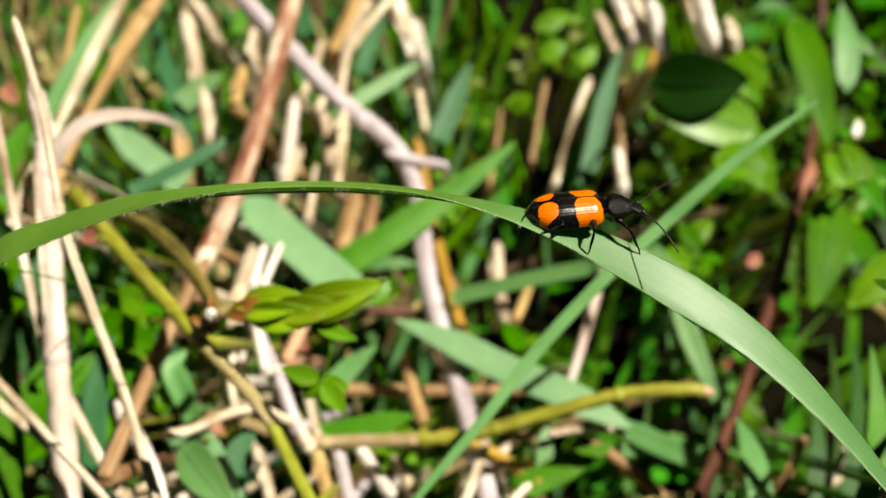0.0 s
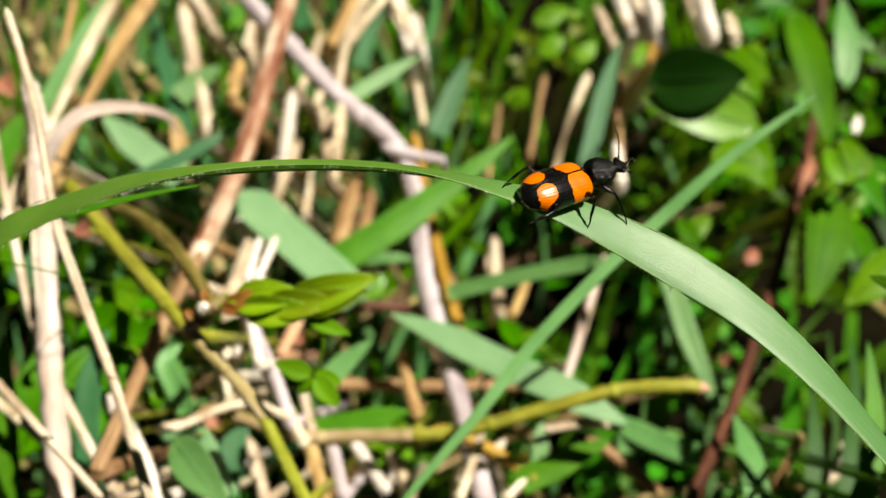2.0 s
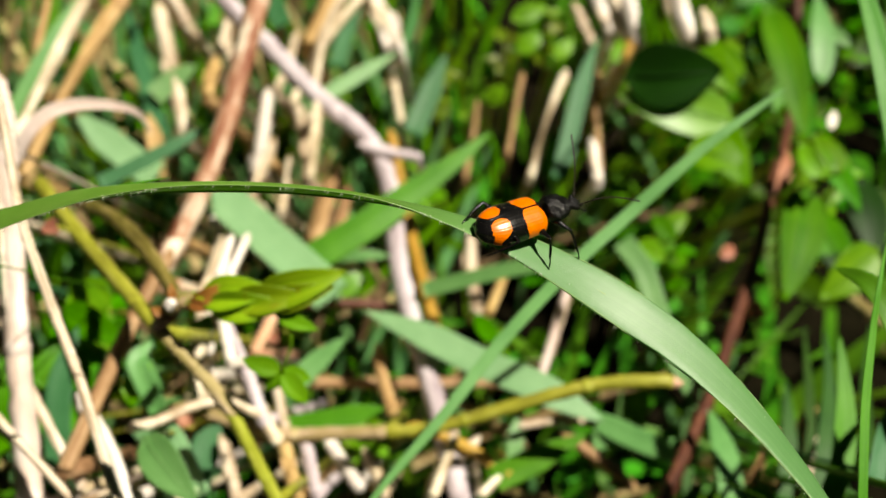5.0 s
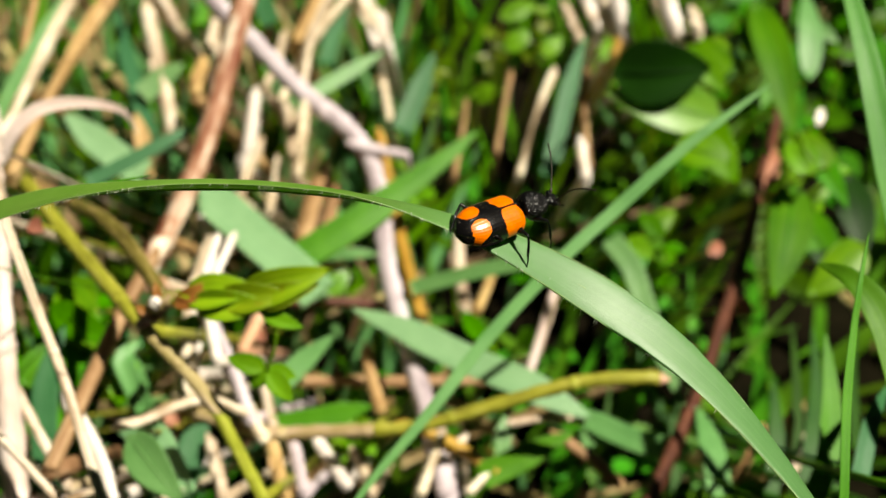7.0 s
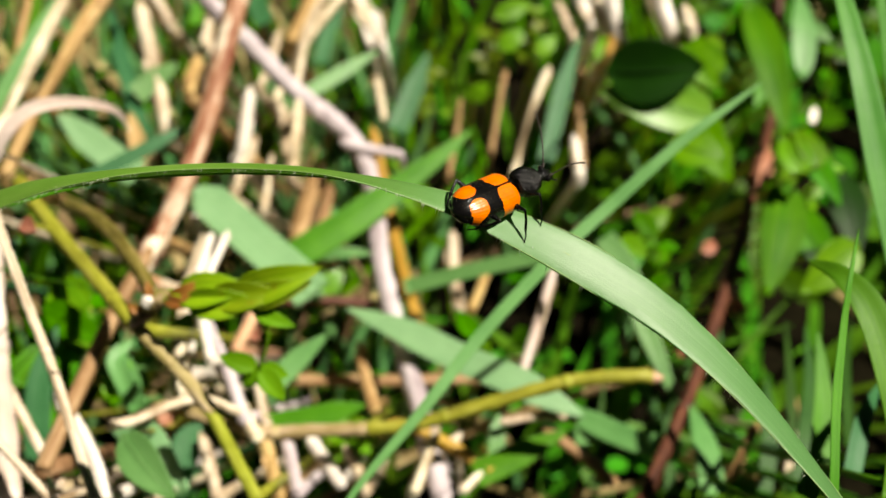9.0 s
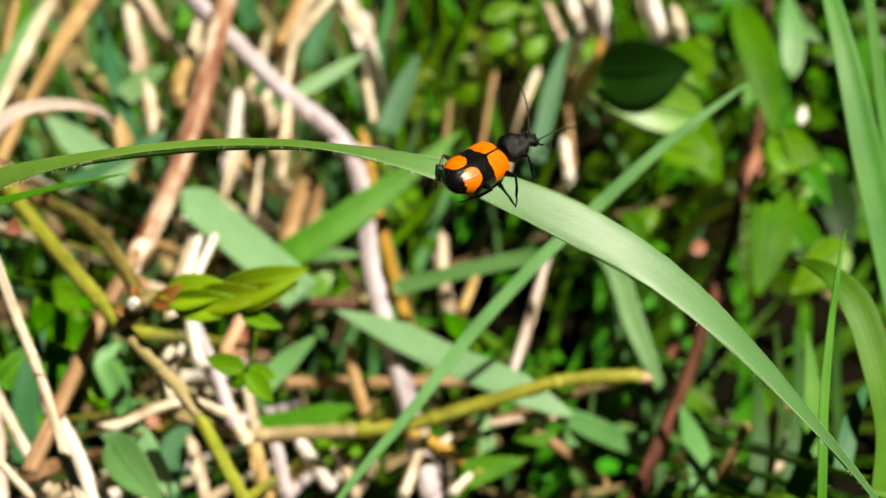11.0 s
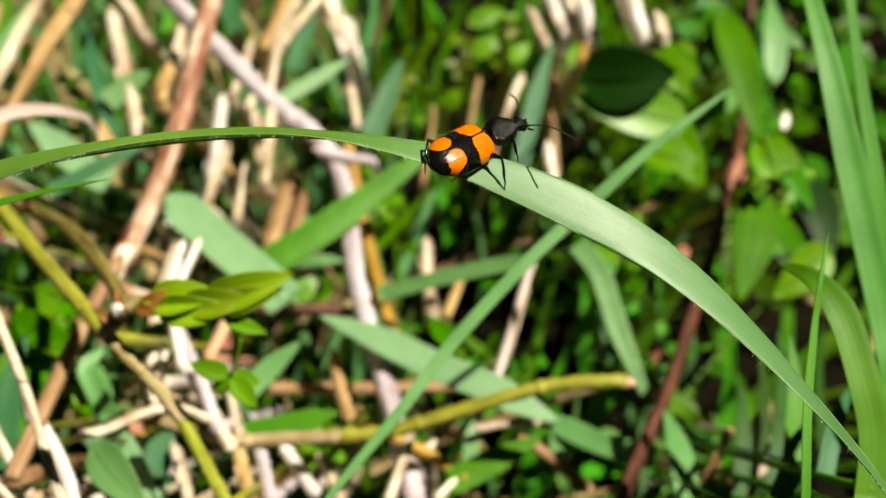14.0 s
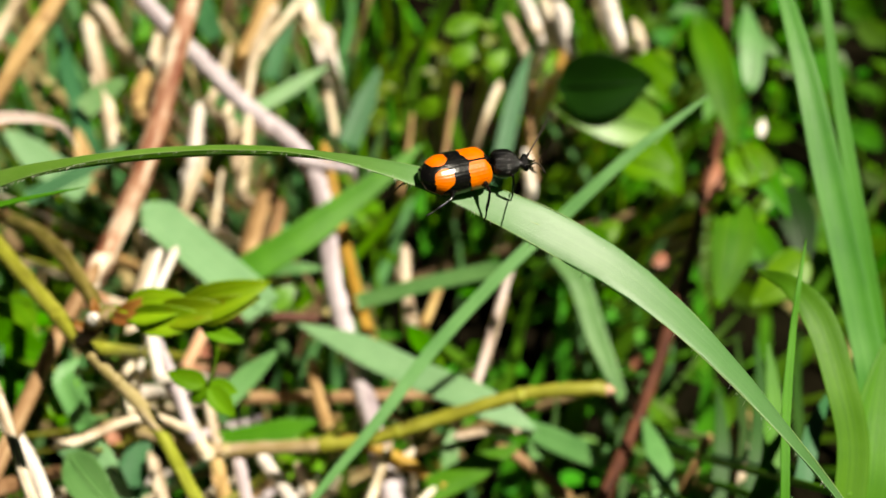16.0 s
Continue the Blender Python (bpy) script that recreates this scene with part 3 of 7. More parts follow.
def scatter_blades(name, label, category, seed, mat, stretches):
    """Upright blades or flat straws in stretches of ground, their flat side mostly to the light."""
    rnd = random.Random(seed)
    verts, faces, uvs = [], [], []
    for count, xs, ys, tops, widths, lean in stretches:
        for _ in range(count):
            x, y = rnd.uniform(*xs), rnd.uniform(*ys)
            if hollow(x, y) and rnd.random() < 0.75:
                continue
            top = SOIL + rnd.uniform(*tops)
            az, off = rnd.uniform(0, 2 * math.pi), abs(rnd.gauss(0, lean))
            tip = Vector((x + math.cos(az) * off * (top - SOIL), y + math.sin(az) * off * (top - SOIL), top))
            foot = Vector((x, y, SOIL - 2))
            bow = Vector((rnd.uniform(-1, 1), rnd.uniform(-1, 1), 0)) * 4 + (tip - foot) * 0.5 + foot
            line = curve([foot, bow, tip], 7)
            face = Vector((rnd.gauss(0.1, 0.5), rnd.gauss(-0.7, 0.35), rnd.uniform(0.3, 0.9)))
            w, o = rnd.uniform(*widths), len(verts)
            for i, c in enumerate(line):
                t = (line[min(i + 1, 6)] - line[max(i - 1, 0)]).normalized()
                sd = t.cross(face).normalized()
                up = sd.cross(t)
                f = i / 6
                ww = w * 0.5 * (1 - f**2.6) + 0.08
                verts += [tuple(c - sd * ww), tuple(c + up * (0.16 * ww)), tuple(c + sd * ww), tuple(c - up * (0.14 * ww))]
                uvs += [(0, f * 40), (0.5, f * 40), (1, f * 40), (0.5, f * 40)]
            for i in range(6):
                for k in range(4):
                    k2 = (k + 1) % 4
                    faces.append((o + i * 4 + k, o + i * 4 + k2, o + i * 4 + 4 + k2, o + i * 4 + 4 + k))
    ob = new(name, mesh_of(name, verts, faces, M[mat], uvs))
    return tagged(ob, label, category, kind="stuff")


scatter_blades("hazy_grass", "soft blue-green grass blades between straws and herbs", "grass", 31, "fill_teal", [
    (330, (-120, 0), (160, 340), (22, 44), (2.0, 5.0), 0.45), (40, (0, 110), (150, 350), (18, 42), (2.0, 4.5), 0.4)])
scatter_blades("sunny_grass", "yellow-green grass standing in the sun", "grass", 33, "fill_bright", [
    (150, (-10, 95), (205, 360), (20, 42), (1.4, 3.6), 0.40), (230, (-120, -5), (165, 350), (20, 42), (1.6, 4.0), 0.45)])
scatter_straw(900, 11)
scatter_leaves(1700, 12)
scatter_grass(860, 13, True)
scatter_grass(2600, 14, False)

# ---- dry stems and twigs ----
dry_stem("red-brown dry cane with a pale joint, peeling skin", [(-24.4, 190.9, 66.4), (-26.8, 182.1, 58.3), (-32.2, 166.5, 43.3), (-39.0, 152.8, 32.3), (-36.4, 145.5, 39.8), (-38.0, 139.5, 38.0)], 2.5, 1.7, "red_cane", (0.58, 0.08), 1)
dry_stem("thick bleached reed stem in full sun", [(-55.6, 143.7, 69.3), (-54.1, 139.7, 65.9), (-53.6, 135.8, 62.5), (-52.2, 127.2, 54.7), (-50.8, 117.0, 44.8), (-48.6, 103.8, 31.2), (-45.6, 96.0, 36.8)], 1.5, 2.05, "reed", (0.33, 0.66), 2, "dry_stem", "stem", "dry stems", True, 0.16)
dry_stem("thin pale culm slanting between the reeds", [(-49.3, 126.7, 89.1), (-45.9, 119.5, 81.4), (-42.9, 110.2, 72.3), (-39.6, 104.0, 65.8), (-35.5, 97.0, 58.4), (-31.2, 88.6, 49.2), (-29.6, 89.5, 45.0)], 0.5, 0.68, "straw", (0.3, 0.62), 3)
dry_stem("thin pale culm with a kink", [(-61.2, 142.2, 67.4), (-57.8, 132.0, 55.9), (-54.6, 123.4, 48.1), (-51.8, 118.0, 42.9), (-47.1, 111.5, 37.8), (-41.7, 104.7, 32.4)], 0.6, 0.75, "straw", (0.5,), 4)
dry_stem("tan dry stick leaning in the upper growth", [(-49.7, 221.1, 54.7), (-55.1, 212.6, 48.7), (-60.8, 203.7, 42.1), (-66.5, 193.3, 35.4), (-70.4, 180.3, 28.5)], 1.8, 1.6, "tan", (0.3,), 5)
dry_stem("pale straw leaning on the reeds", [(-55.1, 199.9, 60.0), (-57.5, 194.4, 56.2), (-61.4, 187.1, 50.2), (-65.9, 178.2, 43.6), (-72.4, 164.0, 33.6)], 1.25, 1.1, "straw", (), 6)
dry_stem("pale straw lying across the reed foot", [(-55.3, 107.0, 53.2), (-49.4, 102.5, 49.5), (-44.3, 98.5, 46.2), (-38.5, 94.0, 42.3)], 0.55, 0.5, "straw", (), 7)
dry_stem("grey-lilac woody twig with a short spur", [(-43.1, 225.4, 50.4), (-38.3, 218.7, 45.1), (-29.2, 211.1, 38.6), (-18.7, 201.3, 32.6), (-9.0, 193.0, 28.5), (-4.8, 184.0, 23.4), (-2.6, 165.0, 18.6), (2.0, 144.8, 15.5), (7.1, 119.5, 12.4)], 1.9, 1.8, "grey_twig", (0.42,), 9, "woody_twig", "twig", "woody twigs", True, 0.14)
dry_stem("short pointed spur of the grey twig", [(-8.9, 190.5, 28.5), (-4.6, 189.0, 28.2), (0.4, 187.7, 28.2)], 1.4, 0.7, "grey_twig", (), 10, "twig_spur", "twig", "woody twigs")
dry_stem("ochre stalk standing behind the grey twig", [(-4.9, 199.9, 24.2), (-1.8, 188.7, 13.2), (0.8, 174.3, 11.0), (3.7, 157.4, 12.1)], 1.25, 1.3, "ochre", (), 11)
dry_stem("olive-green bramble runner with a cut pink end", [(36.6, 122.5, 34.0), (34.2, 122.6, 34.1), (25.2, 122.9, 32.9), (13.4, 122.3, 29.0), (5.4, 121.6, 26.5), (1.3, 121.8, 25.1), (-3.6, 122.4, 24.1)], 1.0, 1.0, "olive", (0.33, 0.62), 12, "bramble_runner", "twig", "bramble runners")
dry_stem("pinkish older part of the bramble runner", [(-3.5, 122.4, 24.1), (-10.2, 123.0, 23.3), (-21.2, 124.4, 21.9), (-32.6, 128.7, 22.5), (-39.0, 129.7, 20.5)], 1.0, 0.95, "pink_olive", (0.05, 0.4), 62, "bramble_runner", "twig", "bramble runners")
dry_stem("yellow-olive runner going down into the litter", [(-21.2, 104.5, 46.8), (-19.8, 103.2, 43.5), (-18.5, 102.2, 40.5), (-16.1, 99.8, 35.9)], 0.9, 0.9, "olive", (), 63, "bramble_runner", "twig", "bramble runners")
dry_stem("pale lilac-olive shoot below the joint", [(-29.9, 110.6, 54.5), (-27.1, 108.2, 53.1), (-24.3, 106.4, 50.8), (-20.9, 104.3, 46.4)], 0.85, 0.9, "pink_olive", (0.5,), 64, "bramble_runner", "twig", "bramble runners", False)
dry_stem("olive bramble runner with a pinkish joint", [(-55.8, 150.0, 48.8), (-47.2, 136.1, 51.5), (-35.0, 118.0, 53.7), (-29.9, 111.2, 53.7)], 1.2, 0.95, "olive", (0.7,), 13, "bramble_runner", "twig", "bramble runners")
dry_stem("olive side shoot carrying a bud", [(-48.6, 148.2, 45.7), (-40.7, 135.9, 52.4), (-32.8, 121.4, 58.0), (-26.9, 110.0, 60.2)], 1.15, 0.95, "dark_olive", (), 14, "bramble_runner", "twig", "bramble runners", False)
dry_stem("dark purple twig behind the bud", [(-18.1, 160.3, 15.9), (-13.3, 161.2, 15.4), (-8.3, 161.8, 14.6), (-2.4, 162.9, 12.6)], 0.9, 0.8, "purple", (), 15, "dark_twig", "twig", "woody twigs")
dry_stem("brown dead twig lying low", [(-22.0, 152.0, 5.2), (-16.2, 152.7, 4.5), (-2.4, 153.3, 3.6), (13.6, 154.8, 2.3), (22.7, 154.2, 1.6)], 1.15, 1.0, "brown", (), 16, "dark_twig", "twig", "woody twigs")
dry_stem("dark red-brown stem rising through the leaves", [(77.3, 232.8, 46.9), (77.3, 220.3, 34.2), (73.7, 205.3, 24.7), (67.4, 188.5, 22.7), (59.8, 167.8, 18.9), (48.0, 139.9, 15.8), (37.9, 119.3, 15.3), (32.0, 107.3, 16.2)], 1.15, 1.35, "purple", (0.5, 0.75), 17, "red_stem", "stem", "dark stems")
dry_stem("broad pale dry stalk among green leaves", [(52.8, 251.4, 38.3), (55.3, 241.6, 32.2), (58.9, 232.4, 26.9)], 2.3, 2.1, "straw", (), 18)
dry_stem("tan straw end lying on the litter", [(9.4, 129.0, 14.7), (6.6, 126.3, 12.9), (2.6, 121.1, 11.2)], 0.9, 0.9, "straw", (), 19)
dry_stem("splintered pale straw end on litter", [(16.5, 126.0, 14.2), (13.8, 124.2, 13.4), (10.3, 120.7, 12.3)], 0.7, 0.7, "straw", (), 20)
# one straw: brown stands for its shaded length, white for its sunlit end
dry_stem("bleached straw browned to look shaded", [(38.7, 230.0, 20.6), (37.9, 224.5, 16.8), (37.9, 218.3, 12.1), (38.0, 210.6, 8.7)], 0.95, 0.9, "brown", (), 21)
dry_stem("short white stub painted as the straw's sunlit end", [(33.1, 192.2, 27.4), (33.4, 189.4, 25.4), (33.8, 186.4, 23.2)], 1.1, 1.2, "white", (), 65)
dry_stem("pale tan stalk low in the growth", [(27.5, 160.6, 26.0), (26.1, 157.5, 23.6), (23.0, 148.5, 20.2), (20.4, 141.1, 17.2)], 0.75, 0.85, "reed", (), 22)
dry_stem("tan stalk in the upper growth", [(31.1, 228.3, 21.6), (28.5, 222.8, 17.9), (25.9, 215.9, 12.3), (23.3, 208.2, 8.9)], 1.15, 1.1, "straw", (), 25)
dry_stem("bleached straw tangle stalk", [(-53.1, 227.5, 36.8), (-51.0, 220.7, 31.4), (-48.8, 213.9, 26.0), (-46.0, 204.9, 20.9)], 1.9, 1.7, "straw", (), 24)
dry_stem("long bleached straw standing upright", [(-16.0, 235.1, 36.8), (-20.1, 227.4, 30.3), (-21.8, 215.9, 22.1), (-22.7, 201.7, 13.5)], 1.3, 1.2, "straw", (), 25)
dry_stem("bleached straw crossing the grey twig", [(-10.5, 245.7, 34.2), (-17.6, 236.8, 29.3), (-22.2, 228.7, 25.5), (-26.6, 219.4, 20.0)], 1.2, 1.2, "straw", (), 26)
dry_stem("bright bleached straw in full sun", [(-12.3, 260.2, 30.0), (-9.6, 254.3, 25.7), (-5.0, 245.3, 19.0)], 2.0, 1.7, "white", (), 27)
dry_stem("bleached straw in the sun", [(-29.4, 206.3, 29.3), (-30.1, 200.5, 25.1), (-31.1, 193.5, 19.3), (-32.4, 176.3, 20.0)], 1.5, 1.4, "white", (), 28)
dry_stem("bleached broken straw with frayed edge", [(-30.9, 169.8, 28.0), (-33.2, 162.2, 24.7), (-34.1, 153.5, 23.3), (-33.0, 138.9, 24.2), (-32.8, 130.3, 22.9)], 1.6, 1.5, "straw", (), 29)
dry_stem("pale bent straw low in the litter", [(-30.0, 141.2, 30.4), (-26.8, 134.5, 28.3), (-22.9, 127.5, 25.8), (-19.5, 121.1, 24.2)], 1.1, 1.0, "straw", (), 30)
dry_stem("splinter of bleached straw on litter", [(-12.4, 127.5, 16.1), (-10.6, 125.2, 14.8), (-7.9, 120.8, 14.1)], 1.1, 1.0, "white", (), 31)
dry_stem("tan straw low in the litter", [(-18.7, 123.4, 20.5), (-17.8, 120.6, 18.7), (-16.3, 115.6, 17.1)], 1.2, 1.2, "tan", (), 32)
dry_stem("bleached straw end with a white tip", [(-37.3, 115.2, 32.8), (-34.4, 116.4, 32.7), (-30.3, 119.7, 32.1), (-25.9, 121.6, 31.2), (-21.3, 121.8, 28.3)], 0.75, 0.6, "straw", (), 33, "dry_stem", "stem", "dry stems", False)
dry_stem("broken white straw on the litter", [(-41.7, 111.5, 41.0), (-38.9, 108.1, 38.3), (-36.9, 105.1, 36.2), (-35.5, 101.8, 33.5)], 1.15, 1.0, "white", (), 34)
# two tan straws given the brown colour in place of shade
dry_stem("tan stalk browned to look deep in shade", [(22.5, 233.5, 18.5), (21.1, 227.9, 14.7), (19.0, 217.8, 8.2)], 0.8, 0.75, "brown", (), 35)
dry_stem("pale straw browned for shade deep in the green", [(12.7, 231.4, 12.6), (11.7, 225.1, 7.7), (9.9, 214.8, 4.3)], 0.7, 0.7, "brown", (), 36)
dry_stem("tan straw foot near the soil", [(55.9, 131.0, 14.3), (53.6, 127.0, 13.8), (50.7, 122.0, 13.2)], 0.95, 0.8, "tan", (), 37)
dry_stem("brown thick stalk under the bramble joint", [(-34.0, 133.0, 47.4), (-36.7, 126.0, 44.9), (-39.0, 116.0, 42.7), (-40.8, 106.0, 41.3), (-41.9, 101.0, 40.0)], 1.3, 1.3, "brown", (), 38, "dry_stem", "stem", "dry stems", True, 0.04)
dry_stem("pale straw seen low between leaves", [(59.9, 131.0, 17.3), (58.8, 126.4, 14.7), (57.3, 120.1, 13.1)], 0.9, 0.9, "tan", (), 39)

dry_stem("broad golden straw in the upper growth", [(-16.9, 251.7, 35.4), (-19.9, 245.3, 30.4), (-24.0, 235.7, 24.6)], 2.6, 2.3, "tan", (), 40)
dry_stem("flake of bleached straw, almost white", [(-11.2, 254.7, 26.3), (-9.6, 251.0, 23.1), (-7.5, 245.4, 19.2)], 1.5, 0.9, "white", (), 41)
dry_stem("flake of bleached straw beside another", [(-5.9, 250.1, 23.6), (-4.9, 246.9, 21.0), (-4.0, 243.6, 18.5)], 1.3, 0.9, "white", (), 42)
dry_stem("short pale straw behind the leaf", [(-5.2, 227.1, 20.2), (-4.4, 223.6, 17.3), (-3.7, 220.4, 14.8)], 1.1, 0.9, "straw", (), 43)
dry_stem("short tan straw between the straws", [(-42.1, 224.5, 26.5), (-42.4, 221.4, 24.2), (-42.8, 218.2, 21.8)], 1.3, 1.2, "tan", (), 44)
dry_stem("pale straw stub beside the cane", [(-40.8, 232.5, 30.2), (-40.3, 229.7, 28.3), (-39.8, 227.0, 26.5)], 1.2, 1.1, "straw", (), 45)
dry_stem("short pale straw in the upper growth", [(-54.2, 242.5, 33.4), (-51.9, 240.0, 31.7), (-50.0, 236.8, 29.3)], 1.5, 1.3, "straw", (), 46)
dry_stem("ochre runner going down into the litter", [(0.5, 129.1, 18.1), (4.7, 128.3, 17.1), (9.6, 126.7, 15.0), (14.7, 123.9, 13.1)], 0.95, 0.9, "ochre", (0.5,), 47)
dry_stem("bright bleached straw under the broad leaf", [(-32.0, 171.1, 26.5), (-33.3, 167.1, 24.6), (-34.7, 160.4, 22.5)], 1.3, 1.3, "white", (), 48)
dry_stem("bleached straw leaning on its neighbour", [(-35.3, 172.1, 24.5), (-33.4, 167.0, 22.8), (-32.1, 159.2, 20.9)], 1.1, 1.1, "white", (), 49)
dry_stem("white straw low among green leaves", [(-32.5, 148.4, 23.4), (-32.8, 144.4, 21.5), (-32.8, 138.2, 20.0)], 1.4, 1.3, "white", (), 50)
dry_stem("pale lilac shoot behind the bud", [(-29.0, 139.7, 31.7), (-26.7, 134.8, 30.4), (-23.7, 129.0, 27.8), (-21.2, 122.6, 26.1)], 1.1, 1.0, "grey_twig", (), 51)
dry_stem("pink old stem end behind the bud", [(-22.7, 146.7, 24.4), (-23.8, 143.5, 23.6), (-24.9, 140.4, 22.8)], 1.2, 1.1, "pink", (), 52)
dry_stem("bleached straw bundle stalk", [(-31.9, 211.5, 26.1), (-30.8, 206.3, 22.7), (-28.5, 198.8, 19.6)], 0.9, 0.9, "tan", (), 53)
dry_stem("tan straw beside the cane", [(-40.3, 185.3, 25.0), (-41.1, 178.8, 23.3), (-41.7, 170.3, 22.1)], 1.4, 1.3, "tan", (), 54)
dry_stem("pale straw behind the main blade", [(-24.3, 213.5, 22.2), (-23.3, 208.3, 18.7), (-22.2, 200.0, 14.7)], 1.2, 1.2, "straw", (), 55)
dry_stem("brown straw under the ochre stalk", [(-13.4, 188.2, 19.0), (-14.2, 181.7, 17.2), (-14.8, 173.7, 16.8)], 1.5, 1.4, "brown", (), 56)
dry_stem("pale straw seen behind the grey twig", [(9.8, 173.4, 19.6), (9.9, 165.0, 18.6), (10.4, 156.8, 17.9)], 1.2, 1.1, "straw", (), 57)
dry_stem("tan straw under the pale leaf", [(-6.1, 150.6, 13.2), (-5.1, 146.2, 10.8), (-3.6, 140.5, 10.0)], 1.2, 1.2, "tan", (), 58)
dry_stem("pale straw end in the litter", [(60.1, 124.8, 12.7), (61.7, 126.6, 13.3), (63.7, 129.5, 13.8)], 0.9, 0.8, "straw", (), 59)
dry_stem("long pale straw lying low", [(-63.5, 121.4, 34.2), (-56.5, 116.8, 31.7), (-50.4, 112.4, 29.2), (-44.9, 107.5, 27.9)], 0.75, 0.7, "straw", (), 60)
dry_stem("thin tan straw among the reeds", [(-72.3, 218.0, 44.2), (-72.7, 209.6, 40.0), (-72.2, 199.1, 36.2)], 1.0, 0.9, "tan", (), 61)

dry_stem("pinkish dry straw in the litter", [(-15.7, 123.8, 21.1), (-14.8, 120.9, 19.0), (-13.6, 116.1, 17.7)], 1.1, 1.1, "grey_twig", (), 66)
dry_stem("pale straw leaning in the litter", [(-6.7, 125.0, 16.1), (-5.3, 122.8, 15.0), (-4.1, 119.4, 13.8)], 1.0, 1.0, "straw", (), 67)
dry_stem("tan straw leaning by the runner", [(-26.3, 117.9, 26.5), (-24.8, 114.1, 24.9), (-23.7, 110.3, 23.4)], 1.0, 1.0, "straw", (), 68)
dry_stem("pale short straw in the litter", [(-21.1, 135.7, 20.0), (-20.2, 132.3, 19.0), (-18.6, 126.6, 18.2)], 0.9, 0.9, "straw", (), 69)

dry_stem("pale flat straw deep in the upper growth", [(45.1, 262.0, 24.2), (46.3, 256.0, 21.4), (47.9, 250.0, 18.0)], 2, 1.6, "straw", (), 71)
dry_stem("short pale straw below another", [(48.3, 246.0, 19.1), (48.6, 243.0, 17.3), (48.8, 239.0, 15.2)], 1, 0.9, "straw", (), 72)
dry_stem("bleached straw stub beside the dark hollow", [(26.4, 160.0, 19.9), (24.1, 154.0, 16.8), (22.0, 148.0, 13.4)], 1, 1, "straw", (), 75)
dry_stem("thin straw leaning in the shady hollow", [(69.2, 150.0, 0.7), (68.6, 146.0, -4.3), (67.8, 142.0, -10.0)], 0.9, 0.9, "tan", (), 76)
dry_stem("pale straw end in the low growth", [(6.3, 125.0, 20.3), (4.6, 121.0, 17.9), (3.1, 117.0, 16.3)], 0.9, 0.9, "straw", (), 77)
dry_stem("short tan straw crossing another in shade", [(9.1, 176.0, 12.8), (10.2, 172.0, 10.4), (11.4, 167.0, 8.2)], 1.1, 1, "straw", (), 81)
dry_stem("golden straw stub leaning in shade", [(16.1, 174.0, 11.1), (14.8, 171.0, 9.1), (13.2, 167.0, 7.9)], 1, 1, "tan", (), 82)
dry_stem("pale straw among the upper reeds", [(-26.7, 236.0, 26.7), (-28.3, 230.0, 22.5), (-30.6, 226.0, 19.2)], 1.2, 1.1, "straw", (), 83)
dry_stem("frayed white straw in the sun", [(-30.3, 208.0, 24.1), (-30.8, 203.0, 22.0), (-31.7, 197.0, 20.0)], 1.8, 1.4, "white", (), 84)
dry_stem("thin pale straw beside the cane", [(-39.1, 226.0, 35.4), (-40.0, 220.0, 32.8), (-41.1, 214.0, 31.7)], 1.1, 1, "straw", (), 85)
dry_stem("golden stub behind the cane", [(-39.7, 210.0, 34.6), (-39.9, 206.0, 33.7), (-40.2, 202.0, 32.3)], 1.6, 1.4, "tan", (), 86)
dry_stem("brown stub in the middle growth", [(-16.3, 196.0, 16.6), (-17.7, 190.0, 15.5), (-19.3, 180.0, 13.6)], 2.2, 2, "brown", (), 87)


dry_stem("bleached flat straw catching the sun in the upper growth", [(50.9, 222.0, 45.7), (52.3, 217.0, 41.4), (54.0, 213.0, 38.3)], 2.1, 1.7, "white", (), 91)
dry_stem("short golden straw behind the dark leaf", [(56.1, 214.0, 42.7), (56.9, 211.0, 40.6)], 1.5, 1.3, "straw", (), 92)
dry_stem("pale straw standing in the upper growth", [(36.4, 236.0, 38.5), (38.8, 231.0, 34.4), (40.3, 228.0, 31.8)], 1.7, 1.4, "white", (), 93)
dry_stem("white straw tuft in the upper growth", [(43.4, 229.0, 38.6), (44.4, 225.0, 34.9), (45.4, 222.0, 31.9)], 1.9, 1.5, "white", (), 94)
dry_stem("golden straw at the foot of the pale straws", [(44.0, 224.0, 32.8), (42.3, 220.0, 30.4)], 1.2, 1.0, "ochre", (), 95)
dry_stem("pale straw between the upper leaves", [(34.2, 240.0, 31.2), (36.4, 236.0, 27.8), (37.6, 233.0, 23.9)], 1.3, 1.1, "straw", (), 96)
dry_stem("pale straw lying over the brown litter", [(17.1, 131.0, 16.5), (22.7, 133.0, 15.5), (28.4, 133.0, 14.6)], 0.7, 0.6, "straw", (), 97)
dry_stem("brown broken stalk in the litter", [(24.4, 131.0, 13.4), (29.1, 128.0, 11.8), (33.5, 124.0, 10.3)], 0.95, 0.9, "brown", (), 100)
dry_stem("upright pale straw behind the grey twig", [(-18.9, 202.0, 32.9), (-19.2, 194.0, 28.4), (-19.9, 186.0, 24.3)], 1.2, 1.1, "straw", (), 113)
dry_stem("white straw above the bramble bud", [(-24.3, 142.0, 44.2), (-25.1, 138.0, 43.8), (-25.9, 134.0, 43.5)], 0.85, 0.8, "white", (), 115)
dry_stem("white straw leaning on another above the bud", [(-26.8, 143.0, 43.3), (-27.1, 139.0, 43.1), (-27.5, 135.0, 43.0)], 0.75, 0.7, "white", (), 118)
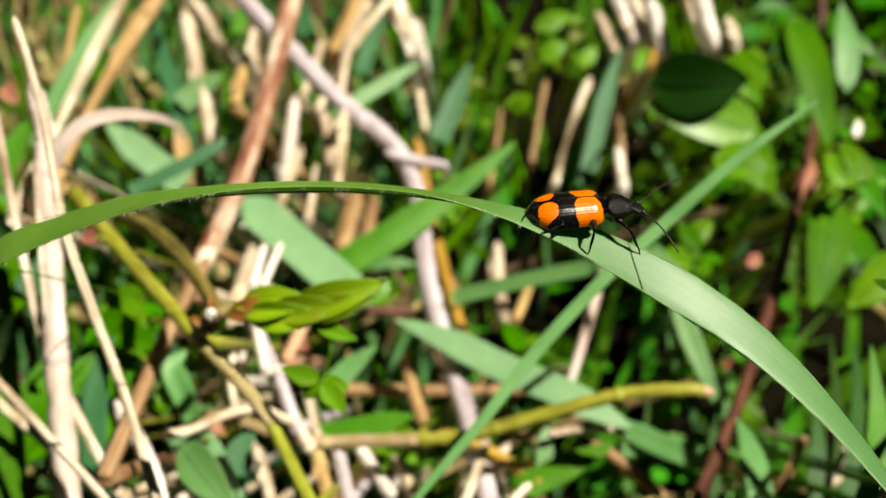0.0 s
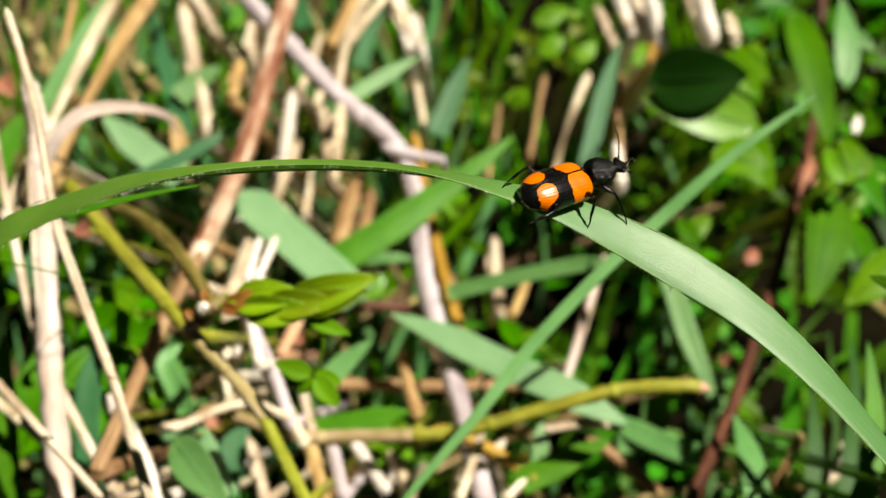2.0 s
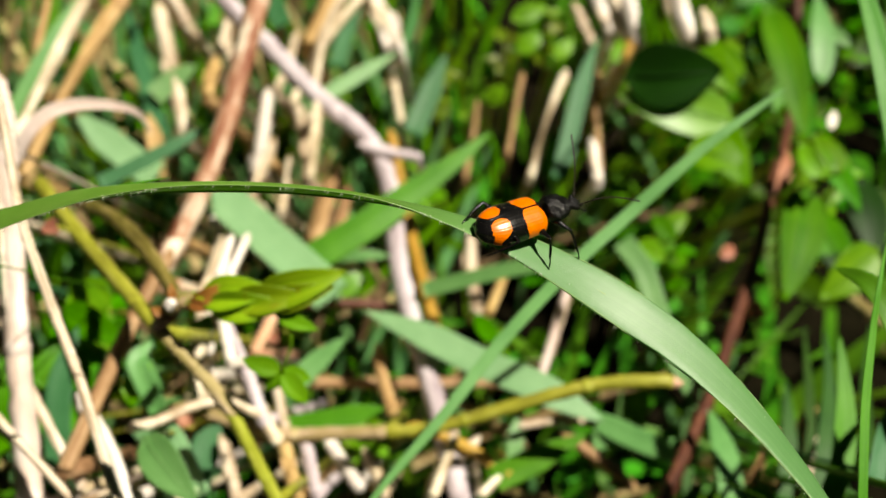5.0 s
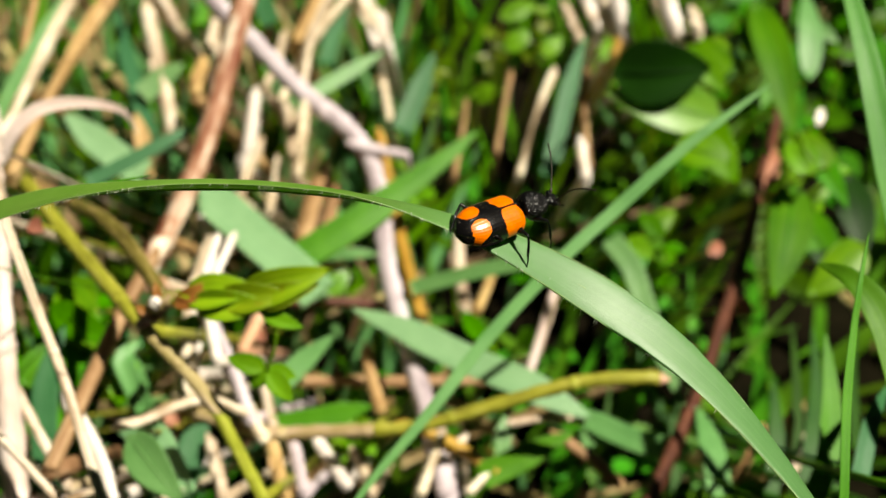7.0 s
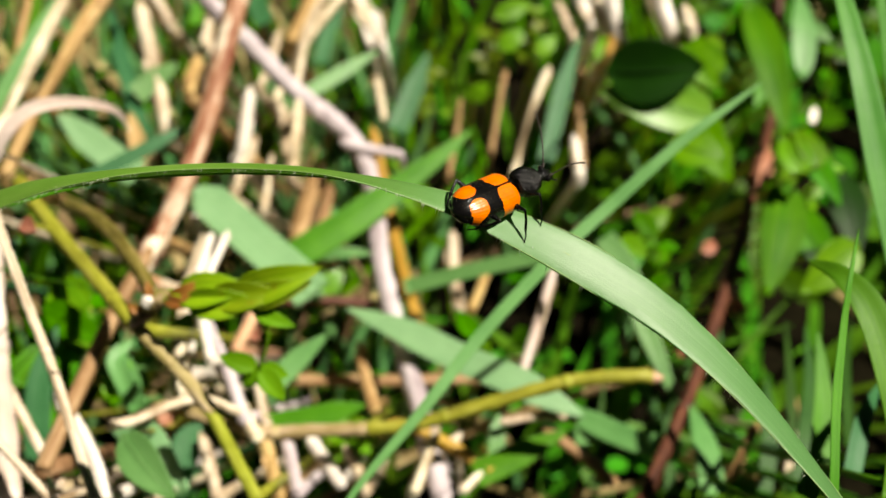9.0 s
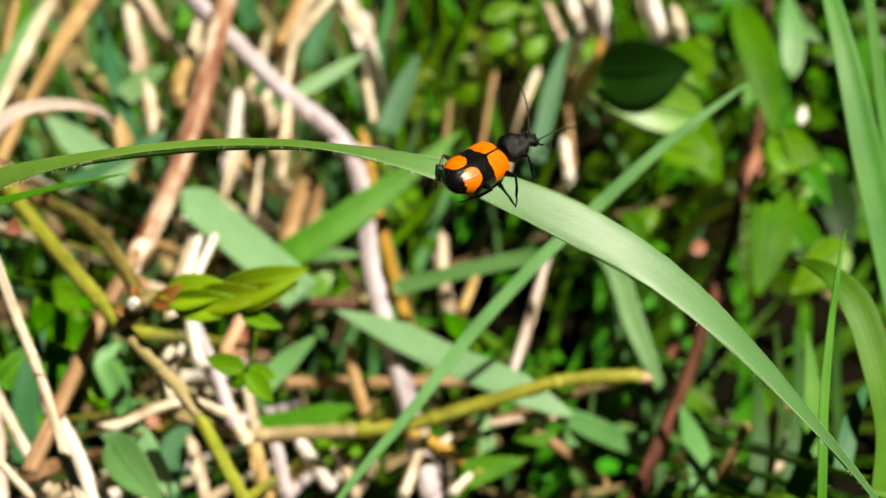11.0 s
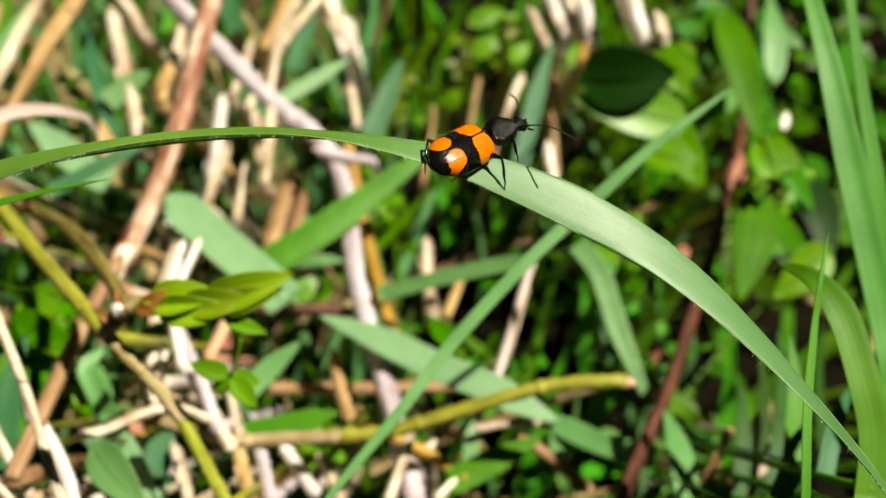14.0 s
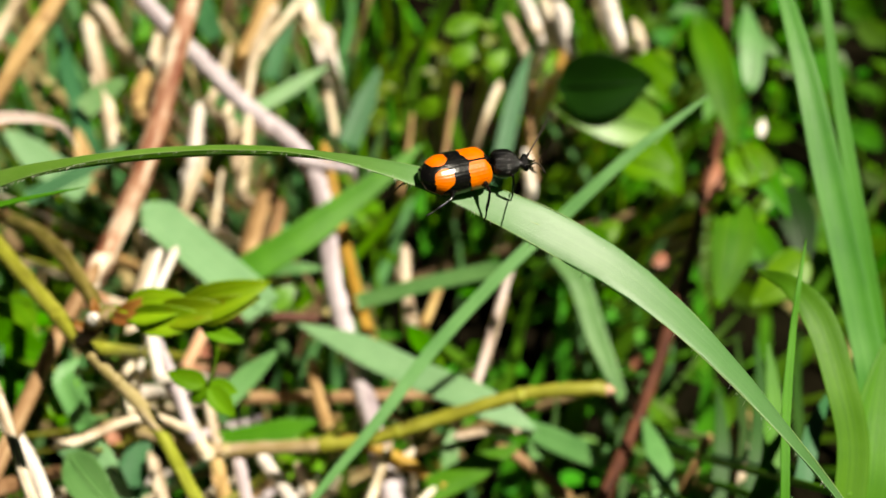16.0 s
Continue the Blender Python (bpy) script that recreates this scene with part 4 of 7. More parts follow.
dry_stem("white broken straw below the bud", [(-26.8, 131.0, 40.3), (-26.1, 128.0, 38.2), (-24.9, 124.0, 36.5)], 0.9, 0.85, "white", (), 121)
dry_stem("short bleached straw behind the cane", [(-27.2, 192.0, 27.7), (-29.0, 187.0, 24.4), (-30.7, 183.0, 21.5)], 1.2, 1.1, "straw", (), 110)
dry_stem("pale straw low between the leaves", [(-24.9, 199.0, 19.4), (-25.3, 193.0, 16.9), (-25.9, 188.0, 15.2)], 1.1, 1.0, "straw", (), 124)


# ---- dry bent leaf ----
grass_leaf("bent withered grass leaf, bleached", [(-56.5, 145.8, 55.7), (-54.1, 147.5, 59.5), (-50.7, 149.3, 61.8), (-45.7, 150.7, 62.0), (-40.0, 151.8, 60.1), (-38.1, 151.4, 56.4)], 2.3, "reed", EYEWARD, 0.0, 0.75, 0.2, 40, "withered_leaf", "dry leaves", True, False)
grass_leaf("withered strip of leaf, pale", [(-60.3, 136.0, 52.9), (-58.1, 139.4, 57.2), (-55.5, 143.1, 60.4)], 1.5, "straw", EYEWARD, 0.0, 0.5, 0.2, 20, "withered_leaf", "dry leaves", True, False)
grass_leaf("withered tan leaf among straws", [(-48.9, 190.2, 21.6), (-49.6, 195.0, 26.1), (-51.3, 199.5, 30.3)], 3.2, "tan", EYEWARD, 0.0, 0.4, 0.15, 20, "withered_leaf", "dry leaves", True, False)

# ---- green grass leaves behind ----
grass_leaf("broad blunt blue-green grass leaf", [(-13.2, 150.4, 25.9), (-17.3, 155.8, 26.3), (-25.2, 163.0, 29.0), (-34.5, 170.9, 32.7)], 6.6, "mint", SKYWARD, 0.0, 0.10, 0.04)
grass_leaf("fresh green grass leaf with a long point", [(-22.3, 164.7, 18.2), (-16.4, 168.1, 21.0), (-8.5, 172.8, 23.7), (-0.4, 178.8, 26.5), (7.9, 185.0, 29.6), (13.7, 190.4, 31.7)], 5.4, "fresh_grass", EYEWARD, 0.0, 0.55, 0.08)
grass_leaf("pale blue-green grass leaf in full sun", [(29.2, 130.3, 18.0), (19.1, 135.8, 20.2), (10.4, 141.0, 20.4), (1.5, 146.7, 21.1), (-7.9, 152.0, 21.4)], 4.9, "mint", SKYWARD, 0.2, 0.30, 0.04)
grass_leaf("long narrow grass leaf crossing behind the beetle", [(-6.4, 93.4, 37.4), (-3.0, 97.4, 40.9), (4.6, 104.3, 46.5), (11.6, 111.2, 52.0), (20.5, 117.7, 58.8), (28.1, 122.7, 63.5), (36.7, 127.4, 69.5), (43.8, 130.6, 73.6), (47.4, 132.2, 75.6)], 1.6, "blue_grass", EYEWARD, 0.33, 0.35, 0.10)
grass_leaf("narrow pale grass leaf behind", [(1.5, 157.2, 21.6), (11.0, 157.1, 24.8), (20.3, 156.8, 27.6), (27.5, 156.1, 29.9)], 2.6, "blue_grass", EYEWARD, 0.0, 0.2, 0.08)
grass_leaf("short grass leaf crossing the grey twig", [(-21.6, 205.3, 28.0), (-19.2, 206.3, 29.3), (-12.8, 210.5, 31.3), (-3.9, 216.4, 34.0)], 2.9, "blue_grass", EYEWARD, 0.0, 0.25, 0.06)
grass_leaf("hanging blue-green grass leaf under the main blade", [(35.7, 166.0, 25.2), (39.2, 161.0, 22.3), (41.6, 154.0, 16.8), (44.3, 147.0, 12.3), (46.9, 142.0, 7.6)], 3.7, "blue_grass", EYEWARD, 0.0, 0.5, 0.06)
grass_leaf("low grass leaf in the litter", [(44.6, 129.0, 11.5), (37.1, 131.6, 11.6), (30.3, 134.9, 12.6), (23.3, 138.3, 13.6)], 3.6, "blue_grass", EYEWARD, 0.0, 0.4, 0.05)
grass_leaf("low folded fresh green grass leaf", [(12.5, 123.0, 13.5), (16.8, 124.8, 14.2), (21.2, 126.8, 15.2), (26.7, 129.7, 15.6)], 4.2, "fresh_grass", EYEWARD, 0.0, 0.5, 0.08)
grass_leaf("upright grass leaf at the dark hollow", [(46.8, 116.9, 15.5), (46.8, 123.2, 17.0), (46.5, 128.5, 17.4), (46.0, 133.4, 17.1)], 3.8, "blue_grass", EYEWARD, 0.0, 0.6, 0.06)
grass_leaf("blue-grey grass leaf in half shade", [(-30.7, 114.0, 21.5), (-29.4, 118.3, 23.7), (-27.7, 122.6, 26.1)], 4.4, "dark_grass", EYEWARD, 0.0, 0.3, 0.05)
grass_leaf("curled pale green grass leaf", [(-35.1, 120.8, 30.3), (-37.4, 124.0, 32.7), (-38.7, 126.7, 34.6), (-37.1, 129.7, 35.1)], 3.0, "blue_grass", EYEWARD, 0.0, 0.4, 0.15, 30)
grass_leaf("short grass leaf by the bud", [(-18.7, 134.2, 21.4), (-15.3, 137.1, 23.5), (-10.2, 140.5, 26.3)], 3.4, "blue_grass", EYEWARD, 0.0, 0.45, 0.06)
grass_leaf("low grass leaf above the runner", [(-19.3, 129.1, 18.1), (-11.6, 130.6, 18.4), (-4.3, 132.3, 19.0)], 3.4, "fresh_grass", EYEWARD, 0.0, 0.35, 0.06)
grass_leaf("broad blue-green grass leaf near the soil", [(-29.6, 109.0, 24.9), (-31.9, 113.2, 27.0), (-34.6, 117.0, 28.6), (-39.4, 119.4, 28.4)], 6.0, "mint", EYEWARD, 0.0, 0.4, 0.06)
grass_leaf("grass leaf in the upper growth", [(-48.5, 188.0, 23.8), (-51.9, 190.0, 24.7), (-58.2, 194.0, 27.5), (-64.4, 198.0, 30.8)], 5.6, "mint", SKYWARD, 0.0, 0.3, 0.06)
grass_leaf("dark grass leaf crossing the reeds", [(-55.0, 174.8, 31.2), (-47.5, 178.9, 33.2), (-40.9, 182.9, 35.1), (-36.2, 186.3, 36.1)], 2.6, "dark_grass", EYEWARD, 0.0, 0.5, 0.06)
grass_leaf("blue-green grass leaf leaning on straws", [(-74.9, 189.8, 30.8), (-72.4, 196.7, 36.4), (-68.0, 205.2, 42.4), (-62.3, 217.1, 49.5)], 4.0, "blue_grass", EYEWARD, 0.0, 0.3, 0.06)
grass_leaf("upright grass leaf in the top growth", [(-51.3, 206.6, 19.8), (-54.8, 215.5, 26.4), (-57.8, 223.1, 31.3), (-60.5, 231.8, 35.9)], 3.4, "dark_grass", EYEWARD, 0.0, 0.4, 0.06)
grass_leaf("fresh green upright grass leaf", [(-78.9, 227.0, 26.5), (-78.9, 235.7, 31.2), (-78.3, 245.4, 37.1)], 4.2, "fresh_grass", EYEWARD, 0.0, 0.4, 0.06)
grass_leaf("dark narrow upright grass leaf", [(-17.5, 229.7, 23.5), (-15.3, 238.6, 28.3), (-11.8, 248.3, 34.3)], 3.4, "dark_grass", EYEWARD, 0.0, 0.4, 0.06)
grass_leaf("dark broad grass leaf in shade", [(-1.1, 214.0, 16.4), (1.9, 221.0, 20.4), (5.8, 231.2, 25.4)], 4.6, "dark_grass", EYEWARD, 0.0, 0.4, 0.06)
grass_leaf("upright grass leaf behind the beetle", [(28.4, 200.0, 14.7), (31.2, 209.7, 20.6), (34.0, 218.8, 25.8), (37.7, 229.0, 30.7)], 3.6, "dark_grass", EYEWARD, 0.0, 0.4, 0.06)
grass_leaf("short pale leaf in the upper growth", [(-53.0, 211.9, 26.6), (-49.8, 214.5, 28.3), (-44.8, 217.5, 30.5)], 4.4, "blue_grass", EYEWARD, 0.0, 0.4, 0.06)
grass_leaf("short grass leaf low in the growth", [(-14.4, 168.4, 19.7), (-9.4, 168.7, 20.0), (-4.4, 169.3, 19.3)], 2.0, "blue_grass", EYEWARD, 0.0, 0.4, 0.06)
grass_leaf("short fresh grass leaf among reeds", [(-77.9, 175.4, 31.9), (-76.6, 180.8, 35.5), (-74.8, 185.9, 38.8)], 4.0, "fresh_grass", EYEWARD, 0.0, 0.4, 0.06)
grass_leaf("low dark grass leaf beside straws", [(-47.7, 111.7, 21.8), (-49.4, 118.9, 27.8), (-49.7, 125.9, 32.0), (-48.3, 132.7, 35.7)], 3.8, "dark_grass", EYEWARD, 0.0, 0.4, 0.06)

grass_leaf("bright green grass leaf beside the reed", [(-60.8, 112.0, 19.0), (-61.9, 119.3, 25.0), (-63.3, 126.4, 29.3), (-63.8, 133.7, 33.7)], 4.6, "fresh_grass", EYEWARD, 0.0, 0.4, 0.06)
grass_leaf("small upright grass leaf by the runner", [(15.7, 128.3, 10.6), (16.0, 131.5, 13.0), (16.7, 135.2, 14.5)], 2.6, "blue_grass", EYEWARD, 0.0, 0.4, 0.06)
grass_leaf("pale grass leaf under the runner", [(26.7, 133.0, 10.1), (32.2, 134.2, 10.0), (38.8, 134.3, 8.6)], 3.0, "blue_grass", EYEWARD, 0.0, 0.4, 0.06)
grass_leaf("green grass leaf behind the straws", [(-64.2, 142.4, 35.1), (-61.4, 146.6, 37.3), (-57.7, 149.8, 38.1)], 4.2, "dark_grass", EYEWARD, 0.0, 0.4, 0.06)
grass_leaf("fresh grass leaf under the bud", [(-34.9, 137.6, 29.0), (-31.6, 139.4, 29.7), (-28.3, 141.2, 30.4)], 2.6, "fresh_grass", EYEWARD, 0.0, 0.4, 0.06)
grass_leaf("grass leaf crossing behind the stem", [(68.1, 203.3, 28.6), (72.0, 207.7, 31.0), (75.4, 216.1, 35.2)], 3.0, "fresh_grass", EYEWARD, 0.0, 0.4, 0.06)
grass_leaf("grass leaf toned dark for the hollow's shade", [(58.5, 115.6, 17.1), (60.8, 123.4, 20.5), (63.4, 132.8, 22.9), (64.7, 142.6, 25.6)], 2.4, "shade_toned_grass", EYEWARD, 0.0, 0.5, 0.06)
grass_leaf("grass leaf in the hollow, coloured as shaded", [(54.8, 118.2, 14.0), (56.7, 126.1, 17.6), (57.9, 136.2, 20.7)], 2.6, "shade_toned_grass", EYEWARD, 0.0, 0.5, 0.06)
grass_leaf("teal grass leaf behind the cane", [(-29.3, 236.8, 29.3), (-31.4, 241.6, 32.2), (-33.1, 249.9, 36.3)], 4.4, "dark_grass", EYEWARD, 0.0, 0.4, 0.06)
grass_leaf("fresh grass leaf high in the growth", [(-45.3, 240.4, 27.4), (-44.1, 246.0, 31.3), (-43.6, 252.7, 35.0)], 3.0, "fresh_grass", EYEWARD, 0.0, 0.4, 0.06)

# sunlit spots, so these leaves carry their shade in the green
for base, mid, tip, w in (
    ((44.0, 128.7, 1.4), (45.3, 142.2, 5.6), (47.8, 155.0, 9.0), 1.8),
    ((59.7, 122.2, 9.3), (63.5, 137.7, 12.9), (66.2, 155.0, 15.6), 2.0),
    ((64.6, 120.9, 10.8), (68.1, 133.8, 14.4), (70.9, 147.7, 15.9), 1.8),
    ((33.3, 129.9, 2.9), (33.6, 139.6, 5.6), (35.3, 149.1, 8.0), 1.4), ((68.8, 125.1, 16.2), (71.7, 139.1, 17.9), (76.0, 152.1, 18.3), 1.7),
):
    grass_leaf("upright grass leaf in the hollow, green dimmed for shade", [base, mid, tip], w, "shade_toned_grass", EYEWARD, 0.0, 0.6, 0.08)

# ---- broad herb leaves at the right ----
# the shade on this leaf is in its colour
herb_leaf("oval leaf with shade put into its dark green", (38.4, 196.9, 39.9), (56.3, 195.8, 41.8), 12.5, "herb_shade_tone", (0.0, -0.9, 0.3))
herb_leaf("bright green oval leaf", (59.9, 195.0, 31.0), (37.6, 196.5, 36.0), 9.6, "glossy_leaf", EYEWARD)
herb_leaf("bright green broad leaf", (52.4, 201.9, 30.1), (61.7, 184.3, 23.8), 10.0, "lime", EYEWARD)
herb_leaf("broad leaf with a pointed tip", (68.6, 218.0, 44.2), (72.6, 190.8, 28.9), 7.2, "herb", EYEWARD)
herb_leaf("large leaf in half shade", (67.5, 206.9, 36.6), (68.1, 221.6, 42.4), 5.0, "herb", EYEWARD)
herb_leaf("fresh leaf with a folded edge", (70.1, 179.1, 36.6), (75.9, 166.9, 30.8), 4.6, "herb", EYEWARD)
herb_leaf("fresh broad leaf with a blunt point", (68.0, 172.9, 31.9), (61.3, 153.0, 22.7), 8.0, "herb", EYEWARD)
herb_leaf("pale green soft herb leaf", (77.3, 159.9, 28.4), (67.1, 153.2, 23.0), 7.4, "clover", EYEWARD)
herb_leaf("leaf behind the stem, coloured as if shaded", (77.1, 175.4, 31.9), (78.0, 160.0, 25.2), 7.0, "herb_shade_tone", EYEWARD)
herb_leaf("green leaf darkened to look deeply shaded", (70.5, 168.3, 26.1), (72.8, 157.7, 22.2), 5.0, "herb_shade_tone", EYEWARD)
herb_leaf("upright pale green herb leaf", (78.2, 204.6, 33.5), (80.4, 224.5, 42.8), 5.0, "blue_grass", EYEWARD)
herb_leaf("narrow bright green herb leaf", (63.1, 205.6, 34.8), (54.6, 214.2, 38.6), 5.2, "lime", EYEWARD)
herb_leaf("yellow-green young leaf in the sun", (14.0, 233.5, 12.0), (19.2, 237.5, 14.0), 2.8, "clover", SKYWARD)
herb_leaf("small fresh leaf in the shade", (13.3, 144.4, 21.5), (9.8, 150.2, 22.4), 3.0, "herb", EYEWARD)
herb_leaf("small bright green herb leaf", (45.3, 168.7, 23.3), (41.7, 173.1, 25.7), 3.4, "herb", EYEWARD)
herb_leaf("small bright leaf deep in the growth", (39.3, 168.7, 23.3), (43.4, 164.7, 21.5), 3.6, "clover", EYEWARD)
herb_leaf("green herb leaf under the straws", (-51.3, 135.7, 36.3), (-40.8, 131.2, 33.8), 5.0, "herb", EYEWARD)
herb_leaf("green leaf under the straws", (-53.4, 125.7, 30.0), (-49.1, 131.2, 33.8), 5.0, "fresh_grass", EYEWARD)

herb_leaf("bright leaf with a broad sunlit side", (69.1, 170.0, 28.4), (74.2, 158.0, 20.6), 6.4, "herb", EYEWARD)
herb_leaf("small bright leaf above a leaf pair", (67.6, 172.0, 31.2), (71.6, 178.0, 36.0), 4.2, "clover", EYEWARD)
herb_leaf("narrow yellow-green leaf of the herb", (71.5, 184.0, 35.1), (76.9, 174.0, 31.6), 3.6, "lime", EYEWARD)
herb_leaf("upright yellow-green leaf beside the pale leaf", (69.7, 208.0, 35.1), (68.1, 222.0, 42.0), 6.2, "herb", EYEWARD)
herb_leaf("yellow-green leaf half behind the dark leaf", (61.3, 205.0, 32.5), (55.6, 214.0, 37.4), 6, "lime", EYEWARD)
herb_leaf("small pale yellow leaf by the bud", (-13.7, 165.0, 13.9), (-9.7, 168.0, 16.6), 4, "glossy_leaf", EYEWARD)
herb_leaf("yellow-green leaf deep in the growth", (43.2, 172.0, 21.9), (48.7, 176.0, 23.9), 4, "lime", EYEWARD)
herb_leaf("small yellow-green leaf in the upper growth", (42.7, 236.0, 20.4), (47.0, 242.0, 22.8), 4.4, "lime", EYEWARD)
# bleached white colour stands in for a glint on a green leaf
herb_leaf("small leaf whitened to paint a glint", (76.9, 191.4, 31.7), (78.0, 194.6, 33.8), 1.7, "white", SKYWARD)
herb_leaf("broad green leaf behind the reeds", (-62.7, 125.1, 16.2), (-58.6, 141.1, 27.0), 8.5, "herb", EYEWARD)
herb_leaf("broad deep green leaf behind the culms", (-47.5, 125.4, 23.2), (-54.5, 140.7, 29.7), 7.0, "herb", SKYWARD)
herb_leaf("fresh green leaf behind the culms", (-45.1, 133.1, 29.7), (-52.4, 146.5, 33.9), 6.5, "clover", EYEWARD)
herb_leaf("deep green leaf low behind the reeds", (-66.8, 140.2, 32.4), (-65.9, 155.6, 35.8), 8.0, "herb", EYEWARD)
herb_leaf("side lobe of pale green herb leaf", (80.2, 217.9, 39.3), (85.3, 212.5, 37.2), 3.0, "blue_grass", EYEWARD)
herb_leaf("thin yellow-green leaf on a stalk", (61.1, 215.5, 37.8), (67.2, 206.1, 32.2), 2.2, "clover", EYEWARD)
herb_leaf("round yellow-green leaf in the sun", (14.5, 212.0, 24.4), (17.4, 213.0, 28.5), 4.0, "clover", EYEWARD)
herb_leaf("vivid green leaf in the upper growth", (20.7, 228.0, 27.5), (26.2, 231.0, 30.3), 4.2, "clover", EYEWARD)
herb_leaf("yellow-green leaf in the upper growth", (19.8, 236.0, 30.9), (28.0, 240.0, 32.3), 4.4, "lime", EYEWARD)
herb_leaf("fresh green leaf above the beetle", (28.7, 226.0, 27.2), (32.7, 230.0, 29.7), 3.6, "clover", EYEWARD)
herb_leaf("fresh leaf beside the dark leaf", (53.6, 205.0, 41.0), (60.1, 198.0, 35.2), 6.0, "lime", EYEWARD)
herb_leaf("green leaf below the long narrow leaf", (49.5, 186.0, 31.1), (59.3, 182.0, 29.9), 8.0, "lime", SKYWARD)
herb_leaf("pointed green leaf at the stem", (67.8, 165.0, 39.0), (64.8, 172.0, 41.2), 5.5, "clover", SKYWARD)
herb_leaf("long green leaf of the herb", (70.8, 166.0, 39.4), (66.8, 173.0, 42.5), 4.0, "lime", SKYWARD)
herb_leaf("broad deep green leaf behind the brown cane", (-52.5, 128.0, 27.2), (-46.8, 138.0, 30.3), 7.5, "herb", EYEWARD)
herb_leaf("fresh green leaf behind the pale culm", (-46.1, 140.0, 31.9), (-51.4, 146.0, 33.6), 6.0, "clover", EYEWARD)
herb_leaf("deep green leaf low behind the cane", (-50.2, 118.0, 26.1), (-47.2, 126.0, 29.1), 7.0, "herb", EYEWARD)
herb_leaf("pale green oval leaf over the litter", (-33.1, 106.0, 40.9), (-25.5, 98.0, 37.9), 5.2, "blue_grass", EYEWARD)
herb_leaf("small green leaf beside the cane", (-40.8, 124.0, 29.3), (-38.4, 131.0, 29.7), 3.2, "clover", EYEWARD)
grass_leaf("pale twisted grass leaf under the joint", [(-40.0, 132.0, 28.8), (-38.1, 129.0, 27.1), (-35.5, 125.0, 25.9)], 3.0, "blue_grass", EYEWARD, 0.0, 0.5, 0.15, 30)
for base, tip, w in (
    ((57.7, 159.8, 15.3), (60.3, 157.6, 15.6), 3.6), ((64.9, 178.0, 25.9), (68.4, 188.0, 29.2), 2.6), ((53.3, 166.9, 21.0), (56.3, 169.5, 21.1), 2.6),
    ((-47.1, 127.5, 58.3), (-45.2, 125.8, 57.7), 2.4), ((-82.6, 200.4, 37.9), (-79.6, 196.3, 36.0), 4.0), ((60.7, 163.8, 17.1), (59.8, 166.7, 17.5), 2.4),
    ((-34.1, 126.3, 21.0), (-33.0, 129.3, 21.6), 3.0), ((47.9, 152.1, 11.8), (51.1, 149.7, 12.0), 2.6), ((-24.5, 149.1, 21.0), (-22.0, 145.9, 20.1), 3.4),
):
    herb_leaf("small withered leaf, dull red-brown", base, tip, w, "red_leaf", EYEWARD, "withered_leaflet", "withered leaflets", 0.2, 0.15)


def sprig(label, at, tall, leaves, seed, size=5.0, mat="clover"):
    """A small upright herb: a thin stalk and pairs of ovate leaves."""
    rnd = random.Random(seed)
    ob = thing("herb_sprig", label, "herb", "small herb sprigs")
    top = Vector(at)
    base = Vector((top.x + rnd.uniform(-4, 4), top.y + tall * 0.8, SOIL - 3))
    part("stalk", tube("stalk", [tuple(base), tuple(base.lerp(top, 0.6) + Vector((2, 0, 2))), tuple(top)], 0.4, 0.2, M["olive"], 6, 0.05, seed), ob)
    for k in range(leaves):
        f = 1.0 - 0.5 * (k // 2) / max(1, leaves // 2)
        p = base.lerp(top, f)
        az = k * 2.4 + rnd.uniform(-0.4, 0.4)
        ln = size * rnd.uniform(0.7, 1.2)
        d = Vector((math.cos(az), math.sin(az), rnd.uniform(-0.1, 0.45))).normalized() * ln
        part("leaf", ovate("leaf", tuple(p), tuple(p + d), ln * rnd.uniform(0.5, 0.7), (rnd.gauss(0, 0.25), -0.35 + rnd.gauss(0, 0.2), 0.9), M[mat], 0.5, 0.12, 0.1, 7, 0.12), ob)
    return ob


for n, spot in enumerate(((31.5, 270.8, 14.3), (20.8, 263.4, 11.3), (46.9, 265.9, 14.6), (10.9, 231.1, 9.0), (4.8, 249.2, 9.4))):
    sprig("small herb sprig with yellow-green leaves", spot, 40, 8 + n % 3 * 2, 40 + n, 4.6, "moss")
for n, spot in enumerate(((47.8, 176.9, 14.3), (14.5, 158.6, 10.4), (-48.4, 143.3, 29.8), (76.2, 180.3, 28.5), (85.9, 211.1, 35.4), (-7.6, 136.0, 10.7), (-63.5, 223.0, 24.6), (0.7, 205.6, 12.2))):
    sprig("small herb sprig with fresh green leaves", spot, 34, 8 + n % 3 * 2, 70 + n, 4.6, ("herb", "clover")[n % 2])

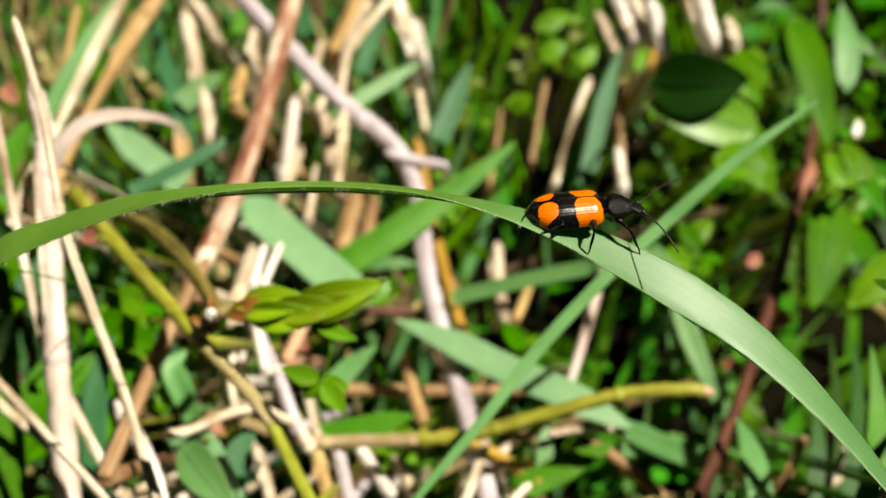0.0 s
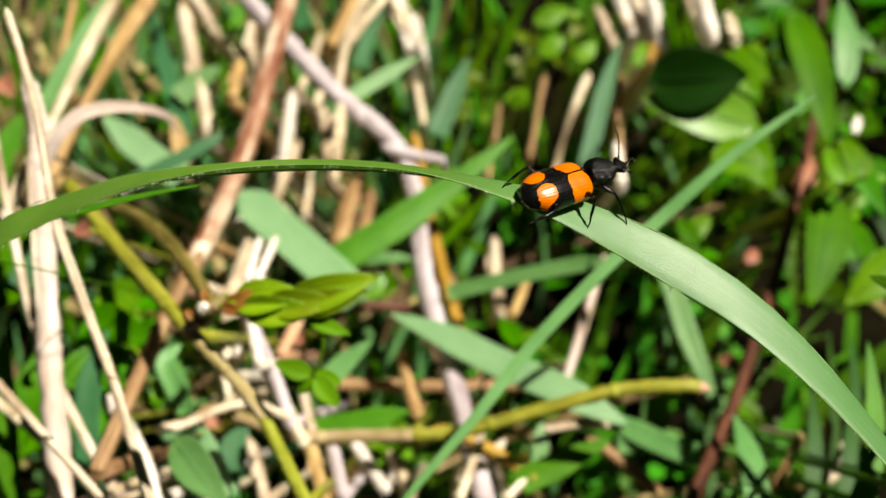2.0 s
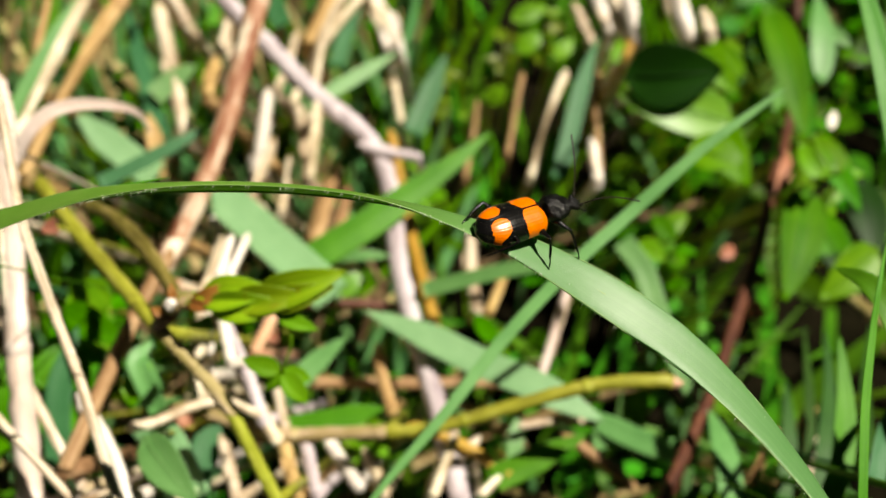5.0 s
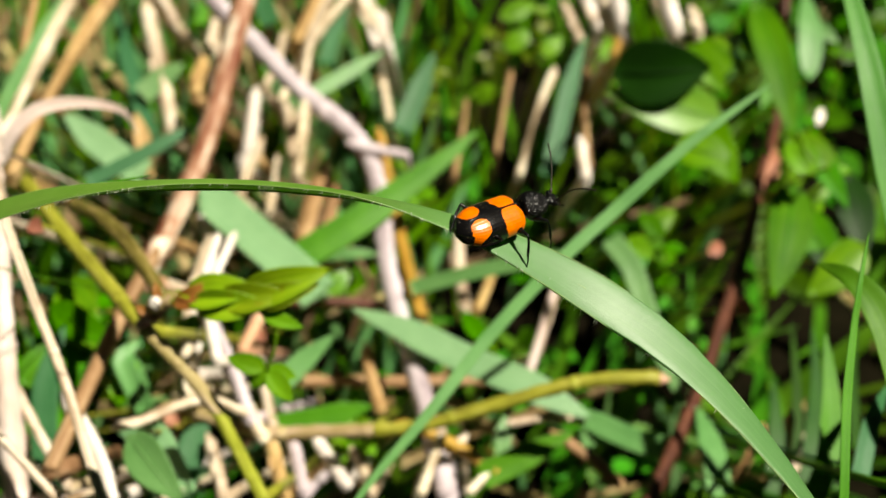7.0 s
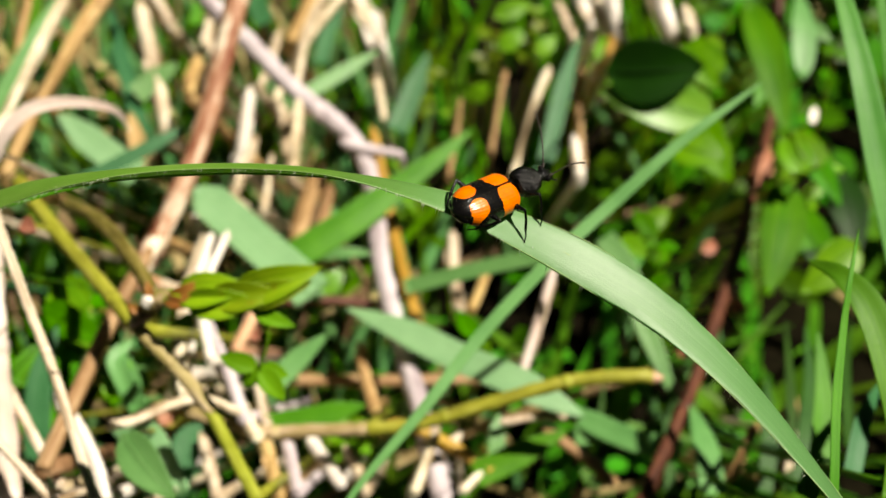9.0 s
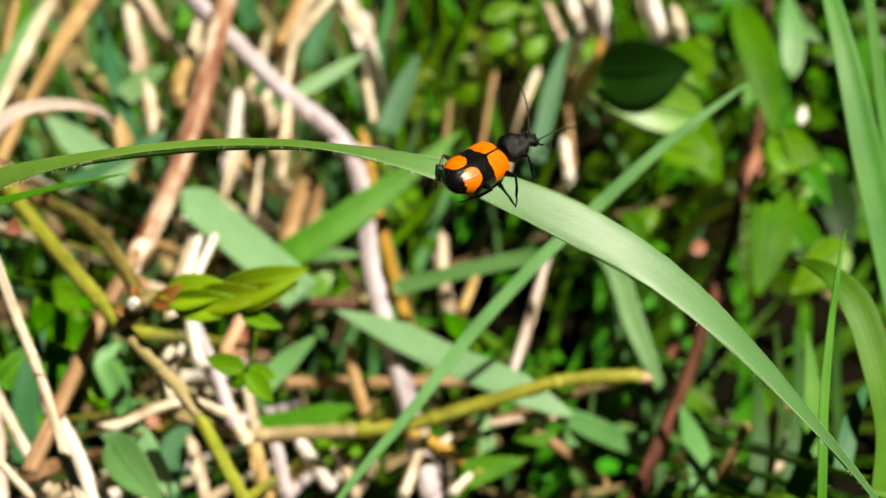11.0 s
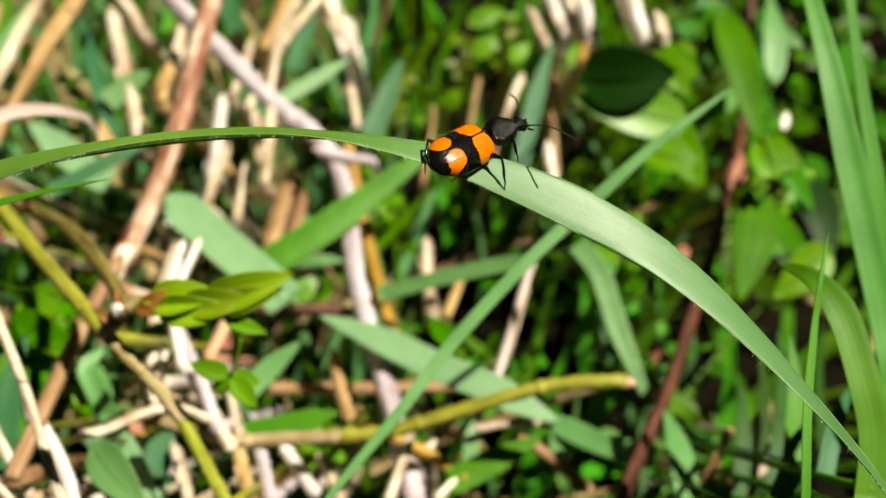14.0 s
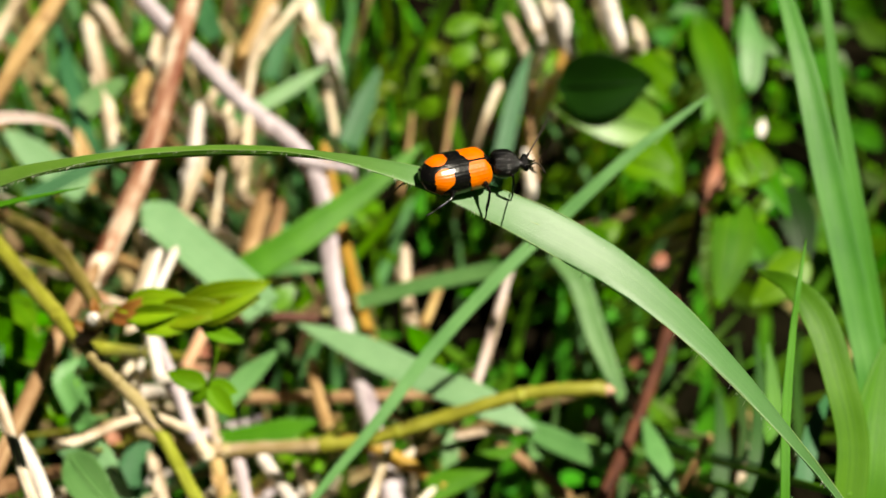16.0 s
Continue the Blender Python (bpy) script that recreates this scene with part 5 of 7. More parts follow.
# ---- bramble bud and tendril ----
def bramble_bud():
    ob = thing("bramble_bud", "opening bramble bud with yellow-green leaflets and red-brown scales", "bud")
    part("joint", tube("joint", [(-28.1, 109.2, 59.3), (-26.8, 109.1, 60.0), (-25.4, 109.0, 60.7), (-24.0, 108.8, 61.1)], 1.0, 0.8, M["pink_olive"], 10, 0.22, 3, 14), ob, "pinkish scaly joint")
    part("shoot", tube("shoot", [(-26.1, 109.4, 60.3), (-22.8, 108.3, 61.4), (-18.7, 107.6, 62.0), (-14.8, 107.9, 62.4)], 1.0, 0.5, M["bud"], 9, 0.16, 4), ob)
    part("stub", tube("stub", [(-26.7, 109.7, 59.8), (-27.9, 109.5, 58.0), (-30.2, 110.9, 54.9)], 0.9, 0.8, M["purple"], 9, 0.2, 5), ob, "dark reddish stub joining the runner")
    part("scar", tube("scar", [(-27.5, 108.4, 60.5), (-27.0, 108.3, 61.0)], 0.75, 0.5, M["white"], 9, 0.2, 6), ob, "pale pinkish scar of a fallen shoot")
    for base, tip, w, face in (
        ((-25.0, 108.4, 60.6), (-20.0, 108.7, 63.5), 1.8, EYEWARD),
        ((-25.4, 108.5, 60.8), (-21.7, 106.8, 61.1), 1.5, EYEWARD),
        ((-27.0, 109.0, 60.6), (-27.5, 110.2, 62.2), 1.1, EYEWARD),
        ((-28.5, 108.7, 58.6), (-30.0, 109.3, 59.4), 1.2, EYEWARD),
        ((-18.7, 107.7, 62.2), (-11.1, 108.2, 64.5), 1.2, (0.3, -0.6, 0.7)),
    ):
        part("bud_scale", ovate("bud_scale", base, tip, w, face, M["bract"], 0.5, 0.26, 0.12, 14, 0.3), ob, "red-brown papery scale")
    for base, tip, w, face in (
        ((-23.8, 108.3, 61.4), (-15.0, 107.5, 63.4), 4.2, (0.1, -0.6, 0.8)),
        ((-22.8, 107.6, 61.3), (-13.4, 106.1, 62.2), 3.8, (-0.1, -0.8, 0.5)),
        ((-20.0, 107.4, 61.8), (-11.0, 106.4, 63.6), 3.6, (0.0, -0.8, 0.6)),
        ((-17.4, 107.5, 61.9), (-6.6, 107.9, 66.0), 4.2, EYEWARD),
        ((-16.7, 106.9, 61.9), (-7.9, 107.1, 64.4), 3.2, (0.0, -0.8, 0.5)),
        ):
        part("leaflet", ovate("leaflet", base, tip, w, face, M["bud"], 0.5, 0.26, 0.12, 14, 0.3), ob)
    return ob


def tendril():
    ob = thing("bramble_tendril", "thin green tendril with small fresh leaflets hanging from the bud", "tendril")
    part("stalk", tube("stalk", [(-16.9, 107.4, 61.8), (-14.7, 105.7, 61.3), (-13.1, 104.5, 59.7), (-13.4, 103.8, 57.2), (-14.3, 103.2, 54.9)], 0.22, 0.16, M["clover"], 7, 0.05, 3, 30), ob)
    for base, tip, w, face in (
        ((-14.7, 105.7, 61.3), (-9.9, 104.6, 59.9), 1.9, EYEWARD),
        ((-14.5, 103.2, 54.9), (-19.0, 104.1, 55.9), 2.5, EYEWARD),
        ((-14.5, 103.1, 54.7), (-16.3, 102.6, 52.4), 2.0, EYEWARD),
        ((-14.2, 103.1, 54.7), (-11.4, 100.9, 51.8), 2.7, EYEWARD),
        ((-14.1, 103.3, 55.0), (-11.1, 103.3, 53.3), 2.0, EYEWARD),
    ):
        part("leaflet", ovate("leaflet", base, tip, w, face, M["clover"], 0.5, 0.14, 0.08, 12, 0.16), ob)
    return ob


bramble_bud()
tendril()

# ---- tall blades at the far side of the main blade ----
grass_leaf("tall broad grass blade in full sun", [(61.1, 86.2, 44.7), (61.2, 97.6, 56.4), (60.5, 104.6, 62.2), (58.5, 116.3, 72.3), (56.8, 127.1, 81.4), (55.5, 137.0, 87.7), (54.2, 144.2, 92.0)], 3.7, "tall_grass", EYEWARD, 0.0, 0.5, 0.10, 0, "tall_grass_blade", "tall grass blades")
grass_leaf("tall narrow grass blade in full sun", [(68.1, 97.0, 39.7), (66.7, 108.6, 53.1), (64.9, 117.9, 63.5), (63.1, 129.5, 75.2), (61.9, 140.8, 86.6), (61.6, 147.5, 92.1)], 1.9, "tall_grass", EYEWARD, 0.0, 0.5, 0.10, 0, "tall_grass_blade", "tall grass blades")
grass_leaf("thin grass tip with a brownish point", [(39.7, 65.8, 69.1), (40.2, 70.0, 73.0), (41.1, 75.6, 77.0), (42.4, 80.9, 80.8), (43.4, 84.4, 83.8), (44.8, 88.4, 85.8)], 0.85, "fresh_grass", EYEWARD, 0.0, 0.6, 0.15, 0, "tall_grass_blade", "tall grass blades")
grass_leaf("arching broad grass leaf, sunlit", [(49.8, 75.7, 63.1), (50.7, 80.0, 67.1), (50.1, 84.0, 70.7), (48.8, 89.6, 74.6), (46.7, 93.4, 76.1), (44.3, 96.8, 75.4)], 3.2, "fresh_grass", EYEWARD, 0.0, 0.4, 0.10, 0, "tall_grass_blade", "tall grass blades")
grass_leaf("broad pale grass leaf at the edge", [(53.9, 78.7, 54.2), (55.3, 83.5, 59.0), (56.9, 89.1, 63.1), (59.1, 94.8, 67.4)], 4.2, "fresh_grass", EYEWARD, 0.0, 0.4, 0.10, 0, "tall_grass_blade", "tall grass blades")
grass_leaf("green grass leaf standing low", [(51.5, 98.3, 36.7), (54.0, 102.9, 39.7), (55.7, 110.0, 42.5), (56.2, 118.2, 46.7)], 3.0, "fresh_grass", EYEWARD, 0.0, 0.5, 0.10, 0, "tall_grass_blade", "tall grass blades")
grass_leaf("grass leaf standing behind the stem", [(53.7, 93.1, 46.6), (56.5, 99.7, 48.9), (60.8, 106.7, 48.5)], 2.2, "dark_grass", EYEWARD, 0.0, 0.5, 0.10, 0, "tall_grass_blade", "tall grass blades")
grass_leaf("thin grass leaf by the narrow blade", [(-45.8, 91.2, 81.7), (-38.7, 91.8, 85.3), (-32.9, 91.2, 87.4), (-27.4, 91.3, 88.9), (-20.5, 91.4, 90.4)], 0.8, "fresh_grass", EYEWARD, 0.0, 0.5, 0.10, 0)


# ---- the arching grass blade, in its own space round a pivot ----
BLADE_LINE = [
    (-40.05, 5.45, -7.45), (-35.70, 5.33, -5.29), (-31.52, 4.70, -3.10), (-27.43, 3.55, -0.92),
    (-22.97, 2.22, 1.03), (-18.40, 1.51, 2.23), (-13.75, 1.38, 2.69), (-8.85, 0.90, 3.08),
    (-3.98, 0.04, 3.37), (0.93, -1.08, 3.33), (6.35, -1.78, 2.07), (12.06, -2.38, -0.20),
    (18.08, -3.45, -3.27), (24.80, -6.94, -6.18), (31.44, -12.30, -10.47), (37.87, -19.01, -16.09),
]
BLADE_SIDE = [
    (-0.002, 0.997, 0.078), (0.059, 0.998, -0.011), (0.249, 0.968, -0.012), (0.300, 0.951, -0.069),
    (0.338, 0.910, -0.239), (0.096, 0.907, -0.411), (0.104, 0.887, -0.450), (0.136, 0.877, -0.460),
    (0.234, 0.845, -0.481), (0.093, 0.879, -0.467), (0.087, 0.992, -0.088), (0.218, 0.925, 0.311),
    (0.489, 0.741, 0.460), (0.594, 0.784, 0.183), (0.571, 0.783, -0.247), (0.328, 0.773, -0.542),
]
BLADE_WIDTH_AND_FOLD = [
    (4.53, 0.03), (4.44, 0.03), (4.33, 0.04), (4.18, 0.05),
    (3.93, 0.08), (3.67, 0.11), (3.45, 0.14), (3.34, 0.13),
    (3.64, 0.09), (3.52, 0.04), (2.54, 0.01), (2.97, 0.00),
    (3.55, 0.00), (3.50, 0.00), (3.27, 0.00), (3.65, 0.00),
]
PIVOT = Vector((0.00, 80.03, 95.01))


def main_blade():
    ob = thing("arching_grass_blade", "long arching grass blade with fine hairs, sunlit grey-green top", "grass")
    knots = [(Vector(p), Vector(s), w, f) for p, s, (w, f) in zip(BLADE_LINE, BLADE_SIDE, BLADE_WIDTH_AND_FOLD)]
    # the foot bends down to the soil, the tip droops and narrows
    go, p = (knots[0][0] - knots[1][0]).normalized(), knots[0][0]
    while p.z + PIVOT.z > SOIL - 6:
        go = (go * 0.8 + Vector((0, 0, -0.32))).normalized()
        p = p + go * 9
        knots.insert(0, (p, knots[0][1], 3.0, 0.08))
    go, p, wide = (knots[-1][0] - knots[-2][0]).normalized(), knots[-1][0], knots[-1][2]
    for share in (0.8, 0.55, 0.3, 0.02):
        go = (go * 0.85 + Vector((0, 0, -0.15))).normalized()
        p = p + go * 7
        knots.append((p, knots[-1][1], wide * share, 0.08))
    n = 90
    line = curve([k[0] for k in knots], n)
    sd = curve([k[1] for k in knots], n)
    wd = curve([(k[2], 0, 0) for k in knots], n)
    dirs, ups, widths = [], [], []
    for i in range(n):
        t = (line[min(i + 1, n - 1)] - line[max(i - 1, 0)]).normalized()
        d = (sd[i] - t * sd[i].dot(t)).normalized()
        up = t.cross(d)
        dirs.append(d)
        ups.append(up)
        widths.append(max(0.1, wd[i].x))
    folds = [c.x for c in curve([(k[3], 0, 0) for k in knots], n)]
    v, f, uv = strip(line, dirs, widths, folds, 0.2, ups)
    part("lamina", mesh_of("lamina", v, f, M["blade"], uv), ob, "", False)
    rib = [line[i] - ups[i] * (0.4 * folds[i] * widths[i] + 0.17) for i in range(0, n - 6, 4)]
    part("midrib", tube("midrib", [tuple(p) for p in rib], 0.14, 0.08, M["blade_rib"], 6, 0.02, 3), ob, "pale midrib along the underside", False)
    for s, lab in ((-1, "pale thickened rim of the blade"), (1, "pale thickened rim of the blade")):
        rim = [line[i] + dirs[i] * (s * widths[i] * 0.5) + ups[i] * (0.6 * folds[i] * widths[i]) for i in range(0, n, 3)]
        part("rim", tube("rim", [tuple(p) for p in rim], 0.045, 0.04, M["blade_rib"], 5, 0.05, 4), ob, lab, False)
    rnd = random.Random(5)
    hv, hf = [], []
    for _ in range(760):
        i, u = rnd.randrange(6, n - 5), rnd.random()
        s = rnd.choice((-1, -1, -1, 1))
        mid, wide = line[i].lerp(line[i + 1], u), widths[i] + (widths[i + 1] - widths[i]) * u
        edge = dirs[i] * (s * wide * 0.5) + ups[i] * (0.6 * folds[i] * wide)
        a = mid + edge * (1.0 if rnd.random() < 0.75 else rnd.uniform(-0.8, 0.9))
        d = (dirs[i] * s * 0.9 - ups[i] * rnd.uniform(0.0, 0.8) + Vector((rnd.uniform(-0.5, 0.5), rnd.uniform(-0.4, 0.1), -0.35))).normalized()
        ln = rnd.choice((0.2, 0.3, 0.4, 0.5, 0.7)) * rnd.uniform(0.8, 1.2)
        side = d.orthogonal().normalized() * 0.022
        o = len(hv)
        oth = d.cross(side).normalized() * 0.022
        hv += [tuple(a + side), tuple(a - side * 0.5 + oth), tuple(a - side * 0.5 - oth), tuple(a + d * ln)]
        hf += [(o, o + 1, o + 3), (o + 1, o + 2, o + 3), (o + 2, o, o + 3)]
    part("hairs", mesh_of("hairs", hv, hf, M["hair"], None), ob, "fine pale hairs along the rim", False)["kind"] = "stuff"
    return ob


BLADE = main_blade()


# ---- the beetle: x ahead, y to its left, z up; its feet near z = 0 ----
BUG = 1.05
WAIST = Vector((1.5, 0.0, 1.2)) * BUG


def loft(name, rings, material, close=True):
    k = len(rings[0])
    verts = [p for r in rings for p in r]
    faces = []
    for i in range(len(rings) - 1):
        for j in range(k):
            j2 = (j + 1) % k
            faces.append((i * k + j, i * k + j2, (i + 1) * k + j2, (i + 1) * k + j))
    if close:
        faces += [tuple(reversed(range(k))), tuple(range((len(rings) - 1) * k, len(rings) * k))]
    return mesh_of(name, verts, faces, material, None)


def oval_rings(stations, sides=20, origin=(0, 0, 0)):
    """Rings at (x, half width, z of the middle, half height above, half height below), round an origin."""
    out = []
    for x, w, z, up, low in stations:
        ring = []
        for k in range(sides):
            a = 2 * math.pi * k / sides
            s = math.sin(a)
            ring.append((x * BUG - origin[0], w * BUG * math.cos(a) - origin[1], (z + (up if s > 0 else low) * s) * BUG - origin[2]))
        out.append(ring)
    return out


def wing_case_point(f, u):
    """A point of the wing case: f from the tip to the shoulder, u from the seam to the side; half width and height there."""
    x = -3.88 + 5.80 * f
    q = min(1.0, f / 0.40)
    w = 1.74 * (1 - (1 - q) ** 2.0) ** 0.66 if f < 0.40 else 1.74 - 0.08 * ((f - 0.40) / 0.60) ** 1.6
    h = 1.33 * (1 - (1 - min(1.0, f / 0.48)) ** 2.2) ** 0.6 if f < 0.48 else 1.33 - 0.10 * ((f - 0.48) / 0.52)
    if f > 0.88:
        g = (f - 0.88) / 0.12
        w *= 1 - 0.24 * g**2.2
        h *= 1 - 0.30 * g**2.2
    w, h = max(w, 0.05), max(h, 0.05)
    zb = 0.80 + 0.16 * (1 - min(1.0, f / 0.3))
    a = math.pi / 2 * u * 1.10
    rib = 0.0035 * math.cos(2 * math.pi * 9 * u) * min(1.0, h / 0.9) * min(1.0, (1 - f) / 0.05 + 0.2)
    return x, 0.012 + (w + rib) * math.sin(a) ** 0.94, zb + (h + rib) * math.copysign(abs(math.cos(a)) ** 0.88, math.cos(a))


def elytron(side):
    """One wing case: a low domed shell with nine lengthwise ribs, blunt at the shoulder and rounded behind."""
    rings, n, m = [], 44, 109
    for i in range(n):
        f = (i / (n - 1)) ** 1.15
        top = [tuple(c * BUG for c in (p[0], side * p[1], p[2])) for p in (wing_case_point(f, k / (m - 1)) for k in range(m))]
        under = [(px, py * 0.94, pz - 0.12) for px, py, pz in reversed(top[::6])]
        ring = top + under
        rings.append(ring if side > 0 else ring[::-1])
    return loft("elytron", rings, M["elytron"])


def bristles(side, count, seed):
    """Short stiff hairs that stand on the wing case."""
    rnd = random.Random(seed)
    v, fc = [], []
    for _ in range(count):
        x, y, z = wing_case_point(rnd.uniform(0.06, 0.97), rnd.uniform(0.03, 0.98))
        p = Vector((x, side * y, z)) * BUG
        d = (Vector((-0.5, side * y * 0.5, (z - 0.8) * 0.8)).normalized() + Vector((rnd.gauss(0, 0.2), rnd.gauss(0, 0.2), rnd.gauss(0, 0.2)))).normalized()
        s = d.orthogonal().normalized() * 0.012
        o = len(v)
        v += [tuple(p + s), tuple(p - s * 0.5 + d.cross(s)), tuple(p - s * 0.5 - d.cross(s)), tuple(p + d * rnd.uniform(0.08, 0.15))]
        fc += [(o, o + 1, o + 3), (o + 1, o + 2, o + 3), (o + 2, o, o + 3)]
    return mesh_of("bristles", v, fc, M["bristle"], None)


def leg_mesh(name, pts, radii, mat):
    return tube(name, pts, radii[0], radii[-1], mat, 9, 0.03, 7, 4 * len(radii), radii)


THIGH, SHIN, FOOT = 2.0, 1.65, 1.0


def bug_leg(ob, hip):
    """A leg along +x from its hip: a thick thigh, then shin and five-jointed foot that bend at the knee."""
    leg = part("leg", leg_mesh("leg", [(0, 0, 0), (THIGH * 0.5, 0, 0.06), (THIGH, 0, 0)], [0.15, 0.24, 0.29, 0.29, 0.23, 0.17, 0.13], M["chitin"]), ob, "", False)
    leg.location = Vector(hip) * BUG * MM
    v, fc = [], []
    for me in (
        leg_mesh("shin", [(0, 0, 0), (SHIN * 0.5, 0.03, 0.08), (SHIN, 0, 0.07)], [0.10, 0.10, 0.105, 0.115, 0.125, 0.11], M["chitin"]),
        tube("foot", [(SHIN, 0, 0.07), (SHIN + FOOT * 0.5, 0.03, 0.09), (SHIN + FOOT, 0, 0)], 0.08, 0.06, M["chitin"], 7, 0.02, 3, 30, [r for i in range(5) for r in (0.05, 0.080 - 0.006 * i, 0.090 - 0.008 * i)]),
        tube("claw", [(SHIN + FOOT, 0, 0), (SHIN + FOOT + 0.12, 0.07, 0.01), (SHIN + FOOT + 0.18, 0.10, -0.08)], 0.03, 0.01, M["chitin"], 6, 0.0, 3),
        tube("claw", [(SHIN + FOOT, 0, 0), (SHIN + FOOT + 0.12, -0.07, 0.01), (SHIN + FOOT + 0.18, -0.10, -0.08)], 0.03, 0.01, M["chitin"], 6, 0.0, 3),
        tube("spur", [(SHIN, 0, 0.07), (SHIN + 0.2, 0.10, 0.14)], 0.03, 0.008, M["chitin"], 6, 0.0, 3),
    ):
        o = len(v)
        v += [tuple(q.co / MM) for q in me.vertices]
        fc += [tuple(o + i for i in f.vertices) for f in me.polygons]
        bpy.data.meshes.remove(me)
    shin = part("lower_leg", mesh_of("lower_leg", v, fc, M["chitin"]), leg, "", False)
    shin.location = (THIGH * MM, 0, 0)
    return leg, shin


def antenna(length):
    """Eleven little joints, thin at the foot, thicker and paler to the tip; along +x, bowed a little."""
    segs = 11
    pts, radii = [], []
    for i in range(segs):
        for g in (0.0, 0.3, 0.6, 0.9):
            f = (i + g) / segs
            pts.append((length * f, 0.0, 0.10 * length * math.sin(f * math.pi)))
            base = 0.105 if i == 0 else 0.056 + 0.014 * f
            radii.append(base * (0.66 if g == 0.0 else 1.10 if g == 0.6 else 0.98))
    return tube("antenna", pts, 0.06, 0.06, M["antenna"], 8, 0.02, 2, 2 * len(pts), radii)


def beetle():
    ob = thing("beetle", "black beetle with four orange fields on ribbed shining wing cases", "beetle")
    part("abdomen", loft("abdomen", oval_rings([(-3.84, 0.2, 0.95, 0.2, 0.25), (-3.55, 0.95, 0.88, 0.4, 0.5), (-2.8, 1.4, 0.82, 0.5, 0.62), (-1.0, 1.60, 0.8, 0.5, 0.66), (1.0, 1.54, 0.8, 0.5, 0.62), (1.9, 1.0, 0.9, 0.4, 0.4), (2.3, 0.6, 1.05, 0.35, 0.4)]), M["chitin"]), ob, "", False)
    for s in (1, -1):
        case = part("elytron", elytron(s), ob, "low domed ribbed black wing case with two orange fields", False)
        part("bristles", bristles(s, 150, 21 + s), case, "short pale bristles", False)["kind"] = "stuff"
    part("scutellum", loft("scutellum", oval_rings([(1.35, 0.05, 2.06, 0.04, 0.05), (1.6, 0.22, 2.02, 0.08, 0.1), (1.95, 0.32, 1.80, 0.08, 0.1)], 12), M["chitin"]), ob, "", False)
    # neck shield, nearly round from above, flat on top, with pits that show in its outline
    pron = [(2.22, 0.72, 1.32, 0.36, 0.4), (2.30, 0.92, 1.34, 0.54, 0.6), (2.5, 1.08, 1.37, 0.64, 0.74), (2.82, 1.20, 1.39, 0.71, 0.8), (3.2, 1.25, 1.40, 0.73, 0.82), (3.6, 1.17, 1.41, 0.71, 0.78), (3.95, 0.98, 1.42, 0.62, 0.68), (4.22, 0.76, 1.42, 0.50, 0.54), (4.36, 0.52, 1.40, 0.36, 0.38)]
    line = [curve([(s[0], s[1], s[2]) for s in pron], 34), curve([(s[3], s[4], 0) for s in pron], 34)]
    rings = oval_rings([(a.x, a.y, a.z, b.x, b.y) for a, b in zip(*line)], 56, WAIST)
    pits = []
    for r in rings:
        ring = []
        for p in r:
            q = Vector(p)
            d = (q + WAIST - Vector((3.1 * BUG, 0, 1.25 * BUG))).normalized()
            ring.append(tuple(q + d * (0.06 * noise.noise(q * 3.4) - 0.04 * max(0.0, noise.noise(q * 6.0 + Vector((9, 2, 4)))))))
        pits.append(ring)
    shield = part("pronotum", loft("pronotum", pits, M["punctured"]), ob, "coarsely pitted black neck shield", False)
    part("neck", loft("neck", oval_rings([(4.1, 0.42, 1.38, 0.32, 0.34), (4.4, 0.38, 1.42, 0.30, 0.32), (4.7, 0.44, 1.46, 0.34, 0.34)], 16, WAIST), M["chitin"]), shield, "", False)
    head = part("head", loft("head", oval_rings([(4.5, 0.40, 1.46, 0.30, 0.30), (4.66, 0.58, 1.48, 0.40, 0.38), (4.9, 0.62, 1.48, 0.42, 0.40), (5.12, 0.50, 1.44, 0.36, 0.36), (5.34, 0.40, 1.36, 0.26, 0.28), (5.46, 0.26, 1.30, 0.16, 0.18)], 24, WAIST), M["punctured"]), ob, "", False)
    for s in (1, -1):
        eye = oval_rings([(4.68, 0.02, 0, 0.02, 0.02), (4.74, 0.14, 0, 0.17, 0.17), (4.88, 0.2, 0, 0.24, 0.24), (5.02, 0.14, 0, 0.17, 0.17), (5.08, 0.02, 0, 0.02, 0.02)], 12, WAIST)
        part("eye", loft("eye", [[(x, y + s * 0.60 * BUG, z + 1.56 * BUG) for x, y, z in r] for r in eye], M["chitin"]), head, "bulging glossy eye", False)
        for nm, pts, r0, r1 in (
            ("mandible", [(5.36, s * 0.22, 1.30), (5.56, s * 0.26, 1.22), (5.70, s * 0.08, 1.16)], 0.09, 0.03),
            ("palp", [(5.3, s * 0.32, 1.20), (5.52, s * 0.54, 1.12), (5.70, s * 0.50, 1.06), (5.86, s * 0.58, 1.04)], 0.05, 0.085),
            ("lip_palp", [(5.36, s * 0.16, 1.14), (5.56, s * 0.28, 1.0), (5.70, s * 0.24, 0.94)], 0.045, 0.07),
        ):
            part(nm, tube(nm, [tuple(Vector(p) * BUG - WAIST) for p in pts], r0, r1, M["chitin"], 7, 0.02, 3), head, "", False)
    shield.location = head.location = WAIST * MM
    legs = [bug_leg(ob, hip) for hip in ((2.6, -0.6, 0.65), (1.0, -0.75, 0.55), (-1.2, -0.75, 0.55), (-1.0, 0.75, 0.55))]
    for hip, turn in (((2.4, 0.6, 0.65), 92), ((1.0, 0.75, 0.55), 104)):
        leg, shin = bug_leg(ob, hip)
        leg.matrix_local = pose(*(Vector(hip) * BUG * MM), 0, 24, turn)
        shin.matrix_local = pose(THIGH * MM, 0, 0, 0, 52, 0)
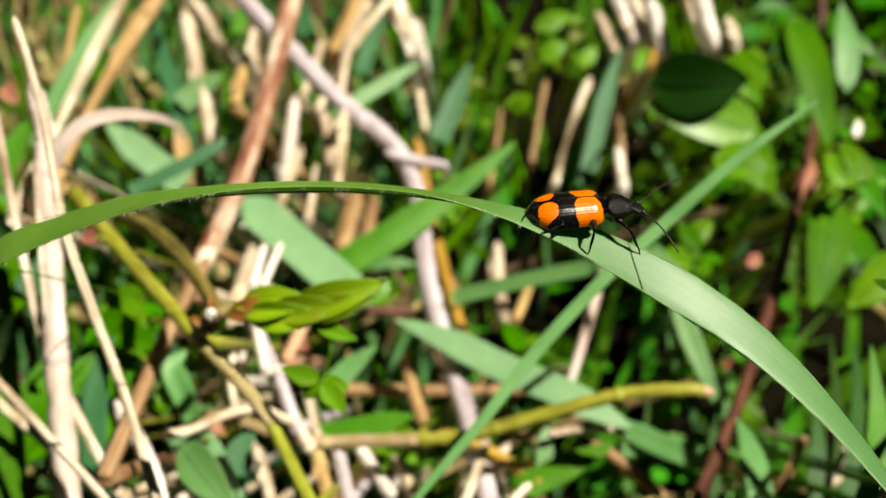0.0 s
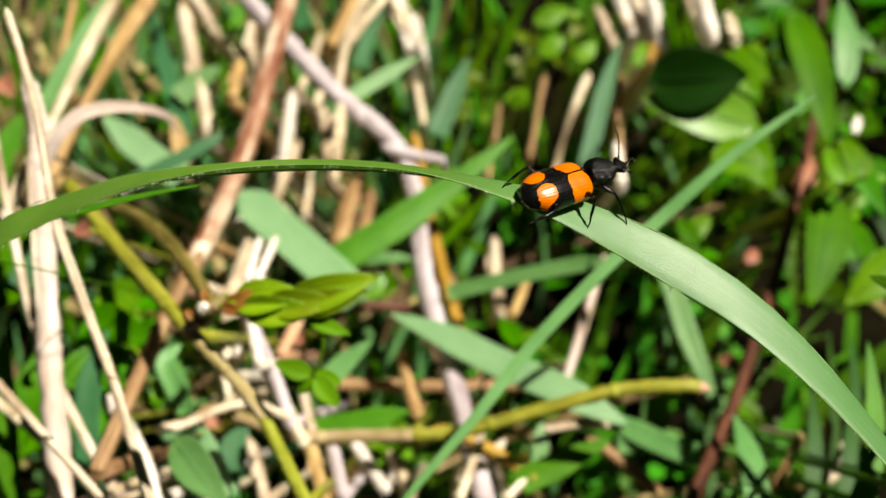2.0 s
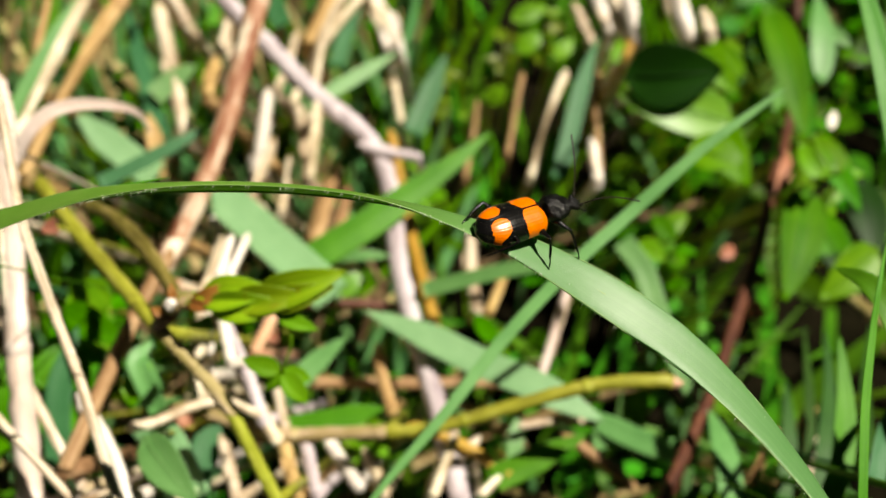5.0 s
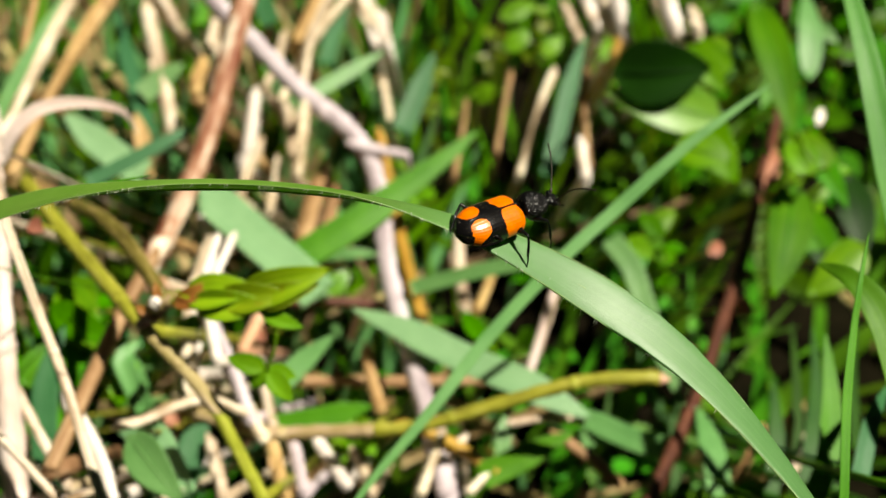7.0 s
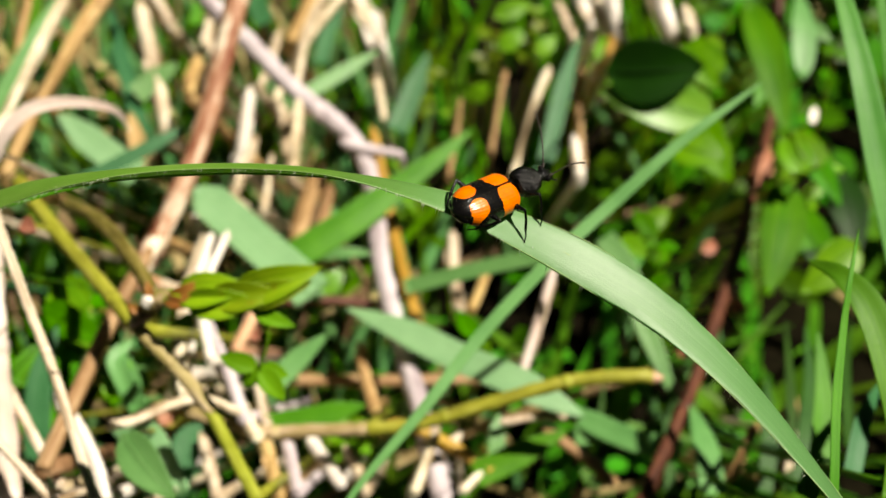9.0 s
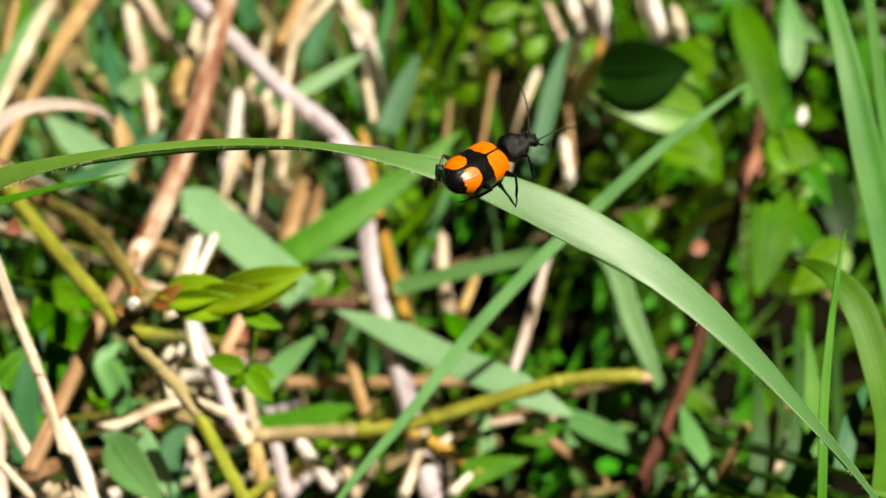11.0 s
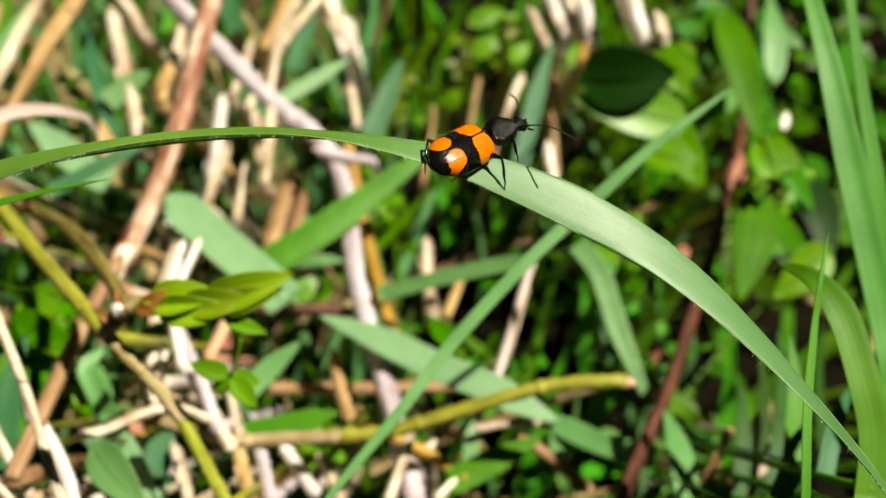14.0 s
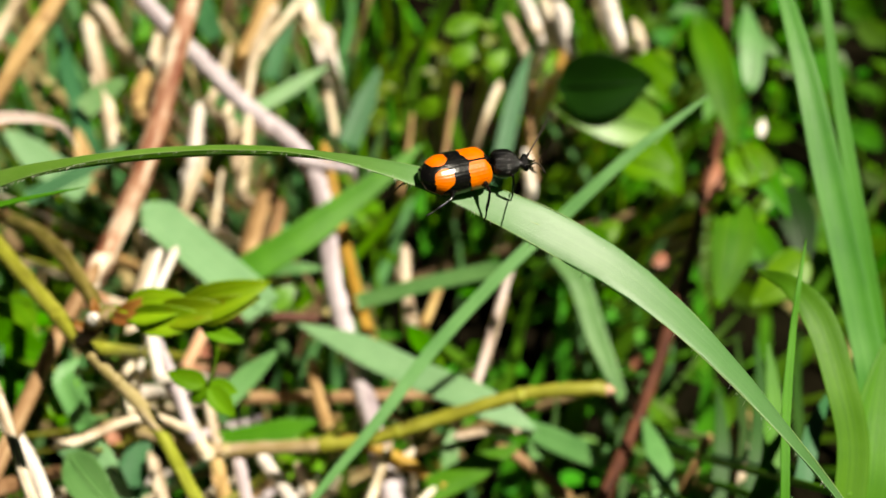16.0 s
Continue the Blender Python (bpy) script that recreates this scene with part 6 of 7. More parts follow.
    left = part("antenna", antenna(5.2), ob, "thin jointed dark antenna", False)
    right = part("antenna", antenna(5.2), ob, "thin jointed dark antenna", False)
    return ob, shield, head, left, right, legs


BEETLE, SHIELD, HEAD, FEELER_LEFT, FEELER_RIGHT, BUG_LEGS = beetle()
(FRONT_THIGH, FRONT_SHIN), (MIDDLE_THIGH, MIDDLE_SHIN), (HIND_THIGH, HIND_SHIN), (FAR_THIGH, FAR_SHIN) = BUG_LEGS


# ---- what moves: the blade sways, the beetle rides and turns on it, the feelers wave ----
def motions():
    walk(BLADE, [
        (0, pose(0.00000, 0.08003, 0.09501, 0.00, -0.00, 0.00)),
        (0.5, pose(0.00023, 0.07961, 0.09561, -0.99, 0.13, -0.29)),
        (1, pose(-0.00039, 0.08002, 0.09563, -0.49, -0.43, -0.29)),
        (1.5, pose(0.00001, 0.07837, 0.09529, -3.64, 2.17, 0.76)),
        (2, pose(0.00021, 0.07984, 0.09679, 0.73, -2.33, -1.73)),
        (2.5, pose(0.00065, 0.07875, 0.09556, -2.34, 0.64, -1.20)),
        (3, pose(0.00123, 0.07769, 0.09547, -2.07, 2.86, 0.50)),
        (3.5, pose(0.00105, 0.07911, 0.09563, -1.18, 0.77, -0.48)),
        (4, pose(0.00003, 0.07925, 0.09352, -3.43, 3.50, -0.05)),
        (6.5, pose(-0.00039, 0.07829, 0.09406, -2.57, 1.08, -1.61)),
        (7, pose(-0.00031, 0.07869, 0.09391, -1.58, 3.23, 0.94)),
        (7.5, pose(-0.00115, 0.08031, 0.09324, -1.19, 1.87, 1.09)),
        (8, pose(-0.00096, 0.08066, 0.09456, 1.16, -0.19, 0.41)),
        (8.5, pose(-0.00134, 0.08031, 0.09412, 0.36, -0.09, 0.60)),
        (9, pose(-0.00112, 0.07889, 0.09580, 0.45, -0.84, 0.39)),
        (11.5, pose(-0.00078, 0.08079, 0.09754, 4.15, -1.49, 4.69)),
        (12, pose(-0.00054, 0.08016, 0.09775, 2.93, -1.49, 3.85)),
        (12.5, pose(-0.00070, 0.07986, 0.09764, 2.82, -1.99, 3.02)),
        (13, pose(-0.00074, 0.08078, 0.09852, 5.15, -3.46, 3.72)),
        (13.5, pose(-0.00030, 0.08112, 0.09880, 4.77, -2.98, 4.79)),
        (14, pose(-0.00018, 0.08129, 0.09860, 4.82, -3.31, 3.63)),
        (14.5, pose(-0.00006, 0.08222, 0.09862, 6.25, -4.35, 3.05)),
        (15, pose(0.00081, 0.08259, 0.09788, 4.90, -3.40, 2.00)),
        (15.5, pose(0.00053, 0.08314, 0.09724, 3.43, -3.00, 1.99)),
        (16, pose(0.00085, 0.08324, 0.09609, 1.93, -1.96, 1.28)),
    ])
    walk(BEETLE, [
        (0, pose(0.01069, 0.07909, 0.09629, 1.70, -1.73, 8.32)),
        (0.5, pose(0.01042, 0.07871, 0.09709, -1.71, -1.33, 9.94)),
        (1, pose(0.01047, 0.07908, 0.09700, 2.04, 0.07, 11.51)),
        (1.5, pose(0.01032, 0.07776, 0.09653, 3.31, 0.34, 12.86)),
        (2, pose(0.00993, 0.07848, 0.09857, 12.14, 4.03, 34.56)),
        (2.5, pose(0.01027, 0.07751, 0.09695, 12.34, 4.95, 33.90)),
        (3, pose(0.00992, 0.07689, 0.09692, 12.00, 4.59, 32.79)),
        (3.5, pose(0.01006, 0.07805, 0.09718, 11.98, 4.72, 35.23)),
        (4, pose(0.00976, 0.07853, 0.09474, 10.15, 4.38, 30.30)),
        (6.5, pose(0.01009, 0.07664, 0.09492, 16.67, 3.90, 38.75)),
        (7, pose(0.00968, 0.07768, 0.09470, 15.74, 4.38, 36.89)),
        (7.5, pose(0.00975, 0.07920, 0.09389, 16.46, 3.01, 35.69)),
        (8, pose(0.00984, 0.07941, 0.09555, 20.22, 4.16, 40.91)),
        (8.5, pose(0.01004, 0.07885, 0.09474, 18.44, 3.48, 40.58)),
        (9, pose(0.01001, 0.07749, 0.09668, 19.03, 5.36, 42.63)),
        (11.5, pose(0.01050, 0.08000, 0.09826, 19.39, 2.24, 47.92)),
        (12, pose(0.01041, 0.07923, 0.09862, 18.06, 1.96, 47.49)),
        (12.5, pose(0.01040, 0.07866, 0.09846, 20.88, 4.05, 48.69)),
        (13, pose(0.01055, 0.07976, 0.09953, 19.88, 2.84, 49.07)),
        (13.5, pose(0.01036, 0.08016, 0.09980, 21.52, 3.81, 50.24)),
        (14, pose(0.01047, 0.08021, 0.09975, 18.69, 3.78, 46.72)),
        (14.5, pose(0.01095, 0.08126, 0.10005, 20.88, 1.24, 42.72)),
        (15, pose(0.01190, 0.08150, 0.09917, 23.74, 4.74, 20.77)),
        (15.5, pose(0.01195, 0.08205, 0.09847, 25.48, 2.75, 29.86)),
        (16, pose(0.01223, 0.08217, 0.09731, 25.50, 4.12, 26.22)),
    ])
    walk(SHIELD, [
        (0, pose(0.00158, 0.00000, 0.00126, 0.00, 16.01, -4.33)),
        (0.5, pose(0.00158, 0.00000, 0.00126, 0.00, 19.27, 3.30)),
        (1, pose(0.00158, 0.00000, 0.00126, 0.00, 10.10, -6.17)),
        (1.5, pose(0.00158, 0.00000, 0.00126, 0.00, 13.89, -1.09)),
        (2, pose(0.00158, 0.00000, 0.00126, 0.00, -4.13, -9.88)),
        (2.5, pose(0.00158, 0.00000, 0.00126, 0.00, -5.20, -13.83)),
        (3, pose(0.00158, 0.00000, 0.00126, 0.00, -3.34, -14.68)),
        (3.5, pose(0.00158, 0.00000, 0.00126, 0.00, -4.80, -14.96)),
        (4, pose(0.00158, 0.00000, 0.00126, 0.00, 1.69, -13.16)),
        (6.5, pose(0.00158, 0.00000, 0.00126, 0.00, 1.14, -5.58)),
        (7, pose(0.00158, 0.00000, 0.00126, 0.00, -3.29, -10.48)),
        (7.5, pose(0.00158, 0.00000, 0.00126, 0.00, -2.29, -10.86)),
        (8, pose(0.00158, 0.00000, 0.00126, 0.00, -7.33, -12.50)),
        (8.5, pose(0.00158, 0.00000, 0.00126, 0.00, -3.83, -14.36)),
        (9, pose(0.00158, 0.00000, 0.00126, 0.00, -6.86, -10.19)),
        (11.5, pose(0.00158, 0.00000, 0.00126, 0.00, -7.61, -13.01)),
        (12, pose(0.00158, 0.00000, 0.00126, 0.00, -6.43, -12.19)),
        (12.5, pose(0.00158, 0.00000, 0.00126, 0.00, -10.55, -13.97)),
        (13, pose(0.00158, 0.00000, 0.00126, 0.00, -6.88, -11.10)),
        (13.5, pose(0.00158, 0.00000, 0.00126, 0.00, -10.96, -10.37)),
        (14, pose(0.00158, 0.00000, 0.00126, 0.00, -12.77, -18.77)),
        (14.5, pose(0.00158, 0.00000, 0.00126, 0.00, -8.10, -22.97)),
        (15, pose(0.00158, 0.00000, 0.00126, 0.00, 2.06, -19.21)),
        (15.5, pose(0.00158, 0.00000, 0.00126, 0.00, -5.24, -17.23)),
        (16, pose(0.00158, 0.00000, 0.00126, 0.00, -3.46, -17.60)),
    ])
    walk(HEAD, [
        (0, pose(0.00158, 0.00000, 0.00126, 0.00, 16.01, -4.33)),
        (0.5, pose(0.00158, 0.00000, 0.00126, 0.00, 19.27, 3.30)),
        (1, pose(0.00158, 0.00000, 0.00126, 0.00, 10.10, -6.17)),
        (1.5, pose(0.00158, 0.00000, 0.00126, 0.00, 13.89, -1.09)),
        (2, pose(0.00158, 0.00000, 0.00126, 0.00, -4.13, -9.88)),
        (2.5, pose(0.00158, 0.00000, 0.00126, 0.00, -5.20, -13.83)),
        (3, pose(0.00158, 0.00000, 0.00126, 0.00, -3.34, -14.68)),
        (3.5, pose(0.00158, 0.00000, 0.00126, 0.00, -4.80, -14.96)),
        (4, pose(0.00158, 0.00000, 0.00126, 0.00, 1.69, -13.16)),
        (6.5, pose(0.00158, 0.00000, 0.00126, 0.00, 1.14, -5.58)),
        (7, pose(0.00158, 0.00000, 0.00126, 0.00, -3.29, -10.48)),
        (7.5, pose(0.00158, 0.00000, 0.00126, 0.00, -2.29, -10.86)),
        (8, pose(0.00158, 0.00000, 0.00126, 0.00, -7.33, -12.50)),
        (8.5, pose(0.00158, 0.00000, 0.00126, 0.00, -3.83, -14.36)),
        (9, pose(0.00158, 0.00000, 0.00126, 0.00, -6.86, -10.19)),
        (11.5, pose(0.00158, 0.00000, 0.00126, 0.00, -7.61, -13.01)),
        (12, pose(0.00158, 0.00000, 0.00126, 0.00, -6.43, -12.19)),
        (12.5, pose(0.00158, 0.00000, 0.00126, 0.00, -10.55, -13.97)),
        (13, pose(0.00158, 0.00000, 0.00126, 0.00, -6.88, -11.10)),
        (13.5, pose(0.00158, 0.00000, 0.00126, 0.00, -10.96, -10.37)),
        (14, pose(0.00158, 0.00000, 0.00126, 0.00, -12.77, -18.77)),
        (14.5, pose(0.00158, 0.00000, 0.00126, 0.00, -8.10, -22.97)),
        (15, pose(0.00158, 0.00000, 0.00126, 0.00, 2.06, -19.21)),
        (15.5, pose(0.00158, 0.00000, 0.00126, 0.00, -5.24, -17.23)),
        (16, pose(0.00158, 0.00000, 0.00126, 0.00, -3.46, -17.60)),
    ])
    walk(FEELER_LEFT, [
        (0, pose(0.00527, 0.00014, 0.00066, 0.00, 1.01, 32.67)),
        (0.5, pose(0.00518, 0.00063, 0.00046, -0.00, -39.20, 8.43)),
        (1, pose(0.00531, 0.00002, 0.00105, 0.00, -19.01, 23.63)),
        (1.5, pose(0.00528, 0.00035, 0.00080, 0.00, 11.44, 80.15)),
        (2, pose(0.00525, -0.00021, 0.00197, 0.00, 9.94, 51.62)),
        (2.5, pose(0.00521, -0.00046, 0.00203, -0.00, -17.89, 62.51)),
        (3, pose(0.00523, -0.00052, 0.00192, 0.00, -22.00, 63.56)),
        (3.5, pose(0.00521, -0.00054, 0.00201, 0.00, -1.79, 55.57)),
        (4, pose(0.00528, -0.00044, 0.00159, -0.00, -31.09, 65.60)),
        (6.5, pose(0.00530, 0.00006, 0.00163, -0.00, -43.60, 70.43)),
        (7, pose(0.00525, -0.00025, 0.00191, 0.00, -7.71, 55.67)),
        (7.5, pose(0.00526, -0.00028, 0.00185, 0.00, -17.54, 61.63)),
        (8, pose(0.00519, -0.00037, 0.00217, 0.00, -7.45, 56.73)),
        (8.5, pose(0.00522, -0.00050, 0.00195, 0.00, -2.51, 50.70)),
        (9, pose(0.00521, -0.00023, 0.00214, 0.00, -17.48, 60.79)),
        (11.5, pose(0.00518, -0.00040, 0.00219, -0.00, -11.95, 55.71)),
        (12, pose(0.00521, -0.00035, 0.00211, 0.00, -22.53, 63.40)),
        (12.5, pose(0.00512, -0.00045, 0.00237, 0.00, -14.97, 57.95)),
        (13, pose(0.00520, -0.00028, 0.00214, 0.00, -3.11, 48.99)),
        (13.5, pose(0.00514, -0.00022, 0.00240, -0.00, 3.83, 43.72)),
        (14, pose(0.00503, -0.00073, 0.00251, 0.00, 19.98, 43.00)),
        (14.5, pose(0.00505, -0.00102, 0.00222, 0.00, 24.87, 25.51)),
        (15, pose(0.00522, -0.00082, 0.00157, 0.00, 24.70, 23.77)),
        (15.5, pose(0.00518, -0.00068, 0.00204, 0.00, 10.43, 45.00)),
        (16, pose(0.00519, -0.00071, 0.00192, 0.00, -2.94, 39.86)),
    ])
    walk(FEELER_RIGHT, [
        (0, pose(0.00521, -0.00070, 0.00066, 0.00, 7.71, -69.91)),
        (0.5, pose(0.00523, -0.00021, 0.00046, 0.00, -17.31, -73.31)),
        (1, pose(0.00522, -0.00082, 0.00105, -0.00, -26.75, -76.83)),
        (1.5, pose(0.00526, -0.00049, 0.00080, -0.00, -47.90, -74.94)),
        (2, pose(0.00510, -0.00104, 0.00197, 0.00, -45.60, -131.75)),
        (2.5, pose(0.00501, -0.00128, 0.00203, 0.00, -52.66, -119.99)),
        (3, pose(0.00501, -0.00133, 0.00192, 0.00, -54.02, -110.88)),
        (3.5, pose(0.00499, -0.00135, 0.00201, 0.00, -48.78, -74.39)),
        (4, pose(0.00509, -0.00125, 0.00159, 0.00, -53.82, -88.28)),
        (6.5, pose(0.00522, -0.00078, 0.00163, 0.00, 12.76, 1.09)),
        (7, pose(0.00510, -0.00108, 0.00191, 0.00, -54.39, -89.06)),
        (7.5, pose(0.00511, -0.00111, 0.00185, 0.00, -53.70, -78.97)),
        (8, pose(0.00501, -0.00119, 0.00217, -0.00, -60.20, -97.64)),
        (8.5, pose(0.00501, -0.00131, 0.00195, 0.00, -57.95, -93.50)),
        (9, pose(0.00506, -0.00105, 0.00214, 0.00, 10.04, 1.76)),
        (11.5, pose(0.00499, -0.00122, 0.00219, -0.00, 4.54, -7.85)),
        (12, pose(0.00503, -0.00118, 0.00211, -0.00, 5.02, -7.14)),
        (12.5, pose(0.00492, -0.00127, 0.00237, -0.00, 2.03, -8.10)),
        (13, pose(0.00504, -0.00111, 0.00214, 0.00, 2.41, -8.34)),
        (13.5, pose(0.00499, -0.00105, 0.00240, 0.00, -0.93, -7.99)),
        (14, pose(0.00476, -0.00153, 0.00251, 0.00, -29.44, -93.72)),
        (14.5, pose(0.00472, -0.00179, 0.00222, 0.00, -47.01, -120.37)),
        (15, pose(0.00494, -0.00162, 0.00157, 0.00, -15.81, -73.07)),
        (15.5, pose(0.00493, -0.00148, 0.00204, 0.00, -53.67, -120.72)),
        (16, pose(0.00494, -0.00151, 0.00192, 0.00, -49.58, -117.26)),
    ])
    walk(MIDDLE_THIGH, [
        (0, pose(0.00105, -0.00079, 0.00058, -9.07, -14.11, -94.12)),
        (0.5, pose(0.00105, -0.00079, 0.00058, -9.09, -13.15, -94.39)),
        (1, pose(0.00105, -0.00079, 0.00058, -7.12, -14.57, -90.59)),
        (1.5, pose(0.00105, -0.00079, 0.00058, -12.13, -19.14, -98.07)),
        (2, pose(0.00105, -0.00079, 0.00058, -8.57, -29.42, -89.33)),
        (2.5, pose(0.00105, -0.00079, 0.00058, -2.49, -20.59, -82.39)),
        (3, pose(0.00105, -0.00079, 0.00058, -3.10, -22.09, -83.18)),
        (3.5, pose(0.00105, -0.00079, 0.00058, -2.96, -17.02, -83.39)),
        (4, pose(0.00105, -0.00079, 0.00058, -2.75, -7.52, -83.69)),
        (6.5, pose(0.00105, -0.00079, 0.00058, -6.62, -26.00, -87.57)),
        (7, pose(0.00105, -0.00079, 0.00058, -5.52, -18.36, -87.30)),
        (7.5, pose(0.00105, -0.00079, 0.00058, -4.62, -17.28, -86.02)),
        (8, pose(0.00105, -0.00079, 0.00058, -5.50, -23.18, -86.51)),
        (8.5, pose(0.00105, -0.00079, 0.00058, -5.23, -22.02, -86.30)),
        (9, pose(0.00105, -0.00079, 0.00058, -4.96, -26.97, -85.15)),
        (11.5, pose(0.00105, -0.00079, 0.00058, -4.82, -25.77, -85.15)),
        (12, pose(0.00105, -0.00079, 0.00058, -5.63, -26.98, -86.05)),
        (12.5, pose(0.00105, -0.00079, 0.00058, -4.47, -37.85, -82.89)),
        (13, pose(0.00105, -0.00079, 0.00058, -4.99, -29.73, -84.75)),
        (13.5, pose(0.00105, -0.00079, 0.00058, -4.27, -35.62, -83.03)),
        (14, pose(0.00105, -0.00079, 0.00058, -2.91, -28.36, -82.34)),
        (14.5, pose(0.00105, -0.00079, 0.00058, -4.54, -26.30, -84.69)),
        (15, pose(0.00105, -0.00079, 0.00058, -9.89, -12.88, -95.91)),
        (15.5, pose(0.00105, -0.00079, 0.00058, -9.99, -21.76, -93.63)),
        (16, pose(0.00105, -0.00079, 0.00058, -9.93, -27.06, -91.87)),
    ])
    walk(MIDDLE_SHIN, [
        (0, pose(0.00200, 0.00000, 0.00000, 0.00, 104.66, 0.00)),
        (0.5, pose(0.00200, 0.00000, 0.00000, 0.00, 109.44, 0.00)),
        (1, pose(0.00200, 0.00000, 0.00000, 0.00, 110.86, 0.00)),
        (1.5, pose(0.00200, 0.00000, 0.00000, 0.00, 103.97, 0.00)),
        (2, pose(0.00200, 0.00000, 0.00000, 0.00, 104.30, 0.00)),
        (2.5, pose(0.00200, 0.00000, 0.00000, 0.00, 87.27, 0.00)),
        (3, pose(0.00200, 0.00000, 0.00000, 0.00, 92.10, 0.00)),
        (3.5, pose(0.00200, 0.00000, 0.00000, 0.00, 79.65, 0.00)),
        (4, pose(0.00200, 0.00000, 0.00000, 0.00, 75.90, 0.00)),
        (6.5, pose(0.00200, 0.00000, 0.00000, 0.00, 91.19, 0.00)),
        (7, pose(0.00200, 0.00000, 0.00000, 0.00, 82.88, 0.00)),
        (7.5, pose(0.00200, 0.00000, 0.00000, 0.00, 82.77, 0.00)),
        (8, pose(0.00200, 0.00000, 0.00000, 0.00, 82.75, 0.00)),
        (8.5, pose(0.00200, 0.00000, 0.00000, 0.00, 85.07, 0.00)),
        (9, pose(0.00200, 0.00000, 0.00000, 0.00, 88.65, 0.00)),
        (11.5, pose(0.00200, 0.00000, 0.00000, 0.00, 89.33, 0.00)),
        (12, pose(0.00200, 0.00000, 0.00000, 0.00, 91.58, 0.00)),
        (12.5, pose(0.00200, 0.00000, 0.00000, 0.00, 100.54, 0.00)),
        (13, pose(0.00200, 0.00000, 0.00000, 0.00, 91.45, 0.00)),
        (13.5, pose(0.00200, 0.00000, 0.00000, 0.00, 93.63, 0.00)),
        (14, pose(0.00200, 0.00000, 0.00000, 0.00, 88.13, 0.00)),
        (14.5, pose(0.00200, 0.00000, 0.00000, 0.00, 87.67, 0.00)),
        (15, pose(0.00200, 0.00000, 0.00000, 0.00, 54.65, 0.00)),
        (15.5, pose(0.00200, 0.00000, 0.00000, 0.00, 72.87, 0.00)),
        (16, pose(0.00200, 0.00000, 0.00000, 0.00, 82.02, 0.00)),
    ])
    walk(FRONT_THIGH, [
        (0, pose(0.00273, -0.00063, 0.00068, 15.89, 29.03, -40.75)),
        (0.5, pose(0.00273, -0.00063, 0.00068, 17.21, 28.01, -37.96)),
        (1, pose(0.00273, -0.00063, 0.00068, 15.23, 21.16, -42.39)),
        (1.5, pose(0.00273, -0.00063, 0.00068, 12.67, 27.82, -47.35)),
        (2, pose(0.00273, -0.00063, 0.00068, 1.07, -9.35, -70.07)),
        (2.5, pose(0.00273, -0.00063, 0.00068, 2.07, -6.20, -68.53)),
        (3, pose(0.00273, -0.00063, 0.00068, 3.36, 1.07, -66.18)),
        (3.5, pose(0.00273, -0.00063, 0.00068, 2.29, -5.90, -68.19)),
        (4, pose(0.00273, -0.00063, 0.00068, 3.45, 12.34, -65.49)),
        (6.5, pose(0.00273, -0.00063, 0.00068, 1.52, -37.40, -70.58)),
        (7, pose(0.00273, -0.00063, 0.00068, 3.46, -25.49, -68.11)),
        (7.5, pose(0.00273, -0.00063, 0.00068, 3.32, -26.27, -68.32)),
        (8, pose(0.00273, -0.00063, 0.00068, -4.49, -36.64, -74.59)),
        (8.5, pose(0.00273, -0.00063, 0.00068, 3.77, -43.11, -69.79)),
        (9, pose(0.00273, -0.00063, 0.00068, -7.58, -40.61, -75.77)),
        (11.5, pose(0.00273, -0.00063, 0.00068, 1.59, -49.35, -71.13)),
        (12, pose(0.00273, -0.00063, 0.00068, 1.84, -49.62, -71.08)),
        (12.5, pose(0.00273, -0.00063, 0.00068, 0.28, -55.69, -71.55)),
        (13, pose(0.00273, -0.00063, 0.00068, -0.43, -59.40, -71.54)),
        (13.5, pose(0.00273, -0.00063, 0.00068, 5.21, -66.19, -73.01)),
        (14, pose(0.00273, -0.00063, 0.00068, 5.64, -59.62, -71.92)),
        (14.5, pose(0.00273, -0.00063, 0.00068, 2.26, -50.42, -71.03)),
        (15, pose(0.00273, -0.00063, 0.00068, 7.11, -27.63, -64.83)),
        (15.5, pose(0.00273, -0.00063, 0.00068, -2.45, -30.81, -73.64)),
        (16, pose(0.00273, -0.00063, 0.00068, 1.53, -40.51, -70.72)),
    ])
